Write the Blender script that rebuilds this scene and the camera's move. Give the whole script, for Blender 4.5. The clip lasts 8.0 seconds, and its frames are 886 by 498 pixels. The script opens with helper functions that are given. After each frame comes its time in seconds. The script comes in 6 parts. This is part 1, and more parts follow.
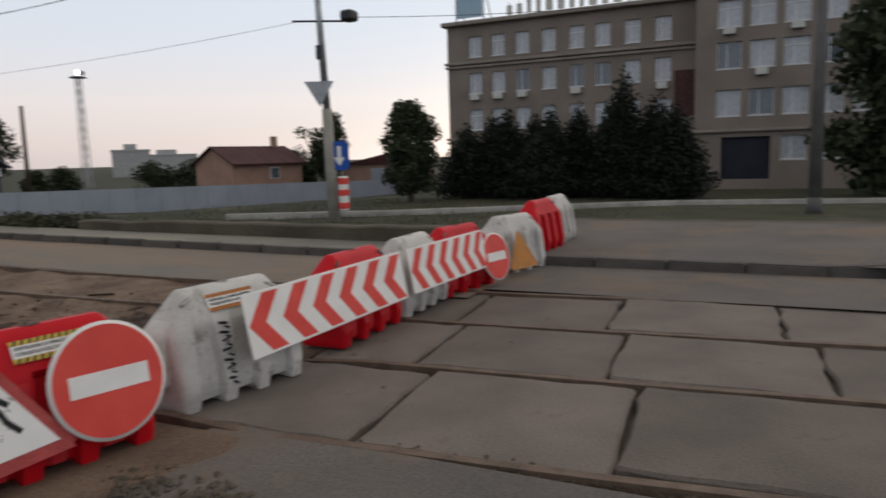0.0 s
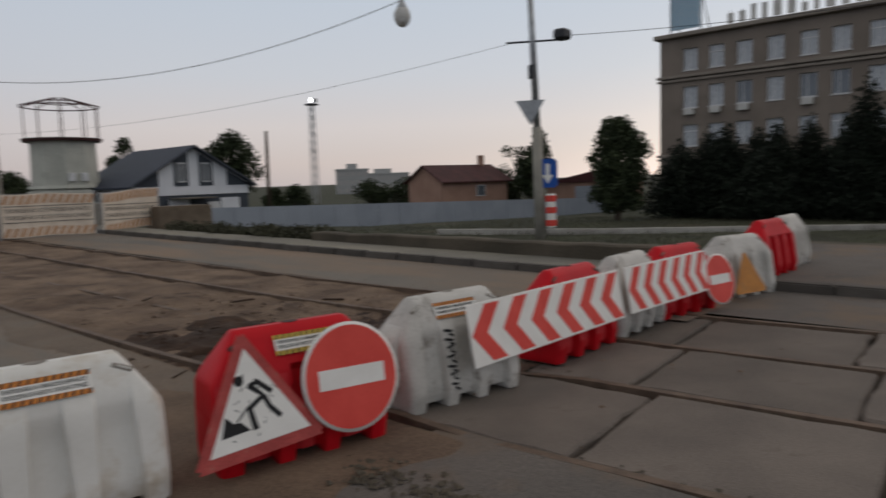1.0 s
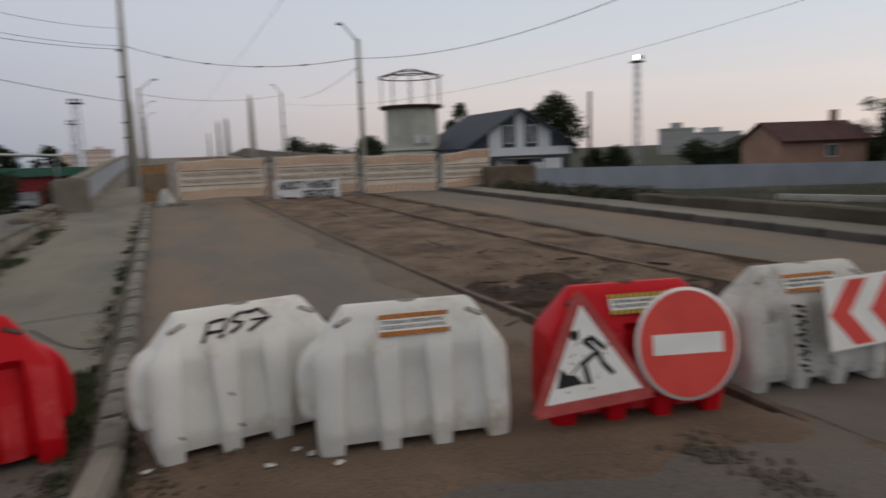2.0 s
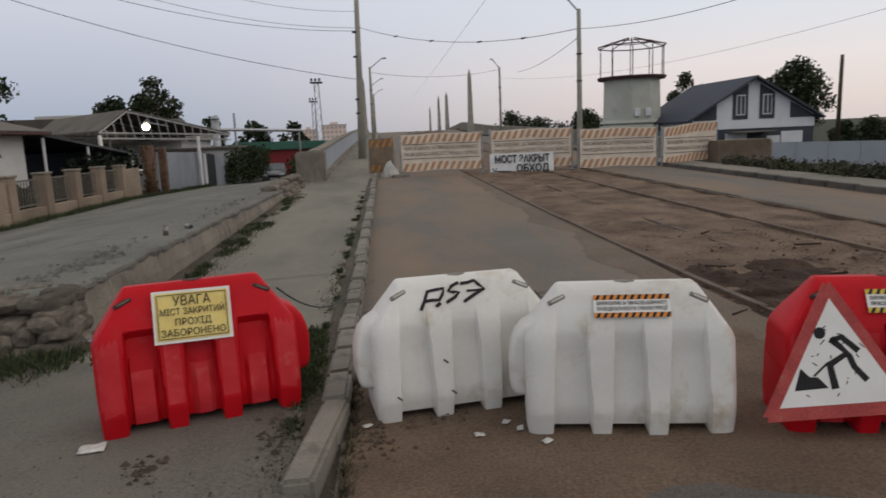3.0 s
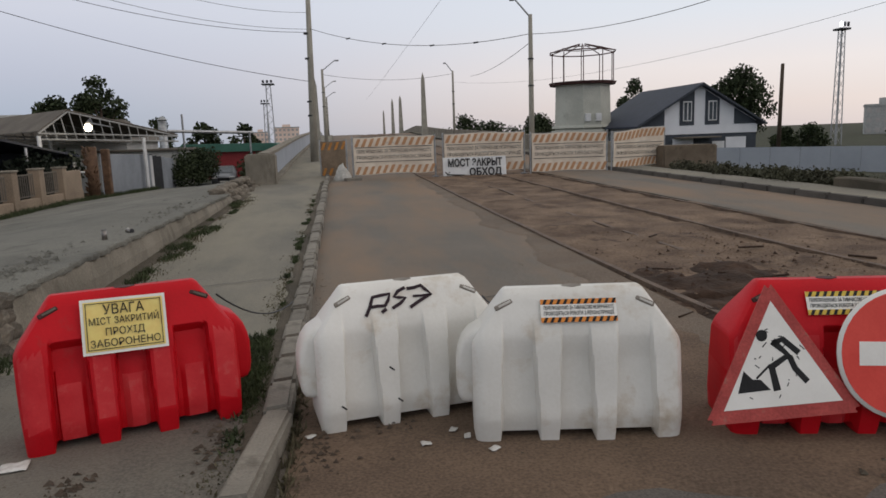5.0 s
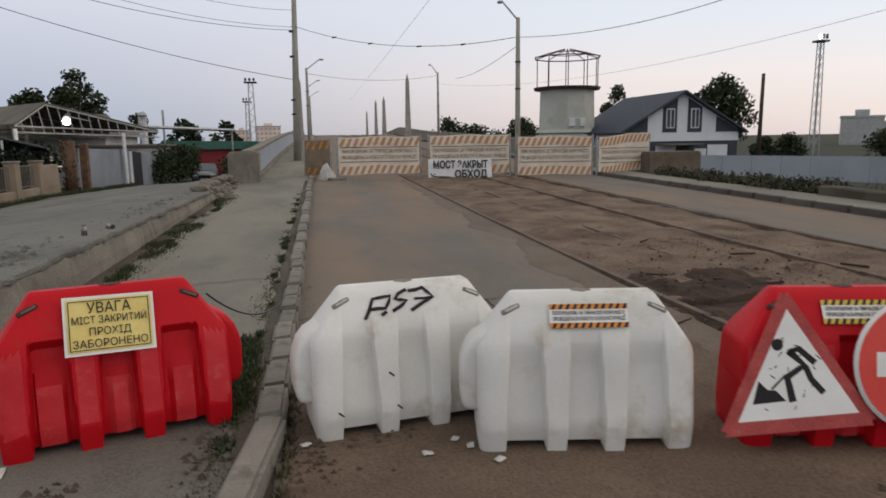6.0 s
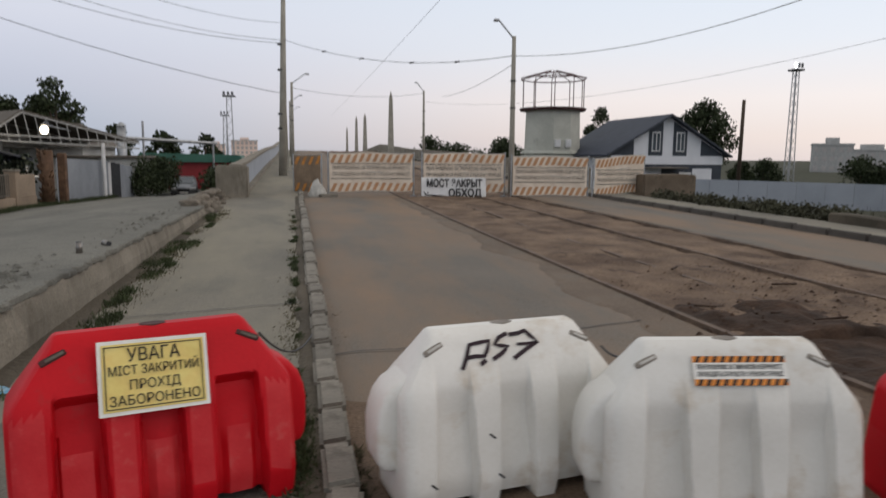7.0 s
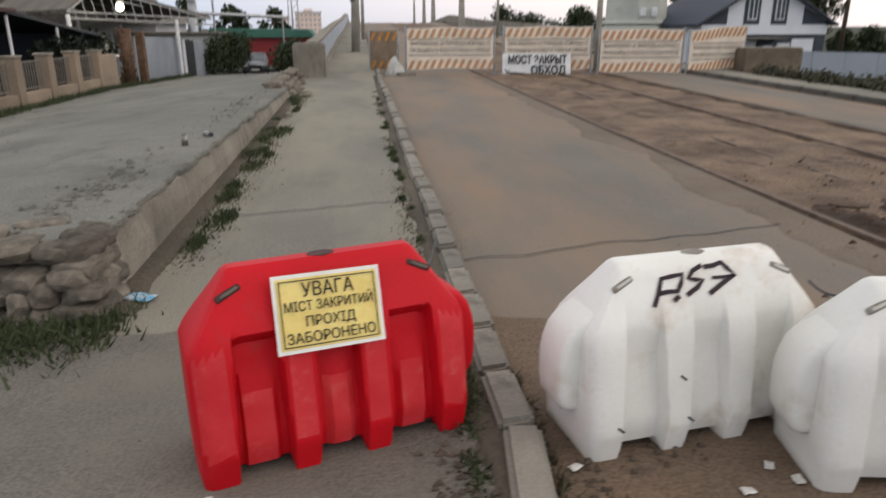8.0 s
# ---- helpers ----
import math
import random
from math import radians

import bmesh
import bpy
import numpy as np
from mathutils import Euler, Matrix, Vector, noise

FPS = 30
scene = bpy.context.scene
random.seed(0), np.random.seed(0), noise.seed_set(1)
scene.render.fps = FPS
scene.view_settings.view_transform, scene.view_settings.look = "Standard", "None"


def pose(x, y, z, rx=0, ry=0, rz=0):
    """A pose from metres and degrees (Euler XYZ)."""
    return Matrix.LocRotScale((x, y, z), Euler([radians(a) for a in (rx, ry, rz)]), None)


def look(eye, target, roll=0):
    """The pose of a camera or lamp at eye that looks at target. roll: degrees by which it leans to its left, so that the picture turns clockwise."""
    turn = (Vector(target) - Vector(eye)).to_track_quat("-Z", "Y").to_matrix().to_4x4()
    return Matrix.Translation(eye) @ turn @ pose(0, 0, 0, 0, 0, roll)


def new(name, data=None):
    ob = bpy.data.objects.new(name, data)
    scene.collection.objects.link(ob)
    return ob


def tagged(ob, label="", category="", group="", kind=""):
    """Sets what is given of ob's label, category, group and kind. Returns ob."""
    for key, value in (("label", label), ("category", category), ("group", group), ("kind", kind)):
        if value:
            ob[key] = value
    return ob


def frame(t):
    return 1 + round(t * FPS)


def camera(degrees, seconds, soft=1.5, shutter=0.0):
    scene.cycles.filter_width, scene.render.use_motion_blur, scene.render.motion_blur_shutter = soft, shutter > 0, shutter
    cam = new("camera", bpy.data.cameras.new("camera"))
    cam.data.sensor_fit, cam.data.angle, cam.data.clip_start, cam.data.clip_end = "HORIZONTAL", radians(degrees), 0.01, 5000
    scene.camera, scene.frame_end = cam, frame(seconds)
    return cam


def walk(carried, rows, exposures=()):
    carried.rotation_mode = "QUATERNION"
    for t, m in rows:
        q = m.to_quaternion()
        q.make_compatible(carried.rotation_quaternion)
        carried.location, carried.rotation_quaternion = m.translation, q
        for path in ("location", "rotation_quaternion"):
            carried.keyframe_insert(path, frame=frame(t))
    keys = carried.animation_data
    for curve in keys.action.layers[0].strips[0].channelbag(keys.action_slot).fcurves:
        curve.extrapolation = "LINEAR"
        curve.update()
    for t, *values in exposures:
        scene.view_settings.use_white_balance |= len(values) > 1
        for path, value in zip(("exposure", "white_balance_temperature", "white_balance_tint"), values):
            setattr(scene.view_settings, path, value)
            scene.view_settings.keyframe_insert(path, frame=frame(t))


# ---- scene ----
cam = camera(65.6, 8.0, soft=1.6, shutter=0.55)
PATH = [
    (0, (0.266, -0.382, 1.644), (2.061, 0.457, 1.377), -1.7),
    (0.5, (0.205, -0.327, 1.635), (1.872, 0.753, 1.402), -1.5),
    (1, (0.153, -0.272, 1.633), (1.639, 1.052, 1.435), -1.8),
    (1.5, (0.087, -0.235, 1.628), (1.292, 1.347, 1.409), -2.2),
    (2, (0.034, -0.21, 1.632), (0.781, 1.624, 1.354), -2.2),
    (2.2, (0.03, -0.18, 1.629), (0.598, 1.717, 1.354), -2.4),
    (3.3, (0.015, -0.118, 1.63), (0.14, 1.849, 1.289), -2.4),
    (3.5, (0.022, -0.115, 1.63), (0.155, 1.851, 1.285), -2.5),
    (4, (0.043, -0.119, 1.64), (0.2, 1.843, 1.284), -2.3),
    (4.5, (0.056, -0.119, 1.637), (0.333, 1.839, 1.333), -2.0),
    (4.7, (0.075, -0.085, 1.632), (0.363, 1.87, 1.32), -2.1),
    (5.8, (0.052, 0.02, 1.592), (0.362, 1.968, 1.265), -1.0),
    (6, (-0.029, 0.127, 1.589), (0.315, 2.072, 1.272), -0.8),
    (6.5, (-0.312, 0.471, 1.548), (0.101, 2.406, 1.256), 1.6),
    (6.8, (-0.415, 0.69, 1.545), (-0.112, 2.654, 1.314), -0.9),
    (7, (-0.533, 0.862, 1.572), (-0.115, 2.8, 1.307), 0.5),
    (7.5, (-0.788, 1.094, 1.619), (-0.477, 3.024, 1.193), 0.6),
    (8, (-0.956, 1.304, 1.704), (-0.735, 3.194, 1.09), -0.2),
]
ROWS = [(t, look(e, g, r)) for t, e, g, r in PATH]
walk(cam, ROWS, [(0.0, 0.07), (0.5, -0.05), (1.0, -0.3), (1.5, -0.3), (2.2, -0.1), (3.5, 0.08), (4.7, 0.1), (5.8, 0.2), (6.5, 0.2), (7.0, 0.22), (7.5, 0.1), (8.0, 0.75)])

# ---- world and light ----
world = bpy.data.worlds.new("sky")
scene.world = world
world.use_nodes = True
wn = world.node_tree.nodes
wl = world.node_tree.links
sky = wn.new("ShaderNodeTexSky")
sky.sky_type, sky.sun_disc = "NISHITA", False
sky.sun_elevation, sky.sun_rotation = radians(6.0), radians(75)
sky.air_density, sky.dust_density, sky.ozone_density = 1.0, 0.3, 3.0
pale = wn.new("ShaderNodeHueSaturation")
pale.inputs["Saturation"].default_value, pale.inputs["Value"].default_value = 0.5, 0.22
wl.new(sky.outputs[0], pale.inputs["Color"])
# dusk veil: pink band over the horizon, pale grey-blue above
where, axis, veil, blend = (wn.new(k) for k in ("ShaderNodeTexCoord", "ShaderNodeSeparateXYZ", "ShaderNodeValToRGB", "ShaderNodeMix"))
wl.new(where.outputs["Generated"], axis.inputs[0])
wl.new(axis.outputs["Z"], veil.inputs["Fac"])
for p, c in ((0.0, (0.6, 0.53, 0.55)), (0.03, (0.72, 0.61, 0.6)), (0.08, (0.8, 0.71, 0.7)), (0.15, (0.72, 0.73, 0.78)), (0.25, (0.67, 0.73, 0.82)), (0.6, (0.625, 0.615, 0.6))):
    e = veil.color_ramp.elements.new(p) if p else veil.color_ramp.elements[0]
    e.position, e.color = p, (*c, 1)
veil.color_ramp.elements[-1].color = (0.595, 0.565, 0.54, 1)
blend.data_type = "RGBA"
blend.inputs["Factor"].default_value = 0.85
wl.new(pale.outputs[0], blend.inputs["A"])
cool, side, turn = (wn.new(k) for k in ("ShaderNodeValToRGB", "ShaderNodeMapRange", "ShaderNodeMix"))
wl.new(axis.outputs["Z"], cool.inputs["Fac"])
for p, c in ((0.0, (0.31, 0.38, 0.49)), (0.04, (0.37, 0.42, 0.54)), (0.09, (0.48, 0.5, 0.61)), (0.17, (0.62, 0.63, 0.72)), (0.3, (0.66, 0.71, 0.79)), (0.6, (0.625, 0.615, 0.6))):
    e = cool.color_ramp.elements.new(p) if p else cool.color_ramp.elements[0]
    e.position, e.color = p, (*c, 1)
cool.color_ramp.elements[-1].color = (0.595, 0.565, 0.54, 1)
side.interpolation_type = "SMOOTHSTEP"
side.inputs["From Min"].default_value, side.inputs["From Max"].default_value = -0.45, 0.5
wl.new(axis.outputs["X"], side.inputs["Value"])
turn.data_type = "RGBA"
wl.new(side.outputs["Result"], turn.inputs["Factor"])
wl.new(cool.outputs["Color"], turn.inputs["A"])
wl.new(veil.outputs["Color"], turn.inputs["B"])
wl.new(turn.outputs["Result"], blend.inputs["B"])
wl.new(blend.outputs["Result"], wn["Background"].inputs["Color"])
wn["Background"].inputs["Strength"].default_value = 1.0
sun = new("dusk_sun", bpy.data.lights.new("dusk_sun", "SUN"))
sun.data.energy, sun.data.angle, sun.data.color = 0.5, radians(50), (1.0, 0.84, 0.74)
sun.matrix_world = look((0, 0, 0), (-0.8, 0.3, -0.55))

# ---- materials ----
def mat(name, c1, c2=None, scale=3.0, rough=0.8, bump=0.2, fine=40.0, metal=0.0, stain=None, stain_scale=1.2, stain_at=0.55, vary=0.0, spec=0.3, mottle=0.4, stretch=None, soft=0.14):
    """Two-scale noise colour, optional stains with a shape of their own, and fine relief."""
    m = bpy.data.materials.new(name)
    m.use_nodes = True
    nt = m.node_tree
    n, ln = nt.nodes, nt.links
    bs = n["Principled BSDF"]
    bs.inputs["Roughness"].default_value = rough
    bs.inputs["Metallic"].default_value = metal
    bs.inputs["Specular IOR Level"].default_value = spec
    co = n.new("ShaderNodeTexCoord")
    a, b = n.new("ShaderNodeTexNoise"), n.new("ShaderNodeTexNoise")
    a.inputs["Scale"].default_value, b.inputs["Scale"].default_value = scale, fine
    a.inputs["Detail"].default_value = b.inputs["Detail"].default_value = 5
    for q in (a, b):
        ln.new(co.outputs["Object"], q.inputs["Vector"])
    c2 = c2 or tuple(v * 0.72 for v in c1)
    ramp = n.new("ShaderNodeValToRGB")
    ramp.color_ramp.elements[0].position, ramp.color_ramp.elements[1].position = 0.35, 0.65
    ramp.color_ramp.elements[0].color, ramp.color_ramp.elements[1].color = (*c2, 1), (*c1, 1)
    ln.new(a.outputs["Fac"], ramp.inputs["Fac"])
    mix = n.new("ShaderNodeMix")
    mix.data_type, mix.blend_type = "RGBA", "OVERLAY"
    mix.inputs["Factor"].default_value = mottle
    ln.new(ramp.outputs["Color"], mix.inputs["A"])
    ln.new(b.outputs["Fac"], mix.inputs["B"])
    col = mix.outputs["Result"]
    if stain:
        s = n.new("ShaderNodeTexNoise")
        s.inputs["Scale"].default_value, s.inputs["Detail"].default_value, s.inputs["Roughness"].default_value = stain_scale, 7, 0.65
        if stretch:
            mp = n.new("ShaderNodeMapping")
            mp.inputs["Scale"].default_value = stretch
            ln.new(co.outputs["Object"], mp.inputs["Vector"])
            ln.new(mp.outputs[0], s.inputs["Vector"])
        else:
            ln.new(co.outputs["Object"], s.inputs["Vector"])
        sr = n.new("ShaderNodeMapRange")
        sr.inputs["From Min"].default_value, sr.inputs["From Max"].default_value = stain_at, stain_at + soft
        ln.new(s.outputs["Fac"], sr.inputs["Value"])
        sm = n.new("ShaderNodeMix")
        sm.data_type = "RGBA"
        ln.new(sr.outputs["Result"], sm.inputs["Factor"])
        ln.new(col, sm.inputs["A"])
        sm.inputs["B"].default_value = (*stain, 1)
        col = sm.outputs["Result"]
    if vary:
        oi, hs = n.new("ShaderNodeObjectInfo"), n.new("ShaderNodeHueSaturation")
        mr = n.new("ShaderNodeMapRange")
        mr.inputs["To Min"].default_value, mr.inputs["To Max"].default_value = 1 - vary, 1 + vary
        ln.new(oi.outputs["Random"], mr.inputs["Value"])
        ln.new(mr.outputs["Result"], hs.inputs["Value"])
        ln.new(col, hs.inputs["Color"])
        col = hs.outputs["Color"]
    ln.new(col, bs.inputs["Base Color"])
    if bump:
        bp = n.new("ShaderNodeBump")
        bp.inputs["Strength"].default_value, bp.inputs["Distance"].default_value = bump, 0.02
        ln.new(b.outputs["Fac"], bp.inputs["Height"])
        ln.new(bp.outputs["Normal"], bs.inputs["Normal"])
    return m


def glow(name, colour, strength):
    m = bpy.data.materials.new(name)
    m.use_nodes = True
    bs = m.node_tree.nodes["Principled BSDF"]
    bs.inputs["Emission Color"].default_value, bs.inputs["Emission Strength"].default_value = (*colour, 1), strength
    return m


M_ASPH = mat("asphalt", (0.185, 0.163, 0.138), (0.148, 0.135, 0.118), 0.45, 0.9, 0.35, 90, stain=(0.24, 0.172, 0.12), stain_scale=0.6, stain_at=0.4, stretch=(1.0, 0.28, 1.0), soft=0.24, mottle=0.75)
M_ASPH2 = mat("asphalt_dark", (0.14, 0.123, 0.11), (0.105, 0.094, 0.085), 0.7, 0.88, 0.35, 90, stain=(0.17, 0.125, 0.09), stain_scale=0.6, stain_at=0.5, mottle=0.75)
# Near pavement, darker than the stretch beyond its ragged edge.
M_PATCH = mat("dark_near_pavement", (0.17, 0.157, 0.132), (0.12, 0.11, 0.095), 0.9, 0.92, 0.5, 70, stain=(0.19, 0.172, 0.14), stain_scale=0.8, stain_at=0.5, soft=0.25, mottle=0.70)
M_WALK = mat("pavement_asphalt", (0.225, 0.208, 0.172), (0.165, 0.157, 0.135), 0.5, 0.92, 0.5, 70, stain=(0.262, 0.24, 0.188), stain_scale=0.7, stain_at=0.42, stretch=(1.0, 0.3, 1.0), soft=0.22, mottle=0.65)
M_STREET = mat("street_asphalt", (0.195, 0.19, 0.165), (0.14, 0.137, 0.12), 0.7, 0.92, 0.5, 60, stain=(0.1, 0.098, 0.088), stain_scale=0.8, stain_at=0.54, mottle=0.75)
M_DIRT = mat("tram_bed_dirt", (0.22, 0.155, 0.108), (0.105, 0.07, 0.049), 1.1, 0.95, 1.0, 30, stain=(0.065, 0.042, 0.03), stain_scale=1.3, stain_at=0.55, mottle=0.80)
M_SOIL = mat("verge_soil", (0.12, 0.1, 0.075), (0.07, 0.06, 0.045), 0.8, 0.95, 0.9, 30)
M_GRASS = mat("grass_ground", (0.045, 0.05, 0.022), (0.03, 0.03, 0.017), 0.5, 0.95, 0.9, 25, stain=(0.085, 0.07, 0.045), stain_scale=0.3, stain_at=0.57)
M_SLAB = mat("slab_concrete", (0.17, 0.143, 0.122), (0.118, 0.1, 0.087), 1.1, 0.88, 0.35, 70, stain=(0.085, 0.066, 0.053), stain_scale=1.6, stain_at=0.6, vary=0.15, mottle=0.70)
M_KERB = mat("kerb_concrete", (0.25, 0.23, 0.195), (0.17, 0.155, 0.132), 2.2, 0.88, 0.4, 60, stain=(0.11, 0.097, 0.08), stain_scale=2.5, stain_at=0.56, vary=0.15, mottle=0.25)
M_CONC = mat("old_concrete", (0.28, 0.25, 0.203), (0.185, 0.165, 0.132), 1.3, 0.9, 0.6, 45, stain=(0.12, 0.105, 0.083), stain_scale=2.6, stain_at=0.52, stretch=(1.0, 1.0, 0.35), soft=0.2)
# Dark from dirt and from the kerb face's shadow, both in the colour.
M_KERBD = mat("grimy_shaded_kerb", (0.12, 0.108, 0.096), (0.08, 0.072, 0.064), 2.2, 0.9, 0.4, 60, vary=0.15)
M_EARTH = mat("dug_earth", (0.068, 0.04, 0.026), (0.032, 0.02, 0.014), 2.2, 0.95, 1.0, 22)
# Windows lightened to go with the glow painted on the far walls.
M_FARWIN = mat("far_window", (0.45, 0.42, 0.4), (0.38, 0.36, 0.35), 1, 0.4, 0.0)
M_DUST = mat("brown_road_dirt", (0.178, 0.124, 0.086), (0.118, 0.083, 0.06), 1.4, 0.95, 0.6, 60, stain=(0.075, 0.055, 0.043), stain_scale=2.2, stain_at=0.6, mottle=0.75)
M_DUST2 = mat("thin_road_dust", (0.188, 0.146, 0.112), (0.15, 0.118, 0.092), 1.2, 0.95, 0.6, 60, stain=(0.17, 0.15, 0.125), stain_scale=1.6, stain_at=0.5, soft=0.25, mottle=0.7)
M_POLE = mat("pole_concrete", (0.36, 0.34, 0.29), (0.27, 0.255, 0.22), 1.5, 0.85, 0.3, 40)
# Grey darkened to carry the shade on the pole before the building.
M_GREYPOLE = mat("grey_pole_shaded", (0.13, 0.125, 0.12), (0.09, 0.087, 0.083), 1.5, 0.7, 0.2, 40)
M_STONE = mat("rubble_stone", (0.235, 0.205, 0.165), (0.13, 0.112, 0.09), 3.0, 0.9, 0.8, 30, vary=0.35)
M_RAIL = mat("rail_steel", (0.16, 0.112, 0.08), (0.095, 0.066, 0.048), 5, 0.65, 0.4, 60, metal=0.1, stain=(0.15, 0.1, 0.07), stain_scale=2.5, stain_at=0.55)
M_STEEL = mat("galvanised_steel", (0.42, 0.43, 0.44), (0.3, 0.31, 0.32), 6, 0.45, 0.1, 60, metal=0.7)
M_DARKST = mat("dark_steel", (0.06, 0.062, 0.066), (0.04, 0.04, 0.045), 6, 0.5, 0.1, 60, metal=0.4)
# Rust of the steelwork; also the painted shade of red barriers' holes.
M_RUSTDK = mat("rust_and_slot_shade", (0.11, 0.05, 0.045), (0.06, 0.03, 0.03), 5, 0.7, 0.3, 50, metal=0.3)
M_REDPL = mat("red_plastic", (0.57, 0.006, 0.014), (0.48, 0.005, 0.012), 2.0, 0.5, 0.06, 60, stain=(0.4, 0.03, 0.03), stain_scale=5, stain_at=0.62, spec=0.2, mottle=0.1)
# Paler red that puts the sky's sheen on ribs and panels into colour.
M_REDSHEEN = mat("red_plastic_sheen", (0.6, 0.04, 0.046), (0.54, 0.024, 0.031), 7.0, 0.55, 0.1, 60, stain=(0.58, 0.07, 0.07), stain_scale=14, stain_at=0.56, spec=0.2, mottle=0.1)
M_WHPL = mat("white_plastic", (0.79, 0.775, 0.73), (0.7, 0.685, 0.64), 2.2, 0.45, 0.06, 50, stain=(0.5, 0.41, 0.3), stain_scale=3.2, stain_at=0.54, soft=0.22, vary=0.05, spec=0.35, mottle=0.14)
M_GRUB = mat("grubby_white_plastic", (0.62, 0.6, 0.56), (0.46, 0.445, 0.41), 3.0, 0.6, 0.1, 50, stain=(0.24, 0.21, 0.18), stain_scale=5.5, stain_at=0.56, vary=0.06, spec=0.25, mottle=0.2)
# Filler cap tone; also the slots' shade put into colour.
M_SLOT = mat("slot_shade_and_filler", (0.32, 0.29, 0.25), (0.2, 0.175, 0.15), 8, 0.7)
M_WHITE = mat("sign_white", (0.88, 0.865, 0.82), (0.8, 0.785, 0.74), 4, 0.5, 0.05, 60, stain=(0.5, 0.45, 0.4), stain_scale=6, stain_at=0.68, mottle=0.15)
M_SIGNRED = mat("sign_red", (0.76, 0.085, 0.065), (0.68, 0.065, 0.05), 4, 0.5, 0.05, 60, stain=(0.5, 0.2, 0.16), stain_scale=5, stain_at=0.68, mottle=0.15)
M_FADERED = mat("faded_sign_red", (0.48, 0.085, 0.075), (0.36, 0.06, 0.055), 7, 0.65, 0.15, 60, stain=(0.3, 0.2, 0.16), stain_scale=7, stain_at=0.6)
M_BLACK = mat("black_paint", (0.02, 0.02, 0.022), (0.014, 0.014, 0.015), 5, 0.6, 0.05, 60)
M_SPRAY = mat("dark_spray_paint", (0.03, 0.012, 0.02), (0.02, 0.01, 0.015), 5, 0.6, 0.05, 60)
M_YELLOW = mat("yellow_sheet", (0.85, 0.66, 0.2), (0.78, 0.6, 0.16), 5, 0.3, 0.25, 14, spec=0.6)
M_ORANGE = mat("banner_orange", (0.56, 0.31, 0.17), (0.47, 0.26, 0.14), 5, 0.8, 0.1, 60)
M_STKOR = mat("sticker_orange", (0.75, 0.27, 0.05), (0.68, 0.24, 0.04), 5, 0.5, 0.05, 60)
M_STKYE = mat("sticker_yellow", (0.7, 0.5, 0.08), (0.62, 0.44, 0.07), 5, 0.5, 0.05, 60)
M_CREAM = mat("banner_cream", (0.8, 0.7, 0.58), (0.7, 0.6, 0.49), 3, 0.85, 0.2, 20, mottle=0.15)
M_SHEET = mat("white_cloth", (0.8, 0.8, 0.79), (0.72, 0.72, 0.72), 4, 0.85, 0.25, 20, mottle=0.15)
M_BLUE = mat("sign_blue", (0.02, 0.1, 0.42), (0.015, 0.08, 0.36), 5, 0.5, 0.03, 60)
M_FENCE = mat("grey_blue_fence", (0.36, 0.39, 0.44), (0.3, 0.33, 0.375), 0.6, 0.6, 0.05, 40, mottle=0.15)
M_SHEETM = mat("corrugated_grey", (0.3, 0.32, 0.35), (0.24, 0.26, 0.285), 1.0, 0.5, 0.05, 40, metal=0.2)
M_FACADE = mat("facade_stucco", (0.255, 0.212, 0.178), (0.205, 0.17, 0.142), 0.35, 0.92, 0.2, 14, stain=(0.17, 0.14, 0.118), stain_scale=0.25, stain_at=0.58, mottle=0.15)
M_TRIM = mat("facade_trim", (0.3, 0.26, 0.22), (0.24, 0.205, 0.175), 0.6, 0.9, 0.2, 14)
M_WFRAME = mat("window_white", (0.7, 0.7, 0.7), (0.6, 0.6, 0.6), 3, 0.5, 0.02, mottle=0.15)
M_GLASS = mat("window_glass", (0.1, 0.12, 0.14), (0.06, 0.075, 0.09), 0.3, 0.08, 0.0, 4, spec=1.0)
M_CURT = mat("curtained_glass", (0.42, 0.44, 0.46), (0.34, 0.36, 0.385), 0.12, 0.12, 0.0, 4, spec=0.9)
# Near-black of the gate and black roofing, also colouring blocks that replace shade.
M_GATESHADE = mat("gate_blue_and_shade", (0.018, 0.022, 0.036), (0.012, 0.015, 0.026), 1.0, 0.6, 0.1, 30)
M_BARK = mat("bark", (0.1, 0.075, 0.055), (0.06, 0.045, 0.035), 6, 0.95, 0.8, 30)
M_LEAF = mat("leaf_green", (0.042, 0.056, 0.022), (0.02, 0.03, 0.012), 1.2, 0.7, 0.0, 20)
M_CONIF = mat("conifer_green", (0.012, 0.019, 0.01), (0.006, 0.01, 0.005), 1.5, 0.8, 0.0, 20)
M_WEED = mat("weed_green", (0.06, 0.078, 0.032), (0.035, 0.045, 0.02), 3, 0.8, 0.0, 20)
M_DRYW = mat("dry_weed", (0.13, 0.115, 0.07), (0.075, 0.065, 0.04), 3, 0.85, 0.0, 20)
M_NAVY = mat("navy_roof", (0.03, 0.037, 0.06), (0.022, 0.028, 0.045), 2, 0.6, 0.2, 20)
M_SIDING = mat("white_siding", (0.75, 0.76, 0.79), (0.68, 0.69, 0.72), 1.0, 0.7, 0.05, 30, mottle=0.15)
M_GREYSID = mat("dark_grey_siding", (0.06, 0.07, 0.085), (0.045, 0.052, 0.065), 1.5, 0.7, 0.05, 30)
M_TOWER = mat("tower_plaster", (0.52, 0.52, 0.46), (0.43, 0.43, 0.38), 0.8, 0.9, 0.2, 20, stain=(0.34, 0.33, 0.29), stain_scale=0.9, stain_at=0.6)
M_SLATE = mat("slate_sheet", (0.17, 0.15, 0.125), (0.12, 0.105, 0.09), 0.8, 0.9, 0.3, 20)
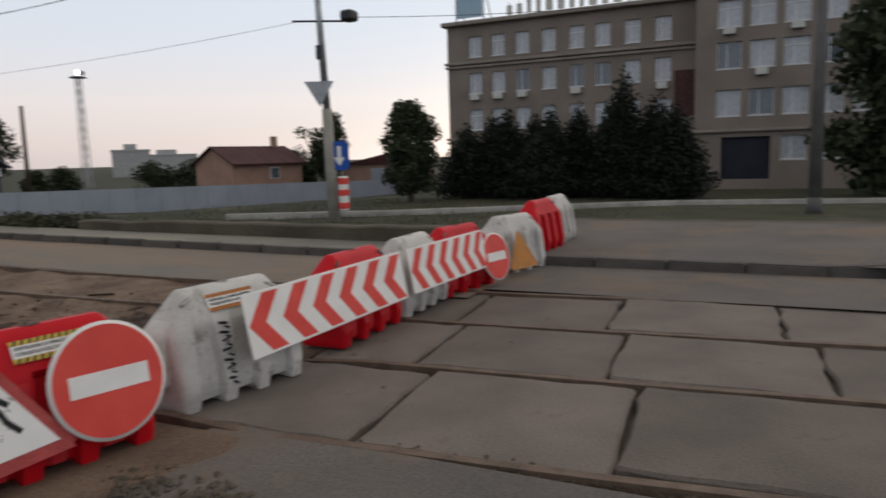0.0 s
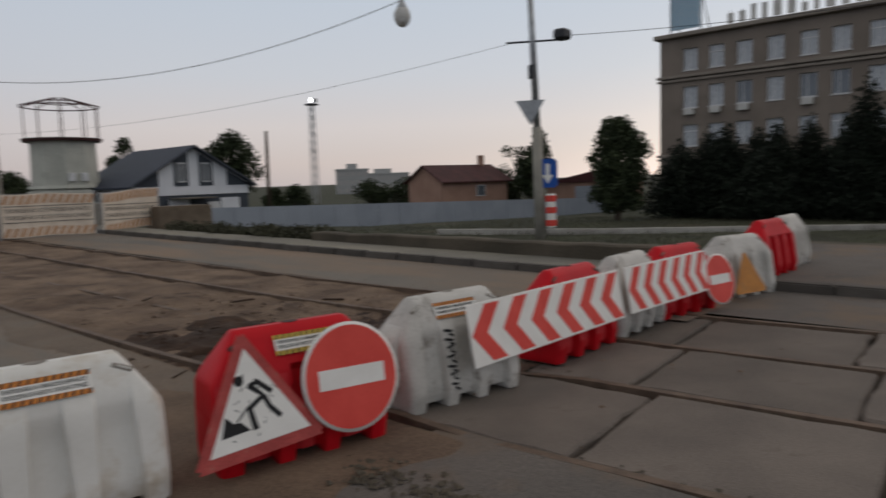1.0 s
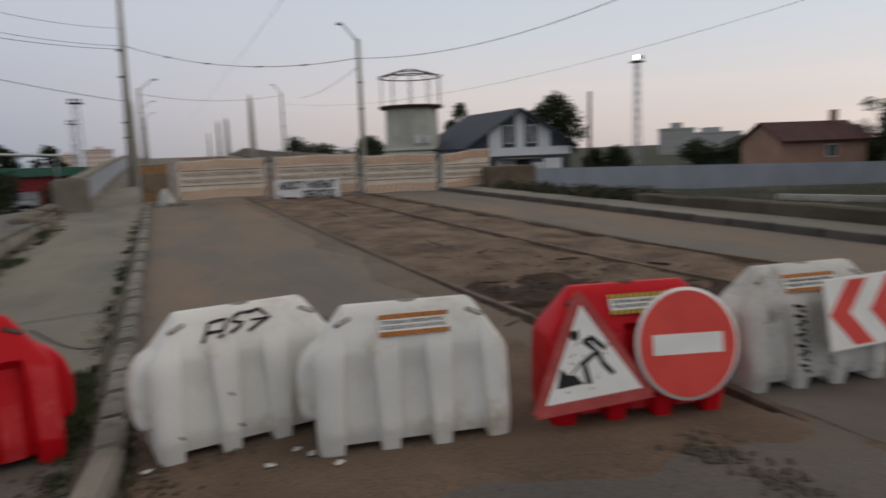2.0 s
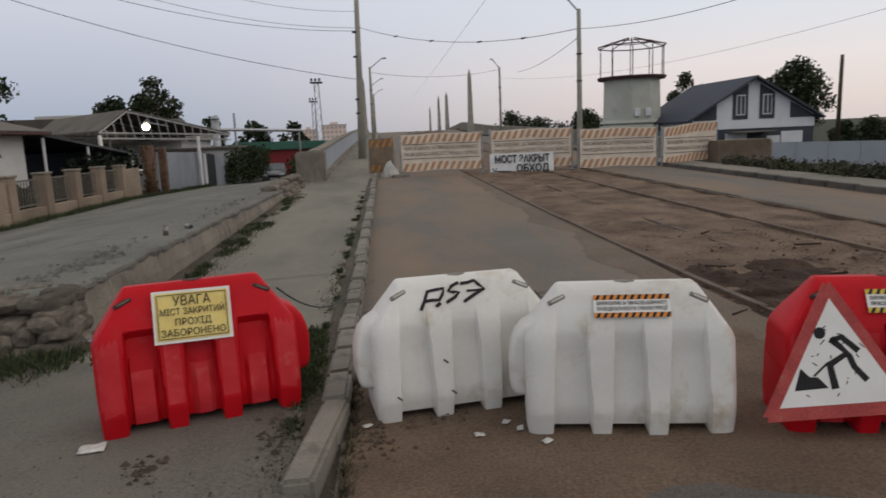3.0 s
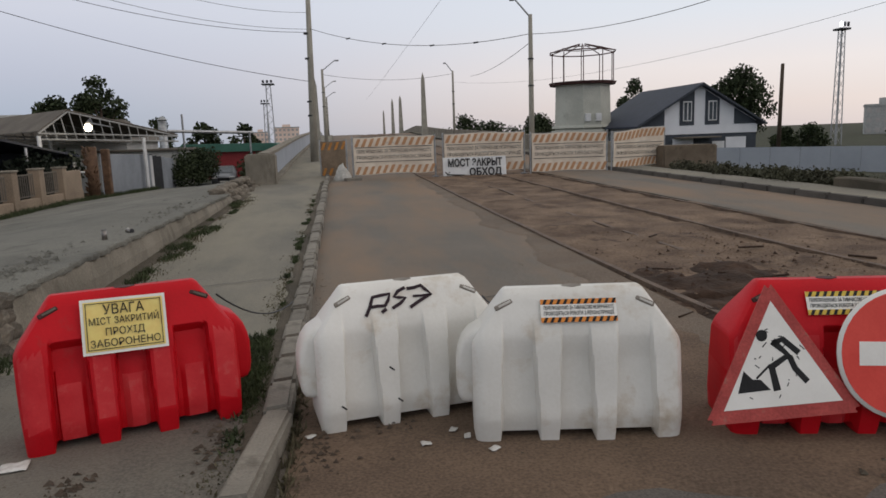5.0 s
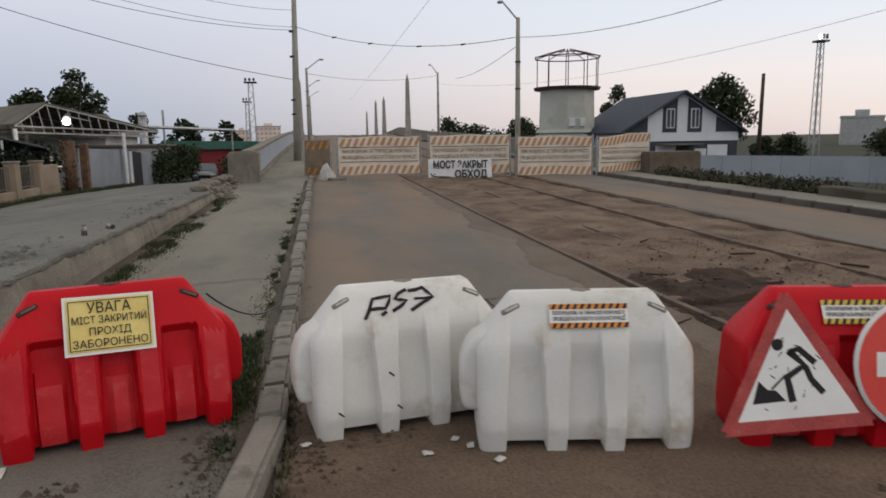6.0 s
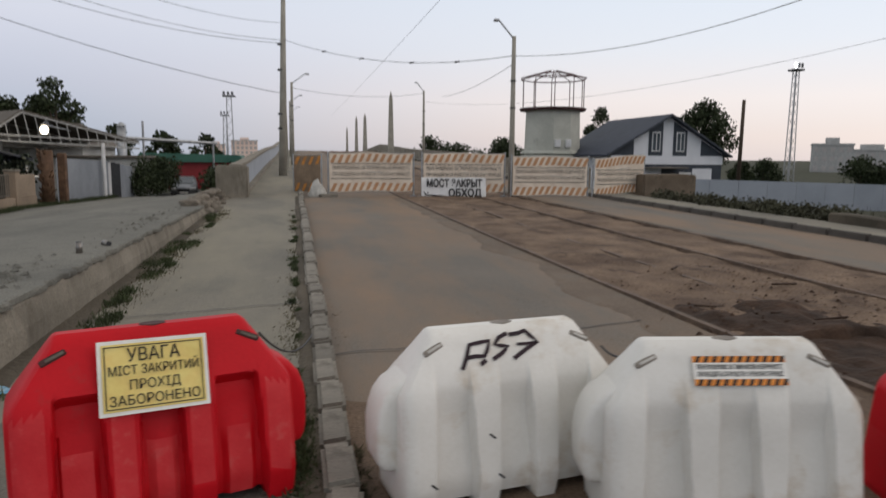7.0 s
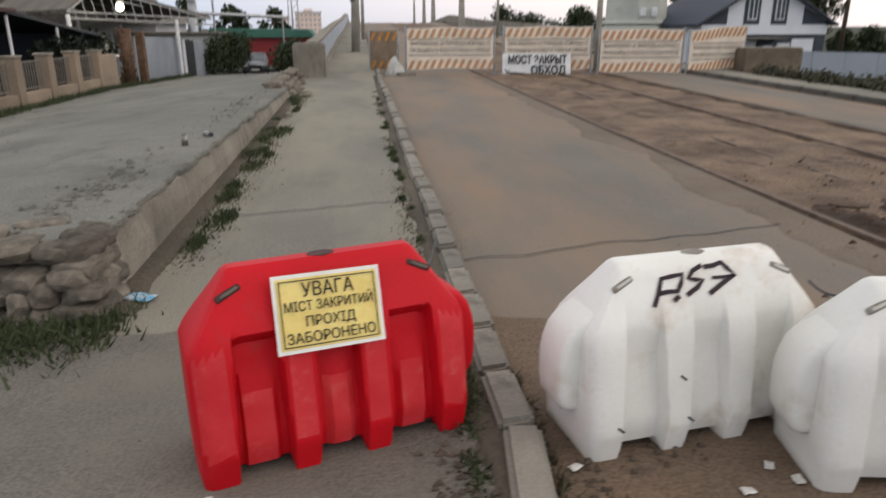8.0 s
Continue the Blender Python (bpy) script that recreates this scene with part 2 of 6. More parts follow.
M_BRICK = mat("beige_brick", (0.31, 0.24, 0.175), (0.24, 0.185, 0.135), 1.0, 0.9, 0.3, 30, vary=0.12)
M_WHWALL = mat("white_wall", (0.62, 0.61, 0.58), (0.52, 0.51, 0.48), 0.8, 0.85, 0.1, 20)
M_MAROON = mat("maroon_roof", (0.075, 0.022, 0.022), (0.05, 0.016, 0.016), 1.0, 0.7, 0.2, 20)
M_PINK = mat("pink_brick", (0.4, 0.25, 0.19), (0.33, 0.2, 0.15), 0.8, 0.9, 0.2, 20)
M_REDRF = mat("red_sheet_roof", (0.3, 0.035, 0.04), (0.24, 0.03, 0.033), 1.0, 0.6, 0.1, 20)
M_WOOD = mat("carved_wood", (0.17, 0.1, 0.06), (0.08, 0.045, 0.028), 5, 0.8, 0.6, 30)
M_BLUEPK = mat("blue_packet", (0.1, 0.35, 0.55), (0.6, 0.62, 0.63), 18, 0.4, 0.1, 60)
M_PAPER = mat("litter_paper", (0.7, 0.69, 0.66), (0.5, 0.48, 0.45), 12, 0.8, 0.2, 40)
M_TIN = mat("tin", (0.32, 0.3, 0.28), (0.16, 0.15, 0.14), 9, 0.35, 0.05, 60, metal=0.8)
M_PALEK = mat("whitewashed_kerb", (0.46, 0.44, 0.4), (0.33, 0.31, 0.28), 1.5, 0.9, 0.3, 30)
M_HEDGE = mat("dusty_hedge", (0.075, 0.075, 0.045), (0.045, 0.043, 0.027), 2, 0.85, 0.0, 20)
M_BRBLK = mat("brown_stained_block", (0.21, 0.165, 0.12), (0.13, 0.1, 0.073), 1.6, 0.92, 0.5, 40, stain=(0.09, 0.07, 0.052), stain_scale=1.8, stain_at=0.55)
M_TRUSS = mat("weathered_truss_paint", (0.4, 0.4, 0.39), (0.3, 0.3, 0.29), 2, 0.6, 0.1, 30)
M_SACK = mat("dusty_sack", (0.5, 0.49, 0.46), (0.38, 0.37, 0.34), 5, 0.85, 0.4, 16)
M_CARS = mat("silver_car_paint", (0.24, 0.25, 0.27), (0.2, 0.21, 0.23), 1, 0.3, 0.0, 10, metal=0.5)
M_LAMP = glow("lamp_light", (1.0, 0.86, 0.62), 14.0)
M_FLOOD = glow("flood_light", (0.9, 0.95, 1.0), 12.0)
M_WARM = glow("warm_bulb", (1.0, 0.45, 0.12), 3.0)
# Wall colour lightened to carry the evening glow on the far blocks.
M_FARB = mat("far_block_glow_tint", (0.85, 0.68, 0.58), (0.75, 0.58, 0.5), 0.1, 0.9, 0.0, 2)
M_FARG = mat("far_grey_block", (0.42, 0.42, 0.41), (0.35, 0.35, 0.34), 0.1, 0.9, 0.0, 2)


# ---- building helpers ----
def part(name, bm, material, parent=None, label="", smooth=False):
    me = bpy.data.meshes.new(name)
    bm.to_mesh(me)
    bm.free()
    me.materials.append(material)
    if smooth:
        me.polygons.foreach_set("use_smooth", [True] * len(me.polygons))
    ob = new(name, me)
    if parent:
        ob.parent = parent
    return tagged(ob, label)


def thing(name, m, label, category, group="", kind=""):
    ob = new(name)
    ob.matrix_world = m
    return tagged(ob, label, category, group, kind)


def box(x0, x1, y0, y1, z0, z1, bevel=0.0, bm=None, seg=1):
    bm = bm or bmesh.new()
    mtx = Matrix.LocRotScale(((x0 + x1) / 2, (y0 + y1) / 2, (z0 + z1) / 2), None, (x1 - x0, y1 - y0, z1 - z0))
    r = bmesh.ops.create_cube(bm, size=1, matrix=mtx)
    if bevel:
        es = list({e for v in r["verts"] for e in v.link_edges})
        bmesh.ops.bevel(bm, geom=es, offset=bevel, segments=seg, affect="EDGES")
    return bm


def rod(a, b, r0, r1=None, n=8, bm=None):
    """A tapered round bar from a to b."""
    bm = bm or bmesh.new()
    a, b = Vector(a), Vector(b)
    d = b - a
    m = Matrix.Translation((a + b) / 2) @ d.to_track_quat("Z", "Y").to_matrix().to_4x4()
    bmesh.ops.create_cone(bm, cap_ends=True, segments=n, radius1=r0, radius2=r0 if r1 is None else r1, depth=d.length, matrix=m)
    return bm


def prism(pts, y0, y1, bm=None):
    """A polygon of (x, z) points, extruded from y0 to y1."""
    bm = bm or bmesh.new()
    f = [bm.verts.new((x, y0, z)) for x, z in pts]
    b = [bm.verts.new((x, y1, z)) for x, z in pts]
    bm.faces.new(f)
    bm.faces.new(b[::-1])
    k = len(pts)
    for i in range(k):
        bm.faces.new((f[(i + 1) % k], f[i], b[i], b[(i + 1) % k]))
    bmesh.ops.recalc_face_normals(bm, faces=bm.faces)
    return bm


def plate(pts, z0, z1, bm=None):
    """A polygon of (x, y) points, extruded from z0 to z1."""
    bm = bm or bmesh.new()
    f = [bm.verts.new((x, y, z0)) for x, y in pts]
    b = [bm.verts.new((x, y, z1)) for x, y in pts]
    bm.faces.new(f[::-1])
    bm.faces.new(b)
    k = len(pts)
    for i in range(k):
        bm.faces.new((f[i], f[(i + 1) % k], b[(i + 1) % k], b[i]))
    bmesh.ops.recalc_face_normals(bm, faces=bm.faces)
    return bm


def sheet(xs, ys, height, bm=None):
    """A grid over xs and ys at height(x, y)."""
    bm = bm or bmesh.new()
    vs = [[bm.verts.new((x, y, height(x, y))) for x in xs] for y in ys]
    for j in range(len(ys) - 1):
        for i in range(len(xs) - 1):
            bm.faces.new((vs[j][i], vs[j][i + 1], vs[j + 1][i + 1], vs[j + 1][i]))
    return bm


def lettering(name, text, size, m, material, parent, label="", width=0.0, bold=0.0):
    cu = bpy.data.curves.new(name, "FONT")
    cu.body, cu.size, cu.align_x, cu.align_y, cu.extrude = text, size, "CENTER", "CENTER", 0.0008
    cu.offset = bold
    cu.materials.append(material)
    ob = new(name, cu)
    ob.parent = parent
    if width:
        bpy.context.view_layer.update()
        w = ob.dimensions.x
        if w > 0:
            m = m @ Matrix.Diagonal((width / w, 1, 1, 1))
    ob.matrix_local = m
    return tagged(ob, label)


def steps(a, b, n):
    return [a + (b - a) * i / n for i in range(n + 1)]


def nz(x, y, s=1.0, k=0.0):
    return noise.noise((x * s, y * s, k))


# ---- the lie of the land ----
def road_z(y):
    if y < 6:
        return 0.0
    if y < 26:
        return 0.01 * (y - 6)
    return 0.2 + 0.036 * (min(y, 95) - 26) - 0.0002 * max(0, min(y, 70) - 26) ** 2 - 0.03 * max(0, y - 95)


def left_z(x, y):
    """The side street, which falls away from the wall's top."""
    top = 0.47 - 0.0095 * max(0, y - 9)
    k = min(1, max(0, (-3.7 - x) / 5.7))
    low = -0.2 - 0.022 * max(0, min(y, 36) - 24) - 0.06 * max(0, min(y, 52) - 36)
    top -= 0.05 * max(0, min(y, 50) - 25)
    return top + (low - top) * k


def right_z(x, y):
    k = 0.03 if y < 24 else 0.06
    return max(-1.35, -k * max(0, x - 11.6))


def ground_z(x, y):
    if x < -2.9:
        return left_z(x, y) - 0.03 if y > 5.64 else -0.03
    if x < 11.5:
        return (road_z(y) if y < 27 else max(-1.2, 0.2 - 0.15 * (y - 27))) - (0.5 if y < 7 else 0.15)
    return right_z(x, y) - 0.03


def rail_x(y):
    return 3.02 + 0.6 * math.exp(-max(y, -3) / 6)


XS = [-2500, -600, -150, -60, -40] + steps(-30, -4, 26) + [-3.2, -2.91, -2.89] + steps(-2.7, 11.49, 12) + [11.51] + steps(12, 60, 32) + [80, 150, 600, 2500]
YS = [-2500, -600, -100, -30, -10, 0, 5.62, 5.66] + steps(8, 60, 52) + [70, 90, 130, 300, 800, 2500]
ground = part("ground", sheet(XS, YS, lambda x, y: ground_z(x, y) + (0.03 * nz(x, y, 0.7) if 12 < x < 60 else 0)), M_GRASS, smooth=True)
tagged(ground, "dry patchy grass and soil falling away beside the road", "ground", kind="structure")


def smooth01(a, b, v):
    t = min(1, max(0, (v - a) / (b - a)))
    return t * t * (3 - 2 * t)


def pit_dip(x, y):
    """Depth of the hole dug between the first two rails."""
    if not (3.2 < x < 4.9 and 3.2 < y < 6.8):
        return 0.0
    j = 0.09 * nz(x, y, 2.3, 7) + 0.04 * nz(x, y, 7, 7)
    return 0.4 * smooth01(0.0, 0.13, min(x - rail_x(y) - 0.06, rail_x(y) + 1.36 - x, y - 3.45, 6.05 - y) + j)


def strip(name, x0, x1, ys, dz, material, label, category, nx=8, rough=0.0, xfun=None):
    def h(x, y):
        return road_z(y) + dz + rough * (nz(x, y, 1.3) + 0.6 * nz(x, y, 4, 3)) - pit_dip(x, y)
    ob = part(name, sheet(steps(x0, x1, nx), ys, h), material, smooth=True)
    return tagged(ob, label, category, kind="structure")


strip("road", -0.3, 3.05, steps(2.7, 30, 56) + steps(32, 130, 40), 0.0, M_ASPH, "worn grey asphalt lane with brown dust, closed by barriers", "road", 8, 0.006)
strip("tram_bed", 3.05, 7.5, steps(3.1, 7.0, 60) + steps(7.2, 26, 90) + steps(28, 130, 40), -0.02, M_DIRT, "torn-up tram bed of brown dirt between rails", "tram bed", 60, 0.045)
strip("road_far_lane", 7.5, 10.0, steps(2.7, 30, 56) + steps(32, 130, 40), 0.002, M_ASPH, "grey asphalt lane beyond the tram rails", "road", 6, 0.006)
cross = part("road_crossing", sheet(steps(3.05, 7.5, 8), steps(-30, 3.14, 12), lambda x, y: -0.085), M_SOIL)
tagged(cross, "dirt bedding under the concrete slabs of the tram crossing", "road", kind="structure")
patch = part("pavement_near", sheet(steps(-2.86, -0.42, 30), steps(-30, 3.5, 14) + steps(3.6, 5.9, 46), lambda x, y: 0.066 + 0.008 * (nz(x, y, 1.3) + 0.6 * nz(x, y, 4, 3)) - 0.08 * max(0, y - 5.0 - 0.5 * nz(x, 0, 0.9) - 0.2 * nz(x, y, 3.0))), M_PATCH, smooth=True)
tagged(patch, "darker near stretch of asphalt pavement with a ragged edge", "pavement", kind="structure")
strip("pavement", -2.86, -0.42, steps(4.0, 30, 53) + steps(31, 130, 40), 0.06, M_WALK, "dusty asphalt pavement beside the kerb", "pavement", 8, 0.008)
strip("pavement_far", 10.16, 11.3, steps(4.4, 30, 30) + steps(32, 130, 30), 0.115, M_WALK, "narrow raised pavement beyond the far lane", "pavement", 4, 0.006)
pv = part("pavement_corner", sheet(steps(10.16, 15.8, 12), steps(-30, 4.4, 24), lambda x, y: 0.115 + 0.006 * nz(x, y, 1.3) - 0.004 * max(0, x - 12)), M_ASPH2, smooth=True)
tagged(pv, "wide raised asphalt pavement at the corner", "pavement", kind="structure")
st = part("side_street", sheet(steps(-9.3, -2.98, 18), steps(5.7, 60, 62), lambda x, y: left_z(x, y) + 0.012 * nz(x, y, 1.1)), M_STREET, smooth=True)
tagged(st, "grey patched asphalt of the lower side street", "road", kind="structure")
nearw = part("pavement_near", sheet(steps(-12, -2.86, 12), steps(-30, 5.66, 20), lambda x, y: 0.058 + 0.006 * nz(x, y, 1.3)), M_PATCH, smooth=True)
tagged(nearw, "dusty asphalt before the rubble wall", "pavement", kind="structure")

# ---- barriers ----
HALF, TALL = 0.55, 0.80


# rib centres and half widths; the end ribs run out to the ends
RIBS = ((-0.475, 0.092), (-0.15, 0.076), (0.145, 0.076), (0.48, 0.09))
PROFILE = ((0.0, 0.222), (0.135, 0.25), (0.155, 0.249), (0.5, 0.195), (0.56, 0.178), (0.73, 0.088), (0.8, 0.062))


def rib(u, z=0.3):
    """1 on a rib, 0 in a recess; ribs taper to the foot."""
    k = 0.02 * max(0, 1 - z / 0.5)
    return max(1 - smooth01(w - k - 0.01, w - k + 0.002, abs(u - c)) for c, w in RIBS)


def half_depth(z):
    """From the middle plane to a rib's front face at height z."""
    for (z0, d0), (z1, d1) in zip(PROFILE, PROFILE[1:]):
        if z <= z1:
            return d0 + (d1 - d0) * (z - z0) / (z1 - z0)
    return PROFILE[-1][1]


def barrier_bm(panels=False):
    us = {round(v, 4) for v in steps(-HALF, HALF, 34)}
    for c, w in RIBS:
        for sg in (-1, 1):
            for d in (-0.034, -0.027, -0.018, -0.0095, -0.004, 0.0025, 0.012):
                if abs(c + sg * (w + d)) < HALF - 0.004:
                    us.add(round(c + sg * (w + d), 4))
    us = sorted(us)
    vs = [0, 0.02, 0.06, 0.12, 0.165, 0.18, 0.195, 0.22, 0.3, 0.4, 0.5, 0.56, 0.6, 0.64, 0.67, 0.69, 0.71, 0.735, 0.77, 0.81, 0.86, 0.92, 0.96, 0.985, 1.0]

    def top(u):
        return TALL - 1.5 * max(0, math.hypot(max(0, abs(u) - 0.36), 0.012) - 0.012)

    def depth(u, z):
        d = half_depth(z)
        d -= (0.072 if panels else 0.06) * (1 - rib(u, z)) * (1 - smooth01(*((0.53, 0.585) if panels else (0.4, 0.66)), z))
        if panels and min(abs(u - c) for c in (-0.315, -0.003, 0.315)) < 0.058 and z < 0.37:
            d += 0.02
        e = max(0, (abs(u) - (HALF - 0.07)) / 0.07)
        d -= 0.045 * e ** 3
        return max(d, 0.04)

    bm = bmesh.new()
    rows = {}
    for s in (1, -1):
        grid = []
        for u in us:
            zt, zb = top(u), 0.05 * (1 - rib(u, 0))
            col = []
            for v in vs:
                z = zb + (zt - zb) * v
                d = depth(u, z)
                if v > 0.94:
                    d -= 0.035 * ((v - 0.94) / 0.06) ** 2
                col.append(bm.verts.new((u, -s * d, z)))
            grid.append(col)
        rows[s] = grid
        for i in range(len(us) - 1):
            um = (us[i] + us[i + 1]) / 2
            for j in range(len(vs) - 1):
                f = bm.faces.new((grid[i][j], grid[i + 1][j], grid[i + 1][j + 1], grid[i][j + 1]))
                zm = sum(v.co.z for v in f.verts) / 4
                # Front rib faces and panels get the paler red, a painted sheen.
                if panels and s == 1 and (0.15 < zm < 0.53 and min(abs(um - c) - w for c, w in RIBS) < -0.034 and abs(um) < 0.53 or zm < 0.37 and min(abs(um - c) for c in (-0.315, -0.003, 0.315)) < 0.05):
                    f.material_index = 1
    k, e = len(vs) - 1, len(us) - 1
    for i in range(e):
        bm.faces.new((rows[1][i][k], rows[1][i + 1][k], rows[-1][i + 1][k], rows[-1][i][k]))
        bm.faces.new((rows[1][i][0], rows[-1][i][0], rows[-1][i + 1][0], rows[1][i + 1][0]))
    for j in range(k):
        bm.faces.new((rows[1][0][j], rows[1][0][j + 1], rows[-1][0][j + 1], rows[-1][0][j]))
        bm.faces.new((rows[1][e][j], rows[-1][e][j], rows[-1][e][j + 1], rows[1][e][j + 1]))
    bmesh.ops.recalc_face_normals(bm, faces=bm.faces)
    for ed in bm.edges:
        if len(ed.link_faces) == 2 and ed.calc_face_angle(0) > 0.5:
            ed.smooth = False
    return bm


def face_pose(u, z, off=0.004, roll=0.0):
    """On the barrier's front face."""
    tilt = 62 if z > 0.56 else 81
    return pose(u, -half_depth(z) - off, z, tilt, 0, 0) @ pose(0, 0, 0, 0, 0, roll)


def tongue_bm(side):
    """A soft-edged coupling lug on one end."""
    prof = [(0.47, 0.19), (0.58, 0.185), (0.61, 0.195), (0.628, 0.225), (0.637, 0.28), (0.638, 0.4), (0.628, 0.46), (0.605, 0.525), (0.565, 0.575), (0.47, 0.63)]
    bm = bmesh.new()
    prev = None
    for y, k in ((-0.112, 0.82), (-0.109, 0.9), (-0.1, 0.97), (-0.085, 1.0), (0.085, 1.0), (0.1, 0.97), (0.109, 0.9), (0.112, 0.82)):
        q = [bm.verts.new((side * (0.47 + (x - 0.47) * k), y, 0.4 + (z - 0.4) * k)) for x, z in prof]
        if prev:
            for i in range(len(q) - 1):
                bm.faces.new((prev[i], prev[i + 1], q[i + 1], q[i]))
        else:
            bm.faces.new(q)
        prev = q
    bm.faces.new(prev[::-1])
    bmesh.ops.recalc_face_normals(bm, faces=bm.faces)
    return bm


def make_barrier(m, red, label, tongue=-1, grubby=False):
    th = thing("road_barrier", m, label, "road barrier", "row of water-filled road barriers")
    pl = M_REDPL if red else M_GRUB if grubby else M_WHPL
    body = part("body", barrier_bm(red), pl, th, smooth=True)
    if red:
        body.data.materials.append(M_REDSHEEN)
    part("coupling_tongue", tongue_bm(tongue), pl, th, smooth=True)
    for s in (-1, 1):
        # Thin dark plate on the face; its colour replaces shade in a recess.
        sl = part("handle_slot", box(-0.052, 0.052, -0.014, 0.014, -0.006, 0.004, 0.006), M_RUSTDK if red else M_SLOT, th, "dark plate in place of a grip slot's shade")
        sl.matrix_local = face_pose(s * 0.375, 0.725, 0.002, -26 * s)
        part("slot_lip", box(-0.03, 0.042, -0.006, 0.006, 0.003, 0.007, 0.002), M_STONE if red else M_GRUB, sl, "pale grit in the slot")
    # On red barriers this dark disc stands in for a shaded hole.
    fl = part("filler_cap", rod((0, 0, 0.785), (0, 0, 0.803), 0.05, 0.045, 14), M_SLOT if not red else M_RUSTDK, th, "dark disc in place of the filler hole's shade" if red else "")
    fl.scale = (1.2, 0.7, 1)
    return th


def sticker(parent, m, w, h, warn, lines, word_h):
    s = part("warning_sticker", box(-w / 2, w / 2, -h / 2, h / 2, 0, 0.002), M_WHITE, parent, "white sticker with slanted warning stripes")
    s.matrix_local = m
    for yy in (-0.39 * h, 0.39 * h):
        part("stripe_ground", box(-w / 2, w / 2, yy - 0.11 * h, yy + 0.11 * h, 0.002, 0.003), warn, s)
        bm = bmesh.new()
        n = 11
        for i in range(n):
            x = -w / 2 + w * (i + 0.25) / n
            plate([(x, yy - 0.11 * h), (x + w / n * 0.45, yy - 0.11 * h), (x + w / n * 0.8, yy + 0.11 * h), (x + w / n * 0.35, yy + 0.11 * h)], 0.003, 0.0036, bm)
        part("slanted_stripes", bm, M_BLACK, s)
    for i, tx in enumerate(lines):
        lettering("lettering", tx, word_h, pose(0, (0.12 - 0.24 * i) * h, 0.0035), M_BLACK, s, width=w * 0.92)
    return s


SORRY = ("ПЕРЕПРОШУЄМО ЗА ТИМЧАСОВІ НЕЗРУЧНОСТІ", "ПРОВОДЯТЬСЯ РОБОТИ З РЕКОНСТРУКЦІЇ")


def base_pose(xl, yl, xr, yr, z=0.0, turn=0.0):
    """From the front feet's left and right ends."""
    a = math.atan2(yr - yl, xr - xl)
    cx, cy = (xl + xr) / 2 - math.sin(a) * 0.222, (yl + yr) / 2 + math.cos(a) * 0.222
    return pose(cx, cy, z, 0, 0, math.degrees(a) + turn)


b_red = make_barrier(base_pose(-1.592, 3.526, -0.543, 3.872, 0.062), True, "bright red plastic barrier with a yellow notice, standing on the pavement", 1)
b_w1 = make_barrier(base_pose(-0.10, 3.613, 0.985, 3.785), False, "dirty white plastic barrier with dark spray scrawl", -1)
b_w2 = make_barrier(base_pose(0.706, 3.334, 1.793, 3.152), False, "stained white plastic barrier with an orange striped sticker", -1)
b_r2 = make_barrier(base_pose(2.05, 3.13, 3.125, 2.895), True, "red plastic barrier behind roadworks and no-entry signs", 1)
b_w3 = make_barrier(base_pose(3.435, 3.0, 4.51, 2.835), False, "grubby white plastic barrier sprayed with black marks", -1, True)
b_r3 = make_barrier(base_pose(5.17, 2.9, 6.25, 2.9), True, "red plastic barrier behind a chevron board", -1)
b_w4 = make_barrier(base_pose(6.42, 2.9, 7.4, 2.93), False, "white plastic barrier between two chevron boards", -1, True)
b_r4 = make_barrier(base_pose(7.44, 2.93, 8.47, 2.74), True, "red plastic barrier with a small no-entry sign", -1)
b_w5 = make_barrier(base_pose(8.95, 2.8, 9.92, 2.5), False, "white plastic barrier with a faded orange sign", -1, True)
b_r5 = make_barrier(pose(10.9, 2.87, 0.118, 0, 0, -5), True, "red plastic barrier standing on the raised pavement", -1)
b_w6 = make_barrier(pose(12.06, 2.93, 0.116, 0, 0, 0), False, "white plastic barrier behind a red one", -1, True)

sticker(b_w2, face_pose(0.02, 0.69, 0.012), 0.40, 0.125, M_STKOR, SORRY, 0.028)
sticker(b_r2, face_pose(0.06, 0.69, 0.012), 0.42, 0.125, M_STKYE, SORRY, 0.028)
sticker(b_w3, face_pose(-0.02, 0.69, 0.012), 0.40, 0.125, M_STKOR, SORRY, 0.028)



# ---- things on the barriers ----
def flat_on(parent, name, bm, material, m, label=""):
    ob = part(name, bm, material, parent, label)
    ob.matrix_local = m
    return ob


notice = thing("notice", b_red.matrix_world @ pose(-0.02, -0.168, 0.628, 72, 0, 0) @ pose(0, 0, 0, 0, 0, -1.5) @ Matrix.Diagonal((0.97, 0.98, 1, 1)), "crumpled yellow laminated notice taped to the red barrier", "notice")
part("backing", sheet(steps(-0.215, 0.215, 20), steps(-0.15, 0.15, 14), lambda x, y: 0.004 * nz(x, y, 9) + 0.003 * nz(x, y, 22, 2)), M_WHITE, notice, "white paper margin", True)
part("yellow_field", sheet(steps(-0.2, 0.2, 20), steps(-0.135, 0.135, 14), lambda x, y: 0.003 + 0.004 * nz(x, y, 9) + 0.003 * nz(x, y, 22, 2)), M_YELLOW, notice, "shiny crumpled yellow field", True)
for a in ((-0.19, 0.19, 0.122, 0.126), (-0.19, 0.19, -0.126, -0.122), (-0.19, -0.186, -0.122, 0.122), (0.186, 0.19, -0.122, 0.122)):
    part("border_line", box(a[0], a[1], a[2], a[3], 0.0085, 0.0095), M_BLACK, notice)
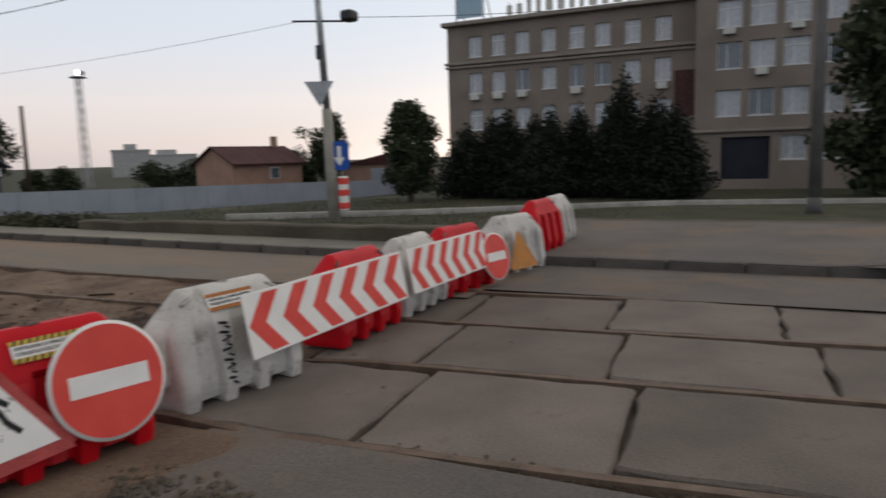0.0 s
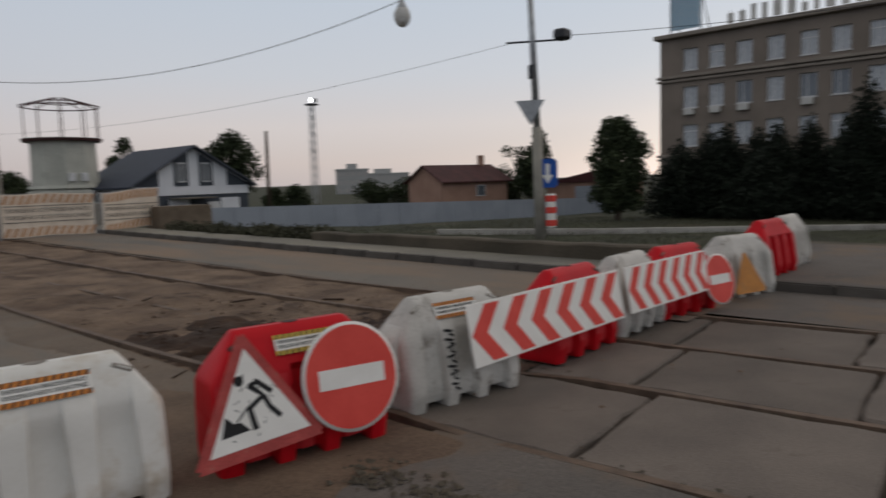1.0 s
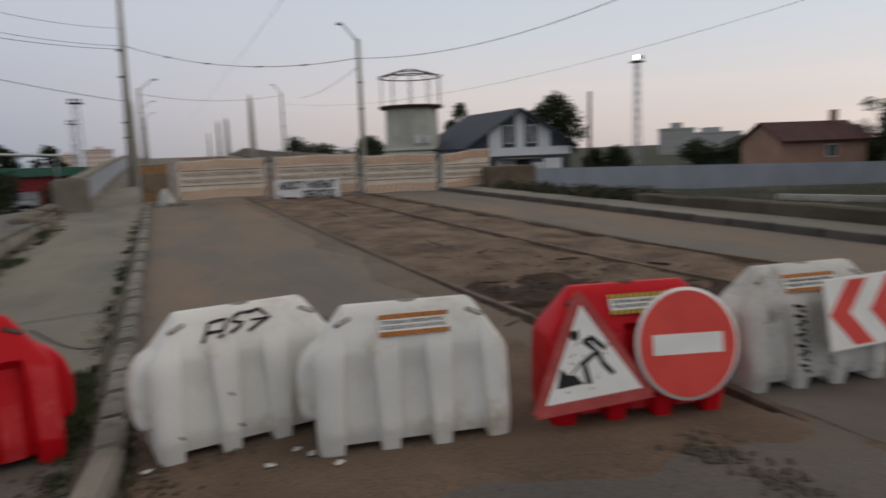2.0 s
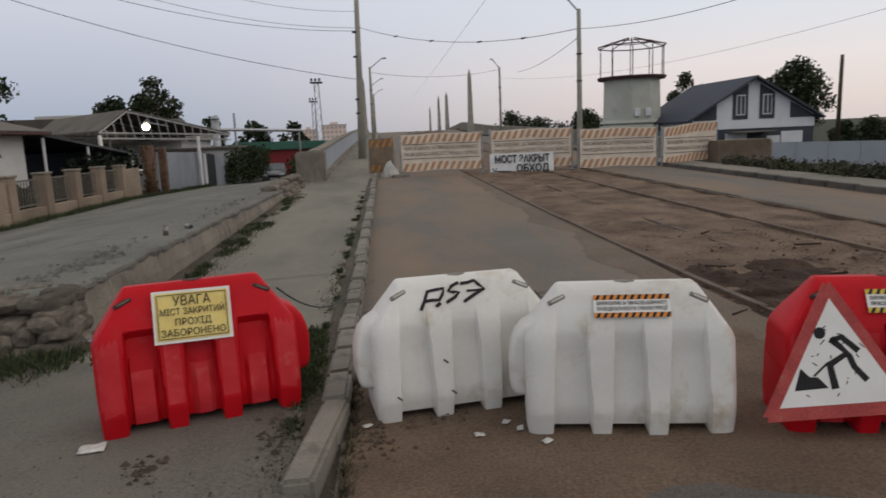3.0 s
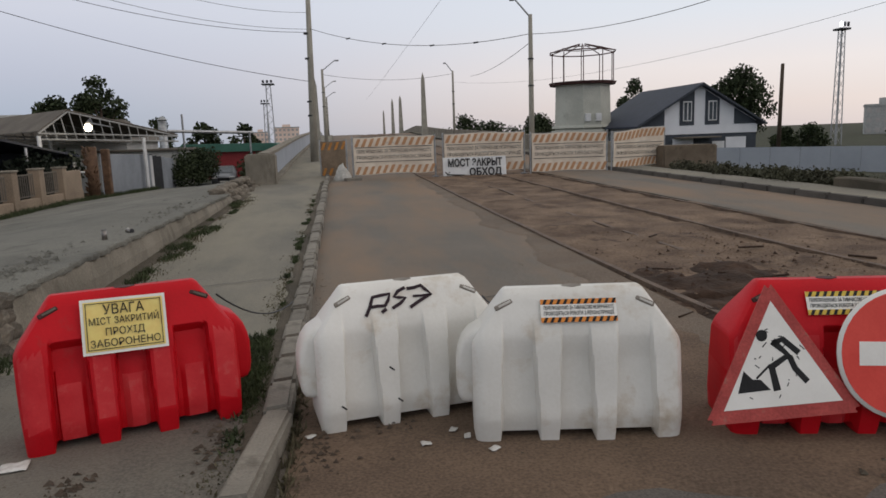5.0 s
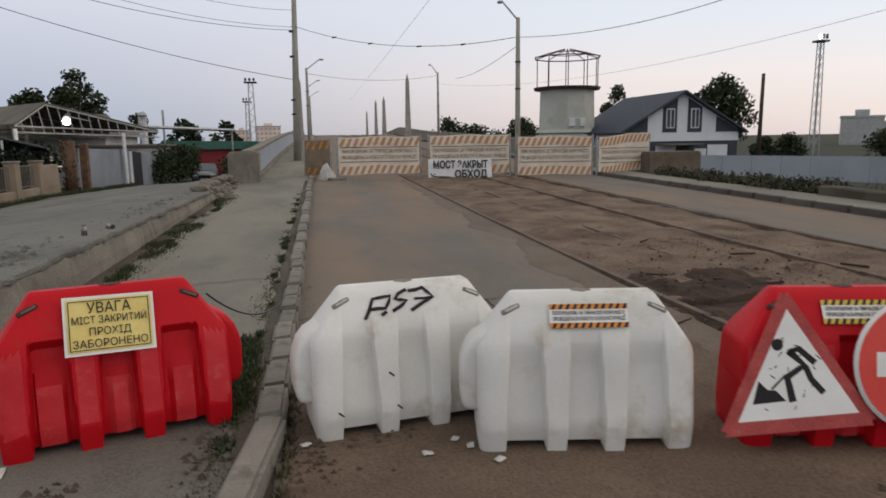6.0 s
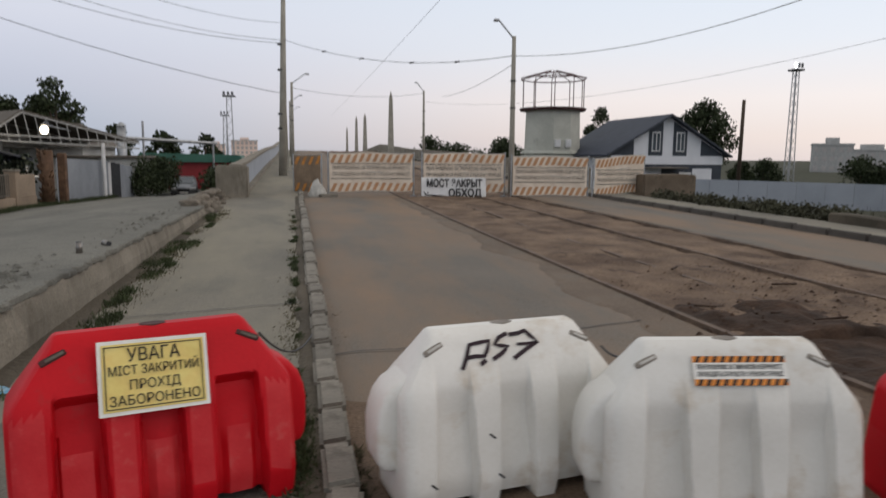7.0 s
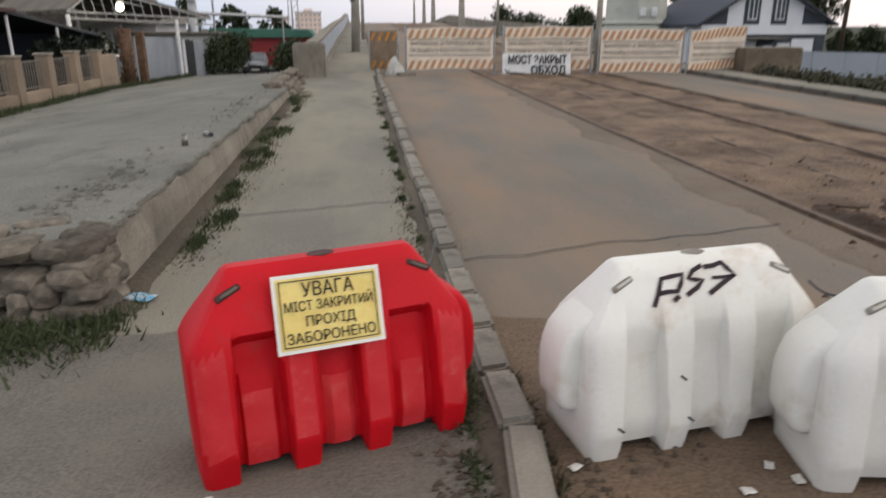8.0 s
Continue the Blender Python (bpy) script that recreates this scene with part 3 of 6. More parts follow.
for i, (tx, w, sz) in enumerate((("УВАГА", 0.2, 0.075), ("МІСТ ЗАКРИТИЙ", 0.34, 0.052), ("ПРОХІД", 0.19, 0.055), ("ЗАБОРОНЕНО", 0.34, 0.055))):
    lettering("lettering", tx, sz, pose(0, 0.084 - 0.06 * i, 0.0092), M_BLACK, notice, width=w)


def stroke(bm, pts, w):
    """A flat painted ribbon along (x, y) points."""
    ps = [Vector(p) for p in pts]
    prev = None
    for i, p in enumerate(ps):
        d = (ps[min(i + 1, len(ps) - 1)] - ps[max(i - 1, 0)]).normalized()
        n = Vector((-d.y, d.x)) * w / 2
        if i in (0, len(ps) - 1):
            p = p + d * (w * 0.3 if i else -w * 0.3)
        q = (bm.verts.new((*(p + n), 0)), bm.verts.new((*(p - n), 0)))
        if prev:
            bm.faces.new((prev[0], prev[1], q[1], q[0]))
        prev = q
    return bm


for pts, w in (([(-0.2, -0.075), (-0.175, -0.03), (-0.15, 0.03), (-0.1, 0.036), (-0.05, 0.04), (-0.062, 0.005), (-0.085, -0.028), (-0.13, -0.025), (-0.165, -0.028)], 0.019), ([(-0.105, -0.062), (-0.085, -0.05)], 0.02),
               ([(0.04, 0.066), (0.0, 0.05), (-0.025, 0.02), (0.005, 0.012), (0.04, 0.008), (0.01, -0.02), (-0.04, -0.045)], 0.02), ([(0.06, 0.06), (0.1, 0.062), (0.14, 0.072), (0.165, 0.045), (0.195, 0.015), (0.13, -0.015), (0.065, -0.05)], 0.02), ([(0.09, 0.012), (0.14, 0.01), (0.19, 0.012)], 0.014)):
    flat_on(b_w1, "spray_stroke", stroke(bmesh.new(), pts, w), M_SPRAY, pose(-0.05, -0.108, 0.705, 62, 0, 0), "dark spray-painted stroke")
for a, b in ((-0.135, 0.34), (-0.1, 0.16), (-0.42, 0.16)):
    flat_on(b_w1, "scuff_mark", stroke(bmesh.new(), [(-0.012, 0.01), (0.012, -0.01)], 0.009), M_BLACK, face_pose(a, b, 0.003))
rnd = random.Random(4)
for k in range(7):
    y = 0.2 - k * 0.065
    flat_on(b_w3, "spray_stroke", stroke(bmesh.new(), [(-0.035 + rnd.uniform(-0.01, 0.01), y), (0.03, y + rnd.uniform(-0.02, 0.03)), (0.0, y - 0.03), (0.035, y - 0.045 + rnd.uniform(-0.01, 0.01))], 0.021), M_BLACK, face_pose(-0.15, 0.36, 0.004), "black spray mark")
for i, a in enumerate((0.0, 0.07, 0.14)):
    flat_on(b_w4, "spray_scrawl", stroke(bmesh.new(), [(-0.1 + a, 0.03), (-0.05 + a, 0.0), (-0.07 + a, -0.04)], 0.015), M_BLACK, face_pose(-0.1, 0.66, 0.004))


def tri_pts(s, cy=0.0, r=0.0):
    h = s * 0.866
    return [(-s / 2, cy), (s / 2, cy), (0, cy + h)]


def rounded(bm, off, seg=3):
    es = [e for e in bm.edges if abs(e.verts[0].co.z - e.verts[1].co.z) > 1e-5 and (e.verts[0].co.xy - e.verts[1].co.xy).length < 1e-5]
    bmesh.ops.bevel(bm, geom=es, offset=off, segments=seg, affect="EDGES")
    return bm


works = thing("roadworks_sign", pose(2.235, 2.955, 0.15, 77, 0, -9) @ pose(0, 0, 0, 0, 0, 3.5) @ Matrix.Diagonal((0.9, 0.92, 1, 1)), "triangular roadworks sign with faded red border, leaning on a barrier", "road sign")
part("rim", rounded(plate(tri_pts(0.89), -0.012, 0.0), 0.035), M_FADERED, works, "scratched faded red border")
part("field", plate([(-0.335, 0.072), (0.335, 0.072), (0, 0.65)], 0.0, 0.003), M_WHITE, works, "scratched white field")
mound = plate([(-0.245, 0.16), (-0.2, 0.28), (-0.155, 0.23), (-0.11, 0.225), (-0.06, 0.165)], 0.003, 0.0045)
part("heap_symbol", mound, M_BLACK, works, "black heap symbol")
for pts, w in (([(-0.13, 0.235), (-0.05, 0.3)], 0.012), ([(-0.01, 0.42), (0.06, 0.345), (-0.04, 0.29), (-0.025, 0.17)], 0.042), ([(-0.01, 0.42), (0.04, 0.435), (0.115, 0.36)], 0.034), ([(0.07, 0.33), (0.09, 0.27), (0.145, 0.2)], 0.034)):
    flat_on(works, "bar_symbol", stroke(bmesh.new(), pts, w), M_BLACK, pose(0, 0, 0.0042), "plain black bar")
disc = bmesh.new()
bmesh.ops.create_circle(disc, cap_ends=True, segments=20, radius=0.032, matrix=pose(-0.075, 0.465, 0.0045))
part("dot_symbol", disc, M_BLACK, works)
for k in range(16):
    a, b = rnd.uniform(-0.24, 0.24), rnd.uniform(0.1, 0.5)
    flat_on(works, "scratch", stroke(bmesh.new(), [(a * (1 - b), b), (a * (1 - b) + rnd.uniform(-0.025, 0.025), b + rnd.uniform(-0.025, 0.02))], 0.006), M_BLACK, pose(0, 0, 0.0036))


def no_entry(m, r, label):
    th = thing("no_entry_sign", m, label, "road sign", "no-entry signs")
    part("disc", rod((0, 0, -0.012), (0, 0, 0), r, r, 40), M_WHITE, th, "white rim", True)
    part("red_field", rod((0, 0, 0), (0, 0, 0.003), r * 0.94, r * 0.94, 40), M_SIGNRED, th, "scuffed red field")
    part("white_bar", box(-r * 0.68, r * 0.68, -r * 0.18, r * 0.18, 0.003, 0.005), M_WHITE, th, "white bar")
    return th


no_entry(pose(2.842, 2.9, 0.46, 79, 0, -10) @ pose(0, 0, 0, 0, 0, -2), 0.335, "round red no-entry sign leaning on a red barrier")
no_entry(pose(8.27, 2.62, 0.385, 78, 0, -12), 0.3, "small round no-entry sign leaning on a red barrier")


def chevron_board(xl, yl, xr, yr, z, h, lean, n, label):
    a, w = math.atan2(yr - yl, xr - xl), math.hypot(xr - xl, yr - yl)
    th = thing("chevron_board", pose(xl, yl, z, 90 - lean, 0, math.degrees(a)), label, "road sign", "chevron boards")
    part("panel", box(0, w, 0, h, -0.012, 0.0, 0.004), M_WHITE, th, "white reflective panel")
    p = (w - 0.04) / n
    g, b = p * 0.52, p * 0.48
    i0, i1, mid = 0.02, h - 0.02, h / 2
    for k in range(-1, n + 1):
        x = 0.02 + k * p
        pts = [(x + g, i0), (x + g + b, i0), (x + b, mid), (x + g + b, i1), (x + g, i1), (x, mid)]
        bm = plate(pts, 0.0, 0.0025)
        for co, no in (((0.02, 0, 0), (-1, 0, 0)), ((w - 0.02, 0, 0), (1, 0, 0))):
            geo = bm.verts[:] + bm.edges[:] + bm.faces[:]
            bmesh.ops.bisect_plane(bm, geom=geo, plane_co=co, plane_no=no, clear_outer=True)
        if bm.faces:
            part("red_chevron", bm, M_SIGNRED, th)
        else:
            bm.free()
    return th


chevron_board(3.86, 2.75, 6.08, 2.72, 0.29, 0.46, 11, 6, "long red and white chevron board leaning on barriers")
chevron_board(6.24, 2.73, 8.05, 2.65, 0.29, 0.46, 11, 6, "faded red and white chevron board leaning on barriers")
M_FADEOR = mat("faded_orange", (0.6, 0.26, 0.06), (0.46, 0.2, 0.06), 7, 0.7, 0.1, 60, stain=(0.2, 0.14, 0.1), stain_scale=6, stain_at=0.55)
faded = thing("faded_sign", pose(9.05, 2.5, 0.12, 76, 0, -18), "faded orange triangular sign leaning on a white barrier", "road sign")
part("plate", rounded(plate(tri_pts(0.62), -0.01, 0.0), 0.03), M_FADEOR, faded)
part("inner_field", plate([(-0.21, 0.06), (0.21, 0.06), (0, 0.43)], 0.0, 0.003), M_FADEOR, faded)

# ---- barrier fence across the road ----
M_WOODP = mat("brown_mesh", (0.26, 0.19, 0.13), (0.2, 0.145, 0.1), 3, 0.9, 0.2, 20)
def mesh_banner(xl, yl, xr, yr, z, zr, label, text=True, tall=1.42, low=0.1):
    w, a = math.hypot(xr - xl, yr - yl), math.atan2(yr - yl, xr - xl)
    th = thing("banner_fence", Matrix.Translation((xl, yl, z)) @ Matrix.Rotation(a, 4, "Z") @ pose(0, 0, 0, 90, 0, 0), label, "banner fence", "banner fence across the road")
    sl = (zr - z) / w

    def cloth(x, y):
        return 0.03 * math.sin(x * 2.3 + y) + 0.02 * nz(x, y, 1.7)

    g = sheet(steps(0.1, w - 0.1, 24), steps(low, low + tall, 10), cloth)
    for v in g.verts:
        v.co.y += sl * v.co.x - 0.02 * math.sin(v.co.x * 3.1)
    part("banner", g, M_CREAM if text else M_WOODP, th, "faded cream mesh banner" if text else "brown dusty mesh", True)
    for yy in (low + 0.16, low + tall - 0.18):
        n = 12 if text else 4
        for k in range(n):
            x = 0.12 + (w - 0.42) * k / (n - 1)
            q = []
            bm = bmesh.new()
            for xx, y2 in ((x, yy - 0.14), (x + 0.12, yy - 0.14), (x + 0.25, yy + 0.14), (x + 0.13, yy + 0.14)):
                q.append(bm.verts.new((xx, y2 + sl * xx - 0.02 * math.sin(xx * 3.1), cloth(xx, y2) + 0.012)))
            bm.faces.new(q)
            part("orange_stripe", bm, M_ORANGE if text else M_FADEOR, th)
    if text:
        part("text_band", box(0.16, w - 0.16, low + 0.45, low + 0.47, 0.05, 0.056), M_BLACK, th)
        part("text_band", box(0.16, w - 0.16, low + 0.97, low + 0.99, 0.05, 0.056), M_BLACK, th)
        for i, tx in enumerate(SORRY):
            ob = lettering("lettering", tx, 0.16, pose(w / 2, low + 0.83 - 0.22 * i, 0.06), M_BLACK, th, width=w - 0.42)
    for x in (0.05, w - 0.05):
        bm = rod((x, -0.05, -0.02), (x, low + tall + 0.05, -0.02), 0.03, n=8)
        part("post", bm, M_STEEL, th)
        part("foot", box(x - 0.12, x + 0.12, -0.06, 0.03, -0.3, 0.3, 0.02), M_DARKST, th, "dark rubber foot")
    for k in range(7):
        y = low + tall * k / 6
        part("wire", rod((0.05, y + sl * 0.05, -0.03), (w - 0.05, y + sl * w, -0.03), 0.006, n=5), M_STEEL, th)
    return th


mesh_banner(0.57, 25.5, 3.69, 25.3, 0.16, 0.18, "cream mesh fence banner with orange stripes and an apology", True, 1.34, 0.18)
mesh_banner(3.87, 25.2, 7.0, 25.0, 0.16, 0.16, "cream mesh fence banner partly covered by a white sheet", True, 1.38, 0.17)
mesh_banner(7.0, 24.55, 9.9, 24.2, 0.12, 0.1, "cream mesh fence banner beside the lamp post", True, 1.38, 0.13)
mesh_banner(9.95, 24.1, 12.42, 24.8, 0.08, 0.26, "sagging cream mesh fence banner with a yellow patch", True, 1.38, 0.1)
mesh_banner(-0.62, 26.9, 0.45, 26.2, 0.2, 0.2, "dusty brown mesh fence panel at the kerb", False, 1.3, 0.1)
sh = thing("white_sheet", pose(3.87, 24.98, 0.06, 84, 0, -4) @ Matrix.Diagonal((1.04, 1.02, 1, 1)), "white cloth sheet hand-lettered that the bridge is closed", "sheet")
part("cloth", sheet(steps(0, 2.25, 20), steps(0, 0.78, 8), lambda x, y: 0.02 * math.sin(x * 5) + 0.03 * nz(x, y, 2.5)), M_SHEET, sh, smooth=True)
lettering("lettering", "МОСТ ЗАКРЫТ", 0.36, pose(1.13, 0.56, 0.07), M_BLACK, sh, width=2.0, bold=0.012)
lettering("lettering", "ОБХОД", 0.36, pose(1.5, 0.22, 0.07), M_BLACK, sh, width=1.2, bold=0.012)
flat_on(sh, "arrow", stroke(bmesh.new(), [(0.75, 0.13), (0.15, 0.16), (0.22, 0.25)], 0.045), M_BLACK, pose(0, 0, 0.085))
flat_on(sh, "arrow_head", stroke(bmesh.new(), [(0.15, 0.16), (0.08, 0.26)], 0.04), M_BLACK, pose(0, 0, 0.086))
sack = bmesh.new()
bmesh.ops.create_icosphere(sack, subdivisions=3, radius=1.0)
for v in sack.verts:
    k = 1 - 0.55 * max(0, v.co.z)
    v.co = Vector((v.co.x * 0.34 * k + 0.06 * nz(v.co.x, v.co.z, 2), v.co.y * 0.25 * k, max(-0.1, v.co.z * 0.56 + 0.08 * nz(v.co.x * 2, v.co.y * 2, 1.5))))
sk = part("sack", sack, M_SACK, smooth=True)
sk.matrix_world = pose(0.22, 24.9, 0.24)
tagged(sk, "crumpled white sack propped against the fence", "sack")
pad = part("concrete_pad", box(-0.3, 0.3, -0.2, 0.2, 0, 0.12, 0.02), M_KERB)
pad.matrix_world = pose(0.55, 24.7, 0.17, 0, 0, 20)
tagged(pad, "loose concrete block lying by the fence", "concrete block")


# ---- poles, lamps, wires ----
def lamp_post(x, y, z, h, arm, label, r=0.11, head=0.5):
    th = thing("street_lamp", pose(x, y, z), label, "street lamp", "street lamps on the bridge")
    part("pole", rod((0, 0, -0.3), (0, 0, h), r, r * 0.62, 10), M_POLE, th, "pale concrete pole", True)
    part("arm", rod((0, 0, h - 0.1), (arm, 0, h + 0.55), 0.035, 0.03, 6), M_STEEL, th)
    part("lamp_head", box(min(arm, arm * 1.35), max(arm, arm * 1.35), -0.09, 0.09, h + 0.5, h + 0.6, 0.03), M_STEEL, th)
    for zz in (h * 0.55, h * 0.72):
        part("band", rod((0, 0, zz), (0, 0, zz + 0.05), r * 0.95, n=10), M_DARKST, th, "dark steel band")
    return th


lamp_post(7.64, 26.4, 0.15, 5.95, -0.6, "concrete street lamp with a single arm behind the banners", 0.12)
lamp_post(8.84, 51.5, 1.0, 5.4, -0.5, "concrete street lamp on the bridge", 0.11)
lamp_post(-0.62, 48, 0.85, 5.5, 0.85, "concrete street lamp beside the parapet", 0.13)
lamp_post(-0.85, 70, 1.4, 5.4, 0.9, "far concrete street lamp beside the parapet", 0.14)
lamp_post(-0.9, 92, 2.0, 5.2, 0.9, "distant concrete street lamp beside the parapet", 0.15)


def pylon(x, y, z, h, w, label):
    th = thing("tram_pylon", pose(x, y, z), label, "pylon", "tapered tram pylons")
    bm = bmesh.new()
    bmesh.ops.create_cone(bm, cap_ends=True, segments=4, radius1=w, radius2=w * 0.55, depth=h, matrix=pose(0, 0, h / 2, 0, 0, 45))
    part("shaft", bm, M_POLE, th)
    bm = bmesh.new()
    bmesh.ops.create_cone(bm, cap_ends=True, segments=4, radius1=w * 0.56, radius2=0.02, depth=h * 0.12, matrix=pose(0, 0, h * 1.06, 0, 0, 45))
    part("tip", bm, M_POLE, th)
    part("plinth", box(-w, w, -w, w, -0.4, 0.25, 0.05), M_POLE, th)
    return th


pylon(8.87, 69.5, 1.35, 5.9, 0.42, "tapered concrete tram pylon with a pointed tip")
pylon(9.3, 99.5, 2.0, 5.0, 0.45, "far tapered concrete tram pylon")
pylon(9.1, 111, 1.9, 5.3, 0.4, "far tapered concrete tram pylon")
pylon(8.0, 116, 1.6, 4.2, 0.3, "far slim concrete tram pylon")
pylon(-1.05, 43, 0.7, 4.2, 0.3, "tapered concrete pylon at the parapet")

tall = thing("tram_pole", pose(-1.1, 35.9, 0.45), "tall weathered concrete tram pole on the pavement", "pole")
part("pole", rod((0, 0, -0.2), (0.2, 0, 9.2), 0.21, 0.1, 12), M_POLE, tall, smooth=True)
for zz in (2.4, 3.1, 5.2, 6.4):
    part("band", rod((0, 0, zz), (0, 0, zz + 0.08), 0.215 - zz * 0.0118, n=12), M_DARKST, tall, "dark steel band")
part("finial", rod((0.2, 0, 9.2), (0.21, 0, 9.6), 0.1, 0.08, 8), M_DARKST, tall)
part("base_plate", box(-0.4, 0.4, -0.3, 0.3, 0.0, 0.06, 0.02), M_DARKST, tall)

corner = thing("street_lamp", pose(17.3, 11.1, -0.2), "tall concrete lamp pole with traffic signs in the verge", "street lamp")
part("pole", rod((0, 0, -0.2), (-0.02, 0.05, 3.3), 0.17, 0.15, 12), M_POLE, corner, smooth=True)
part("mast", rod((-0.02, 0.05, 3.2), (-0.1, 0.2, 8.2), 0.11, 0.08, 10), M_STEEL, corner, "thin grey steel mast", True)
part("cross_arm", rod((-0.5, 0.75, 5.75), (0.35, -0.65, 5.75), 0.03, n=6), M_DARKST, corner)
part("lamp_head", box(0.15, 0.6, -0.8, -0.4, 5.75, 6.05, 0.06), M_DARKST, corner, "dark floodlight head")
part("switch_box", box(-0.16, 0.02, 0.05, 0.25, 4.7, 5.1, 0.02), M_DARKST, corner)
yl = part("give_way_plate", plate([(0, 0), (-0.42, 0.72), (0.42, 0.72)], -0.01, 0.01), M_STEEL, corner, "grey back of a triangular sign")
yl.matrix_local = pose(-0.25, 0.12, 3.35, 90, 0, -62)
bl = part("blue_sign", rounded(plate([(-0.28, -0.42), (0.28, -0.42), (0.28, 0.42), (-0.28, 0.42)], -0.01, 0.01), 0.06), M_BLUE, corner, "blue road sign with a white arrow")
bl.matrix_local = pose(0.05, -0.25, 1.95, 90, 0, -62)
aw = part("white_arrow", plate([(-0.16, -0.05), (0.0, -0.3), (0.16, -0.05), (0.06, -0.05), (0.06, 0.28), (-0.06, 0.28), (-0.06, -0.05)], 0.012, 0.016), M_WHITE, bl)
stp = part("striped_post", box(0.0, 0.28, -0.38, -0.2, 0.35, 1.35, 0.02), M_WHITE, corner, "red and white hazard post")
for zz in (0.4, 0.78, 1.12):
    part("red_band", box(-0.01, 0.29, -0.39, -0.19, zz, zz + 0.18, 0.01), M_SIGNRED, stp)
second = thing("street_lamp", pose(23.7, -1.8, -0.35), "grey steel lamp pole on the grass before the building", "street lamp")
part("pole", rod((0, 0, -0.1), (0, 0.02, 9), 0.19, 0.13, 12), M_GREYPOLE, second, smooth=True)
part("base", rod((0, 0, -0.1), (0, 0, 0.45), 0.26, 0.2, 12), M_GREYPOLE, second, smooth=True)
far_pole = thing("wooden_pole", pose(39.7, 57.8, -1.2), "dark leaning utility pole behind the fence", "pole")
part("pole", rod((0, 0, -0.2), (0.1, 0, 8.2), 0.2, 0.15, 8), M_BARK, far_pole, smooth=True)


def lattice_mast(x, y, z, h, w, label, lit):
    th = thing("floodlight_mast", pose(x, y, z), label, "floodlight mast", "railway floodlight masts")
    for sx in (-1, 1):
        for sy in (-1, 1):
            part("leg", rod((sx * w, sy * w, 0), (sx * w * 0.6, sy * w * 0.6, h), 0.07, n=5), M_STEEL, th)
    n = 12
    for k in range(n):
        z0, z1 = h * k / n, h * (k + 1) / n
        a, b = w * (1 - 0.4 * k / n), w * (1 - 0.4 * (k + 1) / n)
        s = 1 if k % 2 else -1
        for sy in (-1, 1):
            part("brace", rod((-s * a, sy * a, z0), (s * b, sy * b, z1), 0.03, n=4), M_STEEL, th)
            part("brace", rod((sy * a, -s * a, z0), (sy * b, s * b, z1), 0.03, n=4), M_STEEL, th)
    part("platform", box(-w * 1.7, w * 1.7, -w * 1.7, w * 1.7, h, h + 0.25, 0.05), M_DARKST, th)
    for i in range(3):
        part("lamp", box(-w * 1.5 + i * w * 1.1, -w * 0.9 + i * w * 1.1, -w * 1.6, -w * 0.9, h + 0.4, h + 1.0, 0.08), M_FLOOD if lit and i == 0 else M_DARKST, th)
    return th


lattice_mast(66.0, 84.0, -1.3, 14.8, 0.45, "steel lattice mast with a lit white floodlight", True)
lattice_mast(-14.3, 161, -1.0, 15.3, 0.8, "far steel lattice mast with unlit floodlights", False)
lattice_mast(-16.1, 170, -1.0, 11.6, 0.6, "far short lattice mast with unlit floodlights", False)


def wire(name, a, b, sag, r, label):
    cu = bpy.data.curves.new(name, "CURVE")
    cu.dimensions, cu.bevel_depth, cu.bevel_resolution = "3D", r, 1
    sp = cu.splines.new("POLY")
    n = 24
    sp.points.add(n)
    a, b = Vector(a), Vector(b)
    for i in range(n + 1):
        t = i / n
        p = a.lerp(b, t)
        sp.points[i].co = (p.x, p.y, p.z - 4 * sag * t * (1 - t), 1)
    cu.materials.append(M_DARKST)
    return tagged(new(name, cu), label, "overhead wire", "overhead wires")


# ---- bridge ----
def run(name, x0, x1, y0, y1, dz0, dz1, material, label, n=30):
    bm = bmesh.new()
    prev = None
    for y in steps(y0, y1, n):
        z = road_z(y)
        q = [bm.verts.new(p) for p in ((x0, y, z + dz0), (x1, y, z + dz0), (x1, y, z + dz1), (x0, y, z + dz1))]
        if prev:
            for i in range(4):
                bm.faces.new((prev[i], prev[(i + 1) % 4], q[(i + 1) % 4], q[i]))
        else:
            bm.faces.new(q[::-1])
        prev = q
    bm.faces.new(prev)
    bmesh.ops.recalc_face_normals(bm, faces=bm.faces)
    return part(name, bm, material, label=label)


pp = thing("bridge_parapet", pose(0, 0, 0), "grey panelled bridge parapet rising beside the pavement", "parapet", kind="structure")
for nm, a in (("parapet_wall", (-2.55, -2.3, 24.4, 125, -0.6, 1.0)), ("top_rail", (-2.62, -2.23, 24.4, 125, 1.0, 1.1)), ("foot_kerb", (-2.3, -2.1, 24.4, 125, 0.0, 0.16))):
    run(nm, *a, M_FENCE if nm == "parapet_wall" else M_CONC, "").parent = pp
pr = thing("bridge_parapet", pose(0, 0, 0), "brown concrete bridge parapet beyond the far lane", "parapet", kind="structure")
run("parapet_wall", 10.9, 11.2, 27, 125, -0.8, 0.95, M_CONC, "").parent = pr
run("deck_edge", -3.0, 11.2, 30, 128, -0.9, -0.09, M_CONC, "").parent = pr



# ---- overhead wires ----
wire("overhead_wire", (7.7, 26.4, 5.38), (14.5, 13.78, 6.75), 0.75, 0.011, "dark overhead cable from the lamp post")
wire("overhead_wire", (14.5, 13.78, 6.75), (17.2, 11.29, 7.8), 0.05, 0.011, "dark overhead cable to the corner pole")
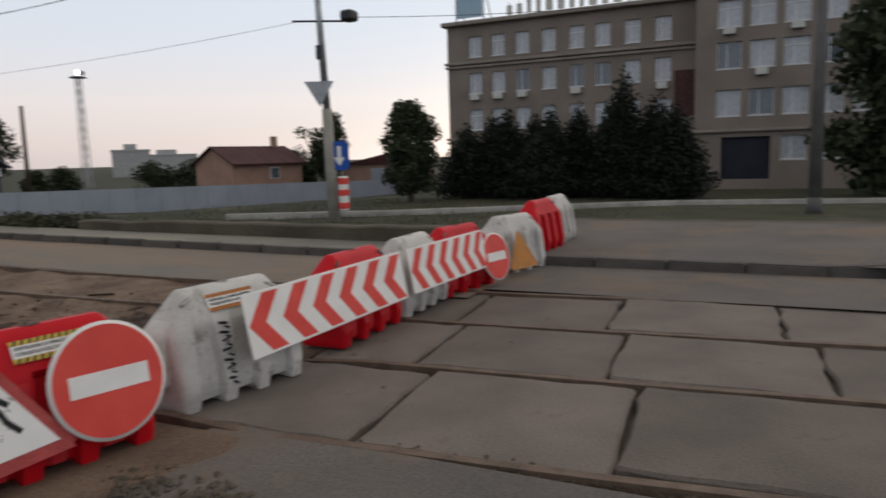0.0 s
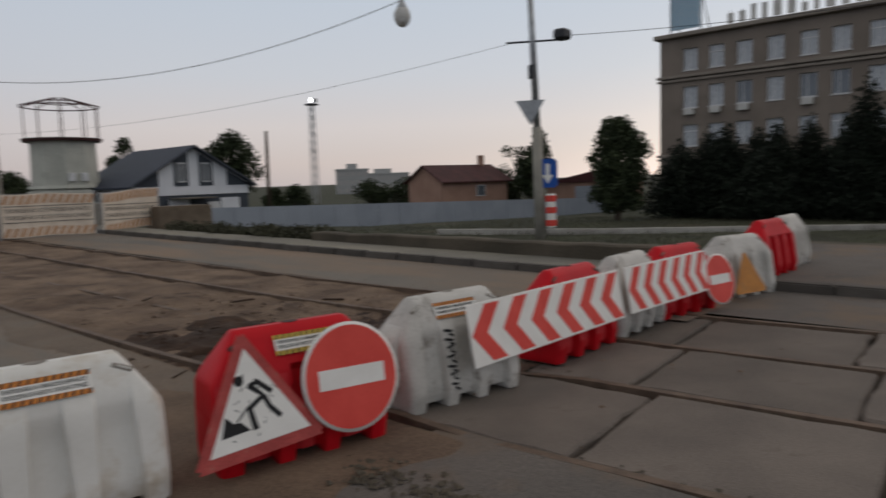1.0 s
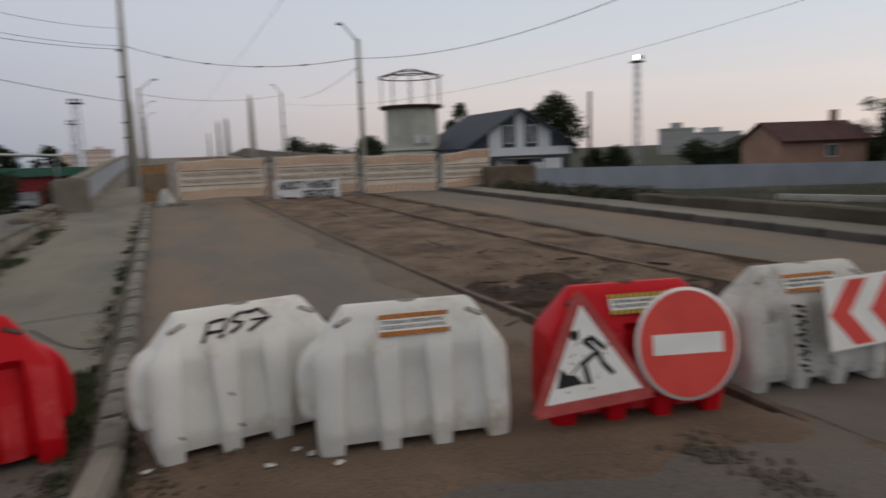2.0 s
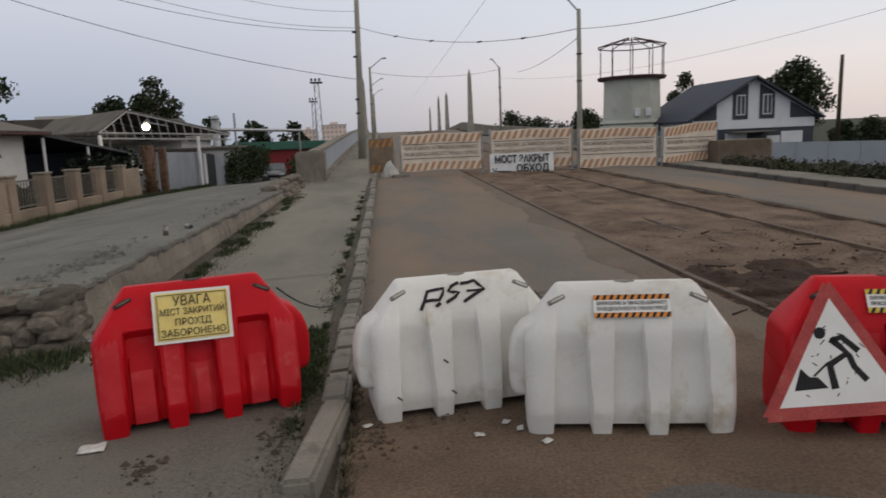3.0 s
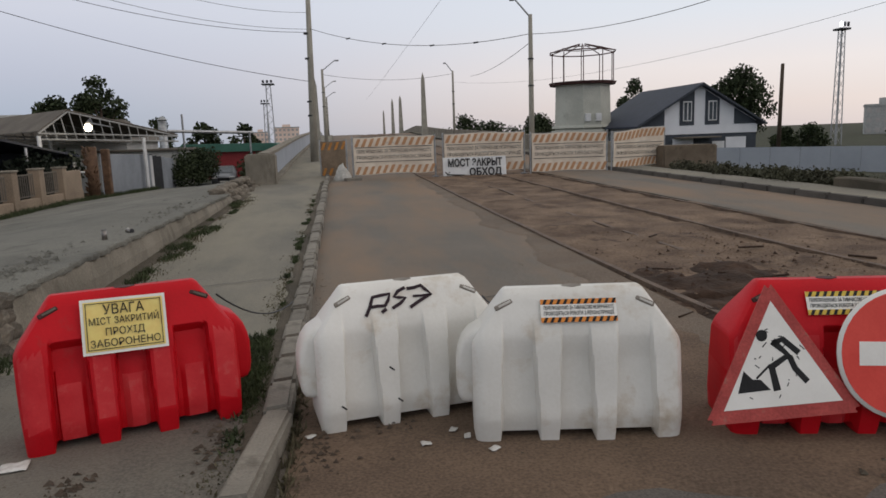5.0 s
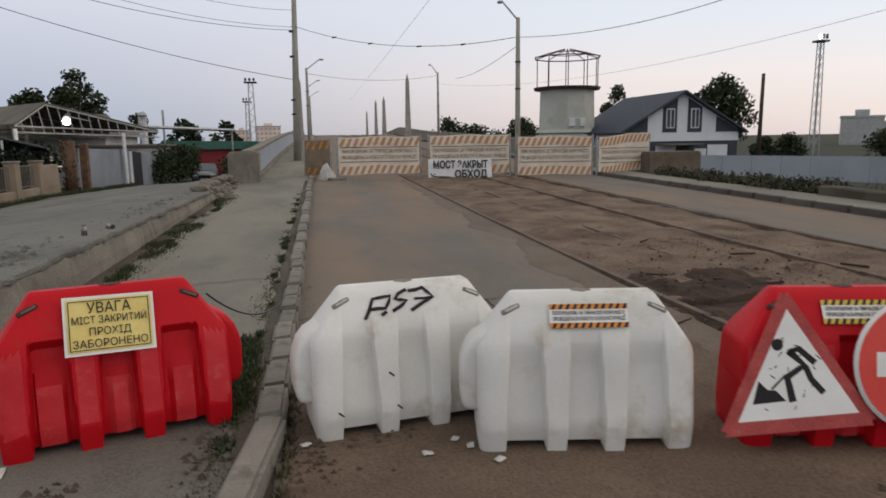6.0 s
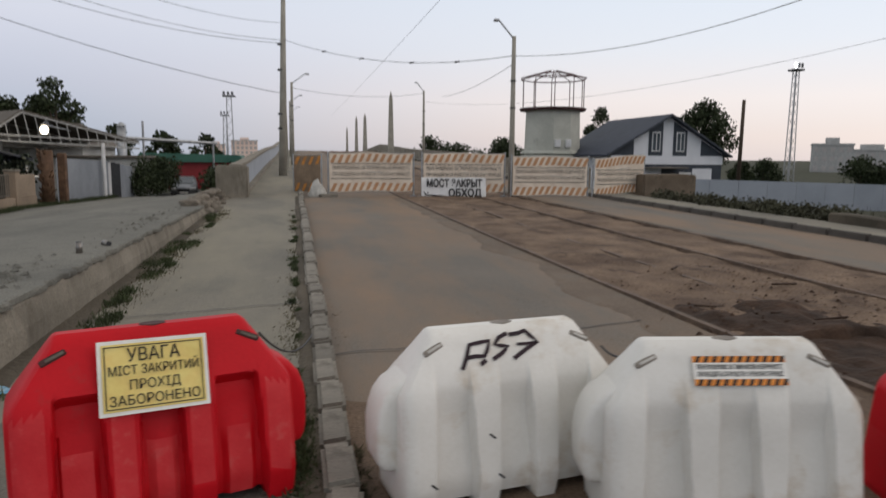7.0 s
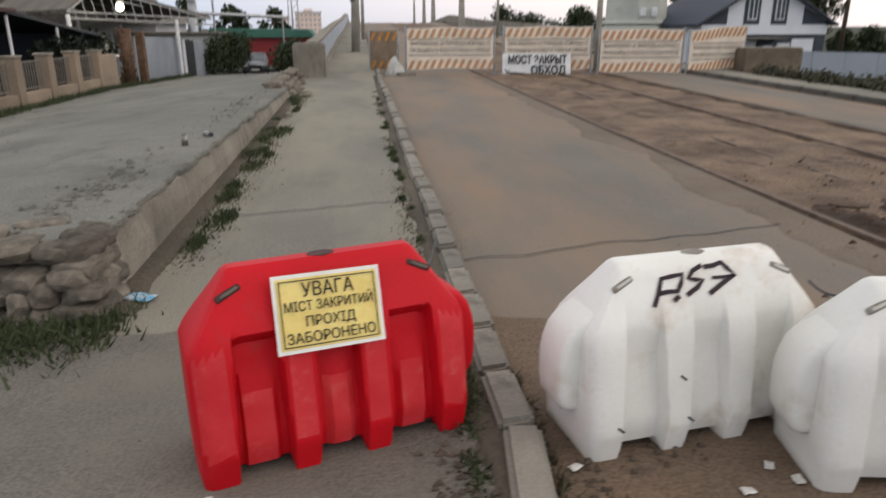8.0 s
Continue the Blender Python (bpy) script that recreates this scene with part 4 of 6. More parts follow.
wire("overhead_wire", (16.95, 11.6, 5.56), (8.84, 51.5, 5.6), 1.15, 0.006, "thin overhead cable along the road")
wire("overhead_wire", (17.5, 10.6, 5.65), (23.7, -1.8, 6.3), 0.25, 0.009, "thin overhead cable between the poles")
wire("overhead_wire", (-1.08, 35.9, 4.58), (-16.9, 27.9, 8.5), 0.5, 0.014, "dark overhead cable to the tram pole")
wire("overhead_wire", (-1.05, 35.9, 6.95), (-12.2, 28.2, 7.97), 0.5, 0.012, "sagging overhead cable to the tram pole")
wire("overhead_wire", (-1.05, 35.9, 7.1), (-12.6, 27.8, 8.6), 0.62, 0.01, "second sagging overhead cable to the tram pole")
wire("overhead_wire", (-1.0, 35.9, 7.9), (-7.2, 27.8, 7.65), 0.3, 0.009, "thin overhead cable to the tram pole")
wire("overhead_wire", (-1.0, 35.9, 7.15), (7.62, 26.4, 5.39), 0.62, 0.013, "sagging span wire between the poles")
wire("overhead_wire", (-0.6, 48, 6.0), (8.84, 51.5, 6.2), 0.4, 0.012, "far span wire between the lamp posts")
wire("overhead_wire", (4.0, -6, 6.6), (4.6, 100, 7.2), 0.2, 0.007, "tram contact wire above the tracks")
wire("overhead_wire", (7.66, 26.4, 5.1), (9.9, 50, 5.86), 0.25, 0.011, "cable from the lamp post to the far lamp")
lantern = thing("hanging_lantern", pose(14.5, 13.78, 6.3), "pale glass lantern hanging from the overhead cable", "lantern")
bm = bmesh.new()
bmesh.ops.create_uvsphere(bm, u_segments=16, v_segments=10, radius=0.24)
for v in bm.verts:
    v.co.z *= 1.25
part("globe", bm, M_WHWALL, lantern, "yellowed white globe", True)
part("cap", rod((0, 0, 0.22), (0, 0, 0.47), 0.16, 0.05, 12), M_STEEL, lantern)
for t in (0.22, 0.4, 0.62, 0.8):
    x, y, z = -1.0 + 8.62 * t, 35.9 - 9.5 * t, 7.15 - 1.76 * t - 2.48 * t * (1 - t)
    ins = part("insulator", rod((x - 0.1, y, z - 0.015), (x + 0.1, y, z + 0.015), 0.036, 0.03, 6), M_DARKST)
    tagged(ins, "small dark insulator clamp on a span wire", "insulator", "span wire insulators")

# ---- retaining wall, rubble, kerbs ----
wall = thing("retaining_wall", pose(0, 0, 0), "stained crumbling concrete wall along the pavement", "wall", kind="structure")


def wall_top(y):
    return 0.47 - 0.0095 * max(0, y - 9)


bm = bmesh.new()
prev = None
for y in steps(5.45, 17.6, 130):
    t, j = wall_top(y), 0.05 * nz(0, y, 2.0) + 0.035 * nz(1, y, 7)
    q = [bm.verts.new(p) for p in ((-2.55 - 0.5 * j, y, -0.1), (-2.57 + 0.5 * j, y, 0.25), (-2.61 + 0.6 * j, y, t - 0.05), (-2.65 + 0.6 * j, y, t + 0.005), (-3.12, y, t + 0.012), (-3.12, y, -0.1))]
    if prev:
        for i in range(5):
            bm.faces.new((prev[i], prev[i + 1], q[i + 1], q[i]))
    else:
        bm.faces.new(q)
    prev = q
bm.faces.new(prev[::-1])
bmesh.ops.recalc_face_normals(bm, faces=bm.faces)
part("wall_face", bm, M_CONC, wall, smooth=False)
bm = sheet(steps(-3.9, -2.46, 40), steps(5.5, 17.5, 260), lambda x, y: wall_top(y) + 0.026 + 0.012 * nz(x, y, 3) - 0.045 * max(0, -3.5 - x))
for v in bm.verts:
    y = v.co.y
    lip = -2.59 + 0.07 * nz(0, y, 1.3) + 0.07 * nz(2, y, 4.5) + 0.03 * round(2 * nz(3, y, 9))
    if v.co.x > lip:
        v.co.z -= min(0.055, 1.2 * (v.co.x - lip)) + 0.012 * nz(5, y, 8)
        v.co.x = lip - 0.2 * max(0, v.co.x - lip - 0.04)
coping = part("coping", bm, M_STREET, wall, "broken asphalt edge")


def stone_mesh(seed):
    bm = bmesh.new()
    bmesh.ops.create_icosphere(bm, subdivisions=2, radius=1)
    for v in bm.verts:
        v.co = Vector([0.52 * math.copysign(abs(c) ** 0.62, c) for c in v.co])
        v.co += 0.16 * Vector((nz(v.co.y + seed, v.co.z, 1.7), nz(v.co.x, v.co.z + seed, 1.7), nz(v.co.x + seed, v.co.y, 1.7)))
    me = bpy.data.meshes.new("stone")
    bm.to_mesh(me)
    bm.free()
    me.materials.append(M_STONE)
    return me


STONES = [stone_mesh(k * 3.7) for k in range(8)]
rubble = thing("rubble_wall", pose(0, 0, 0), "dry rubble stone wall holding the street's broken edge", "wall", kind="structure")
part("core", box(-8.0, -2.75, 5.5, 6.2, -0.1, 0.36), M_SOIL, rubble, "dark soil between the stones")


def stone(parent, x, y, z, sx, sy, sz, rz):
    ob = new("stone", STONES[rnd.randrange(8)])
    ob.parent = parent
    ob.matrix_local = Matrix.Translation((x, y, z)) @ Euler((rnd.uniform(-0.15, 0.15), rnd.uniform(-0.15, 0.15), radians(rz))).to_matrix().to_4x4() @ Matrix.Diagonal((sx, sy, sz, 1))
    return ob


for row, zc in enumerate((0.08, 0.2, 0.31, 0.42)):
    x = -2.5 - 0.05 * row
    while x > -8:
        w = rnd.uniform(0.12, 0.29)
        stone(rubble, x - w / 2, 5.34 + 0.05 * row + rnd.uniform(-0.04, 0.04), zc + rnd.uniform(-0.03, 0.03), w * 1.12, rnd.uniform(0.28, 0.4), rnd.uniform(0.12, 0.19), rnd.uniform(-16, 16))
        x -= w
for k in range(16):
    stone(rubble, -2.85 - rnd.random() * 2.2, 5.6 + rnd.random() * 0.5, 0.47, 0.28, 0.22, 0.09, rnd.uniform(0, 180))
for row, zc in enumerate((0.1, 0.22, 0.34, 0.44)):
    for k in range(3):
        stone(rubble, -2.62 - 0.02 * row, 5.36 + 0.14 * k + 0.03 * row, zc + rnd.uniform(-0.02, 0.02), 0.26, rnd.uniform(0.18, 0.26), 0.16, rnd.uniform(-25, 25))
rub2 = thing("rubble_wall", pose(0, 0, 0), "collapsed rubble end of the retaining wall", "wall", kind="structure")
part("core", box(-3.2, -2.75, 17.6, 23.4, 0, 0.3), M_SOIL, rub2)
for k in range(90):
    y = rnd.uniform(17.4, 23.3)
    row = rnd.randrange(3)
    stone(rub2, -2.7 - 0.12 * row + rnd.uniform(-0.05, 0.05), y, 0.2 + 0.13 * row + rnd.uniform(-0.03, 0.03), rnd.uniform(0.2, 0.32), rnd.uniform(0.22, 0.4), rnd.uniform(0.12, 0.2), rnd.uniform(0, 180))

blk = thing("parapet_block", pose(-2.48, 24.0, 0), "weathered concrete end block of the bridge parapet", "concrete block", kind="structure")
part("block", box(-0.5, 0.48, -0.4, 0.5, 0, 1.25, 0.05, seg=2), M_CONC, blk)
blk2 = thing("parapet_block", pose(13.0, 24.6, -0.1), "brown stained concrete block beside the banner fence", "concrete block", kind="structure")
part("block", box(-1.0, 1.15, -0.5, 0.6, -0.3, 1.1, 0.05, seg=2), M_BRBLK, blk2)

kerb = thing("kerb", pose(0, 0, 0), "worn concrete kerb stones with weeds in the joints", "kerb", kind="structure")


def kerb_mesh(l, w, h):
    bm = box(-w / 2, w / 2, 0, l, -0.15, h, 0.022, seg=2)
    for v in bm.verts:
        v.co += 0.012 * Vector((nz(v.co.y, v.co.z, 5), nz(v.co.x, v.co.z, 5), nz(v.co.x, v.co.y, 6)))
    me = bpy.data.meshes.new("kerb_stone")
    bm.to_mesh(me)
    bm.free()
    me.materials.append(M_KERB)
    return me


KS = [kerb_mesh(0.97, 0.16, 0.13), kerb_mesh(0.46, 0.16, 0.13), kerb_mesh(0.99, 0.16, 0.13)]
KS[2].materials[0] = M_KERBD
ob = new("kerb_stone", KS[0])
ob.parent = kerb
ob.matrix_local = pose(-0.462, 2.8, -0.004, 0, 1.5, -7)
y = 3.78
while y < 60:
    short = 4.2 < y < 9 or rnd.random() < 0.25
    ob = new("kerb_stone", KS[1 if short else 0])
    ob.parent = kerb
    ob.matrix_local = pose(-0.345 + rnd.uniform(-0.012, 0.012), y, road_z(y) + rnd.uniform(-0.012, 0.012), rnd.uniform(-0.8, 0.8), rnd.uniform(-1.5, 1.5), rnd.uniform(-1.2, 1.2))
    y += 0.49 if short else 1.0
for i, y in enumerate((1.74, 0.72, -0.3, -1.32, -2.4, -3.4, -4.4)):
    ob = new("kerb_stone", KS[0])
    ob.parent = kerb
    ob.matrix_local = pose(-0.6 - 0.1 * i, y, -0.045 - 0.01 * i, 0, 3, -6)
kerb2 = thing("kerb", pose(0, 0, 0), "weathered kerb of the far pavement, dark with grime and painted shade", "kerb", kind="structure")
for i in range(62):
    y = -1.2 + i
    ob = new("kerb_stone", KS[2])
    ob.parent = kerb2
    ob.matrix_local = pose(10.08 + rnd.uniform(-0.008, 0.008), y, road_z(y) + 0.005, 0, 0, rnd.uniform(-0.8, 0.8))
ob = new("kerb_stone", KS[2])
ob.parent = kerb2
ob.matrix_local = pose(10.5, -2.0, 0, 0, 0, 28)

# ---- tram rails and slabs ----
RAILS = (0.0, 1.52, 2.95, 4.47)
for i, off in enumerate(RAILS):
    bm = bmesh.new()
    for side in (0,):
        prev = None
        for y in steps(-30, 2, 20) + steps(2.5, 30, 50) + steps(32, 125, 30):
            x, z = rail_x(y) + off * (1 - 0.055 * smooth01(3, 9, y)), road_z(y) + (0.006 if y < 2.8 else (0.022 if off else 0.04) + 0.012 * nz(off, y, 0.5))
            if off == 1.52 and 3 < y < 40:
                z -= 0.035 + 0.03 * nz(off, y, 0.35)
            prof = [bm.verts.new((x + a, y, z + b)) for a, b in ((-0.035, -0.12), (-0.035, 0.0), (0.035, 0.0), (0.035, -0.02), (0.012, -0.03), (0.012, -0.12))]
            if prev:
                for k in range(5):
                    bm.faces.new((prev[k], prev[k + 1], prof[k + 1], prof[k]))
            prev = prof
    bmesh.ops.recalc_face_normals(bm, faces=bm.faces)
    rl = part("tram_rail", bm, M_RAIL)
    tagged(rl, "rusty tram rail bedded in dirt and slabs", "tram rail", "tram rails", "structure")

slabs = thing("tram_crossing", pose(0, 0, 0), "uneven concrete slabs laid between the tram rails", "paving", kind="structure")


def slab_mesh(seed, sx, sy):
    bm = box(-sx / 2, sx / 2, -sy / 2, sy / 2, -0.12, 0.0, 0.02)
    bmesh.ops.subdivide_edges(bm, edges=[e for e in bm.edges if e.calc_length() > 0.9], cuts=5)
    for v in bm.verts:
        v.co.x += 0.05 * nz(v.co.y + seed, v.co.z, 3.1) + 0.02 * nz(v.co.y + seed, v.co.z, 9)
        v.co.y += 0.05 * nz(v.co.x, seed, 3.1)
    me = bpy.data.meshes.new("concrete_slab")
    bm.to_mesh(me)
    bm.free()
    me.materials.append(M_SLAB)
    return me


SL = [slab_mesh(k * 2.3, 1.38, 1.5) for k in range(4)]
SN = [slab_mesh(k * 2.3 + 1, 1.28, 1.5) for k in range(4)]
for col, (off, y0, kind) in enumerate(((0.76, 1.85, SL), (2.235, 0.66, SN), (3.71, 0.95, SL))):
    for k in range(-8, 3):
        yc = y0 + 1.53 * k + 0.765
        if yc > 3.6:
            continue
        cut = max(0, yc + 0.75 - 3.12)
        ob = new("concrete_slab", kind[(k * 3 + col) % 4])
        ob.parent = slabs
        ob.matrix_local = pose(rail_x(yc) + off, yc - cut / 2, -0.006 + rnd.uniform(-0.02, 0.014), rnd.uniform(-1.0, 1.0), rnd.uniform(-1.0, 1.0), rnd.uniform(-0.6, 0.6) + math.degrees(math.atan(0.05))) @ Matrix.Diagonal((1, 1 - cut / 1.5, 1, 1))
near = part("road_near", sheet(steps(-0.44, 3.46, 10), steps(-30, 2.7, 24), lambda x, y: 0.004 + 0.01 * nz(x, y, 1.0)), M_ASPH2, smooth=True)
tagged(near, "dark worn asphalt before the barriers", "road", kind="structure")
nearf = part("road_near_far", sheet(steps(8.05, 10.0, 6), steps(-30, 2.7, 24), lambda x, y: 0.006 + 0.008 * nz(x, y, 1.0)), M_ASPH2, smooth=True)
tagged(nearf, "asphalt between the slabs and the far kerb", "road", kind="structure")

# excavated edge of the tram bed, behind the barriers
trench = thing("dirt_heap", pose(0, 0, 0), "heaps of dug-up earth beside a shallow trench", "dirt")
bm = bmesh.new()
for k in range(5):
    cx, cy = 3.9 + 0.75 * k, 4.4 + 0.5 * nz(k, 1, 1.3)
    base = len(bm.verts)
    g = sheet(steps(cx - 0.7, cx + 0.7, 14), steps(cy - 0.45, cy + 0.45, 10), lambda x, y: road_z(y) - 0.04 + 0.2 * max(0, 1 - ((x - cx) / 0.68) ** 2 - ((y - cy) / 0.43) ** 2) * (0.7 + 0.6 * nz(x, y, 3)) + 0.03 * nz(x, y, 7))
    me = bpy.data.meshes.new("lump")
    g.to_mesh(me)
    g.free()
    bm.from_mesh(me)
    bpy.data.meshes.remove(me)
part("earth", bm, M_EARTH, trench, "dark freshly dug earth")
dig = part("excavation", sheet(steps(3.15, 7.4, 60), steps(3.3, 6.6, 46), lambda x, y: road_z(y) - 0.01 + 0.05 * nz(x, y, 1.6) + 0.035 * nz(x, y, 5, 2) - 0.05 * max(0, ((x - 5.2) / 2.1) ** 4) - 0.06 * max(0, ((y - 4.9) / 1.6) ** 4)), M_EARTH)
tagged(dig, "dark churned earth dug up between the rails", "dirt", kind="structure")

# ---- far side of the road ----
lw = thing("low_wall", pose(0, 0, 0), "low brown concrete wall edging the verge", "wall", kind="structure")
bm = bmesh.new()
prev = None
for y in steps(4.6, 14.2, 40):
    t = 0.4 + 0.03 * nz(3, y, 1.2)
    xx = 11.25 + 0.02 * nz(5, y, 2) + 0.9 * max(0, (6 - y) / 6) ** 2
    q = [bm.verts.new(p) for p in ((xx, y, -0.05), (xx, y, t - 0.03), (xx + 0.05, y, t), (xx + 0.35, y, t), (xx + 0.4, y, -0.4))]
    if prev:
        for i in range(4):
            bm.faces.new((prev[i], prev[i + 1], q[i + 1], q[i]))
    else:
        bm.faces.new(q)
    prev = q
bm.faces.new(prev[::-1])
bmesh.ops.recalc_face_normals(bm, faces=bm.faces)
part("wall_face", bm, M_SOIL, lw)
def edge_line(name, pts, w, dz, material, label):
    """A low kerb along ground points (x, y)."""
    bm = bmesh.new()
    prev = None
    n = 10
    track = [Vector(a).lerp(Vector(b), i / n) for a, b in zip(pts, pts[1:]) for i in range(n)] + [Vector(pts[-1])]
    for i, c in enumerate(track):
        d = (track[min(i + 1, len(track) - 1)] - track[max(i - 1, 0)]).normalized()
        nr = Vector((-d.y, d.x)) * w / 2
        z = right_z(c.x, c.y) + dz + 0.012 * nz(c.x, c.y, 1.7)
        q = [bm.verts.new((*(c + nr), z - 0.35)), bm.verts.new((*(c + nr), z)), bm.verts.new((*(c - nr), z)), bm.verts.new((*(c - nr), z - 0.35))]
        if prev:
            for k in range(3):
                bm.faces.new((prev[k], prev[k + 1], q[k + 1], q[k]))
        prev = q
    bmesh.ops.recalc_face_normals(bm, faces=bm.faces)
    return tagged(part(name, bm, material), label, "kerb", kind="structure")


edge_line("verge_kerb", [(15.75, 4.6), (16.0, 2.5), (16.6, -2.6), (18.2, -12), (21, -30)], 0.16, 0.15, M_PALEK, "pale kerb between the corner pavement and the verge")
edge_line("path_kerb", [(17.6, 15.5), (20.6, 10.9), (25.5, 6.4), (29.0, 2.7), (31.2, -4.6), (33, -20)], 0.2, 0.16, M_PALEK, "pale whitewashed kerb in the grass verge")
pth = part("verge_strip", sheet(steps(15.9, 19.2, 8), steps(-30, 4.4, 30), lambda x, y: right_z(x, y) + 0.05 + 0.03 * nz(x, y, 1.6)), M_SOIL, smooth=True)
tagged(pth, "bare brown strip of trodden verge beside the pavement", "ground", kind="structure")

FA, FB = Vector((19.9, 34.7)), Vector((53.5, 27.2))
fence = thing("metal_fence", pose(0, 0, 0), "long smooth grey-blue metal fence below the road", "fence", kind="structure")
n = 22
for k in range(n):
    a, b = FA.lerp(FB, k / n), FA.lerp(FB, (k + 0.985) / n)
    za, zb = 0.53 - 0.73 * k / n, 0.53 - 0.73 * (k + 1) / n
    bm = bmesh.new()
    d = (b - a).normalized()
    nrm = Vector((d.y, -d.x)) * 0.03
    f = [bm.verts.new((p.x, p.y, z)) for p, z in ((a, -1.6), (b, -1.6), (b, zb), (a, za))]
    g = [bm.verts.new((p.x + nrm.x, p.y + nrm.y, z)) for p, z in ((a, -1.6), (b, -1.6), (b, zb), (a, za))]
    bm.faces.new(f)
    bm.faces.new(g[::-1])
    for i in range(4):
        bm.faces.new((f[i], f[(i + 1) % 4], g[(i + 1) % 4], g[i]))
    bmesh.ops.recalc_face_normals(bm, faces=bm.faces)
    part("panel", bm, M_FENCE, fence)
gate = thing("painted_gate", pose(18.2, 34.9, 0), "grey-blue painted wall end with dark plants", "gate", kind="structure")
part("leaf", box(-0.9, 0.9, -0.05, 0.05, -1.6, 0.55, 0.02), M_FENCE, gate)
part("jamb", box(0.9, 1.3, -0.15, 0.15, -1.6, 0.75, 0.03), M_FENCE, gate)


# ---- office building ----
off_b = thing("office_building", pose(0, 0, 0), "four-storey beige stucco office building with white windows", "building")
G0, ROOF = -1.6, 12.65


def holed_wall(x, y0, y1, z0, z1, wins, thick):
    """A wall in the plane x with real openings (y, z, w, h), towards -x."""
    bm = bmesh.new()
    ys = sorted({y0, y1} | {w[0] + s * w[2] / 2 for w in wins for s in (-1, 1)})
    zs = sorted({z0, z1} | {w[1] + s * w[3] / 2 for w in wins for s in (-1, 1)})
    for a, b in zip(ys, ys[1:]):
        for c, d in zip(zs, zs[1:]):
            m, k = (a + b) / 2, (c + d) / 2
            if any(abs(m - w[0]) < w[2] / 2 and abs(k - w[1]) < w[3] / 2 for w in wins):
                continue
            bm.faces.new([bm.verts.new((x, p, q)) for p, q in ((a, c), (a, d), (b, d), (b, c))])
    for yw, zw, w, h in wins:
        c = [(yw - w / 2, zw - h / 2), (yw + w / 2, zw - h / 2), (yw + w / 2, zw + h / 2), (yw - w / 2, zw + h / 2)]
        for i in range(4):
            (a, b), (p, q) = c[i], c[(i + 1) % 4]
            bm.faces.new([bm.verts.new(v) for v in ((x, a, b), (x, p, q), (x + thick, p, q), (x + thick, a, b))])
    return bm


def ring(w, h, t, d=0.04):
    """A rectangular frame of bar width t in the plane x = 0."""
    bm = bmesh.new()
    loops = [[bm.verts.new((x, sy * (w / 2 - k), sz * (h / 2 - k))) for sy, sz in ((-1, -1), (1, -1), (1, 1), (-1, 1))] for x, k in ((-d, 0), (d, 0), (d, t), (-d, t))]
    for a in range(4):
        b = (a + 1) % 4
        for i in range(4):
            j = (i + 1) % 4
            bm.faces.new((loops[a][i], loops[a][j], loops[b][j], loops[b][i]))
    bmesh.ops.recalc_face_normals(bm, faces=bm.faces)
    return bm


def window(parent, x, y, z, w, h, style):
    t = 0.07
    fr = ring(w, h, t)
    ob = part("window", fr, M_WFRAME, parent)
    ob.matrix_local = pose(x, y, z)
    part("mullion", box(-0.036, 0.036, 0.1 * w - t / 2, 0.1 * w + t / 2, -h / 2 + t, h / 2 - t), M_WFRAME, ob)
    if style == 2:
        part("transom", box(-0.033, 0.033, -w / 2 + t, w / 2 - t, h * 0.18, h * 0.18 + t), M_WFRAME, ob)
    part("pane", box(0.0, 0.02, -w / 2 + t, w / 2 - t, -h / 2 + t, h / 2 - t), M_GLASS if style == 1 else M_CURT, ob)
    part("sill", box(-0.28, 0.05, -w / 2 - 0.05, w / 2 + 0.05, -h / 2 - 0.07, -h / 2 - 0.01), M_WFRAME, ob)
    return ob


COLS = (22.35, 20.25, 18.1, 15.85, 13.55, 11.45, 9.15, 6.87)
ROWSZ = (10.85, 7.8, 4.7, 1.5)
wins = [(y, z, 1.2, 1.75) for z in ROWSZ for y in COLS]
part("wall", holed_wall(56.5, 4.3, 24.9, G0, ROOF, wins, 0.3), M_FACADE, off_b)
for i, (y, z, w, h) in enumerate(wins):
    window(off_b, 56.72, y, z, w, h, rnd.choice((0, 0, 1, 2)))
rcols = [2.05 - 2.13 * k for k in range(9)]
wins2 = [(y, z, 1.62, 1.85) for z in (10.95, 8.1, 4.8) for y in rcols] + [(y, 1.6, 1.62, 1.7) for y in rcols if y < -2]
part("wall", holed_wall(54.0, -18, 4.3, G0, ROOF + 0.8, wins2 + [(0.85, 0.9, 3.2, 3.0)], 0.35), M_FACADE, off_b)
for y, z, w, h in wins2:
    window(off_b, 54.25, y, z, w, h, rnd.choice((0, 0, 0, 1, 2)))
part("gate", box(54.3, 54.4, -0.8, 2.5, -0.65, 2.45), M_GATESHADE, off_b, "dark blue steel gate")
part("gate_rib", box(54.26, 54.31, 0.82, 0.9, -0.65, 2.45), M_GATESHADE, off_b)
part("side_wall", box(54.0, 56.5, 4.28, 4.32, G0, ROOF + 0.8), M_FACADE, off_b)
part("end_wall", box(56.5, 72, 24.86, 24.9, G0, ROOF), M_FACADE, off_b)
# Solid block whose dark colour stands in for the unlit rooms.
part("rear_block", box(57.2, 72, -18, 24.8, G0, ROOF - 0.1), M_GATESHADE, off_b, "solid dark block in place of unlit rooms")
part("roof_slab", box(56.0, 72.3, 4.35, 25.3, ROOF, ROOF + 0.35, 0.05), M_TRIM, off_b)
part("roof_slab", box(53.6, 72.3, -18.3, 4.35, ROOF + 0.8, ROOF + 1.15, 0.05), M_TRIM, off_b)
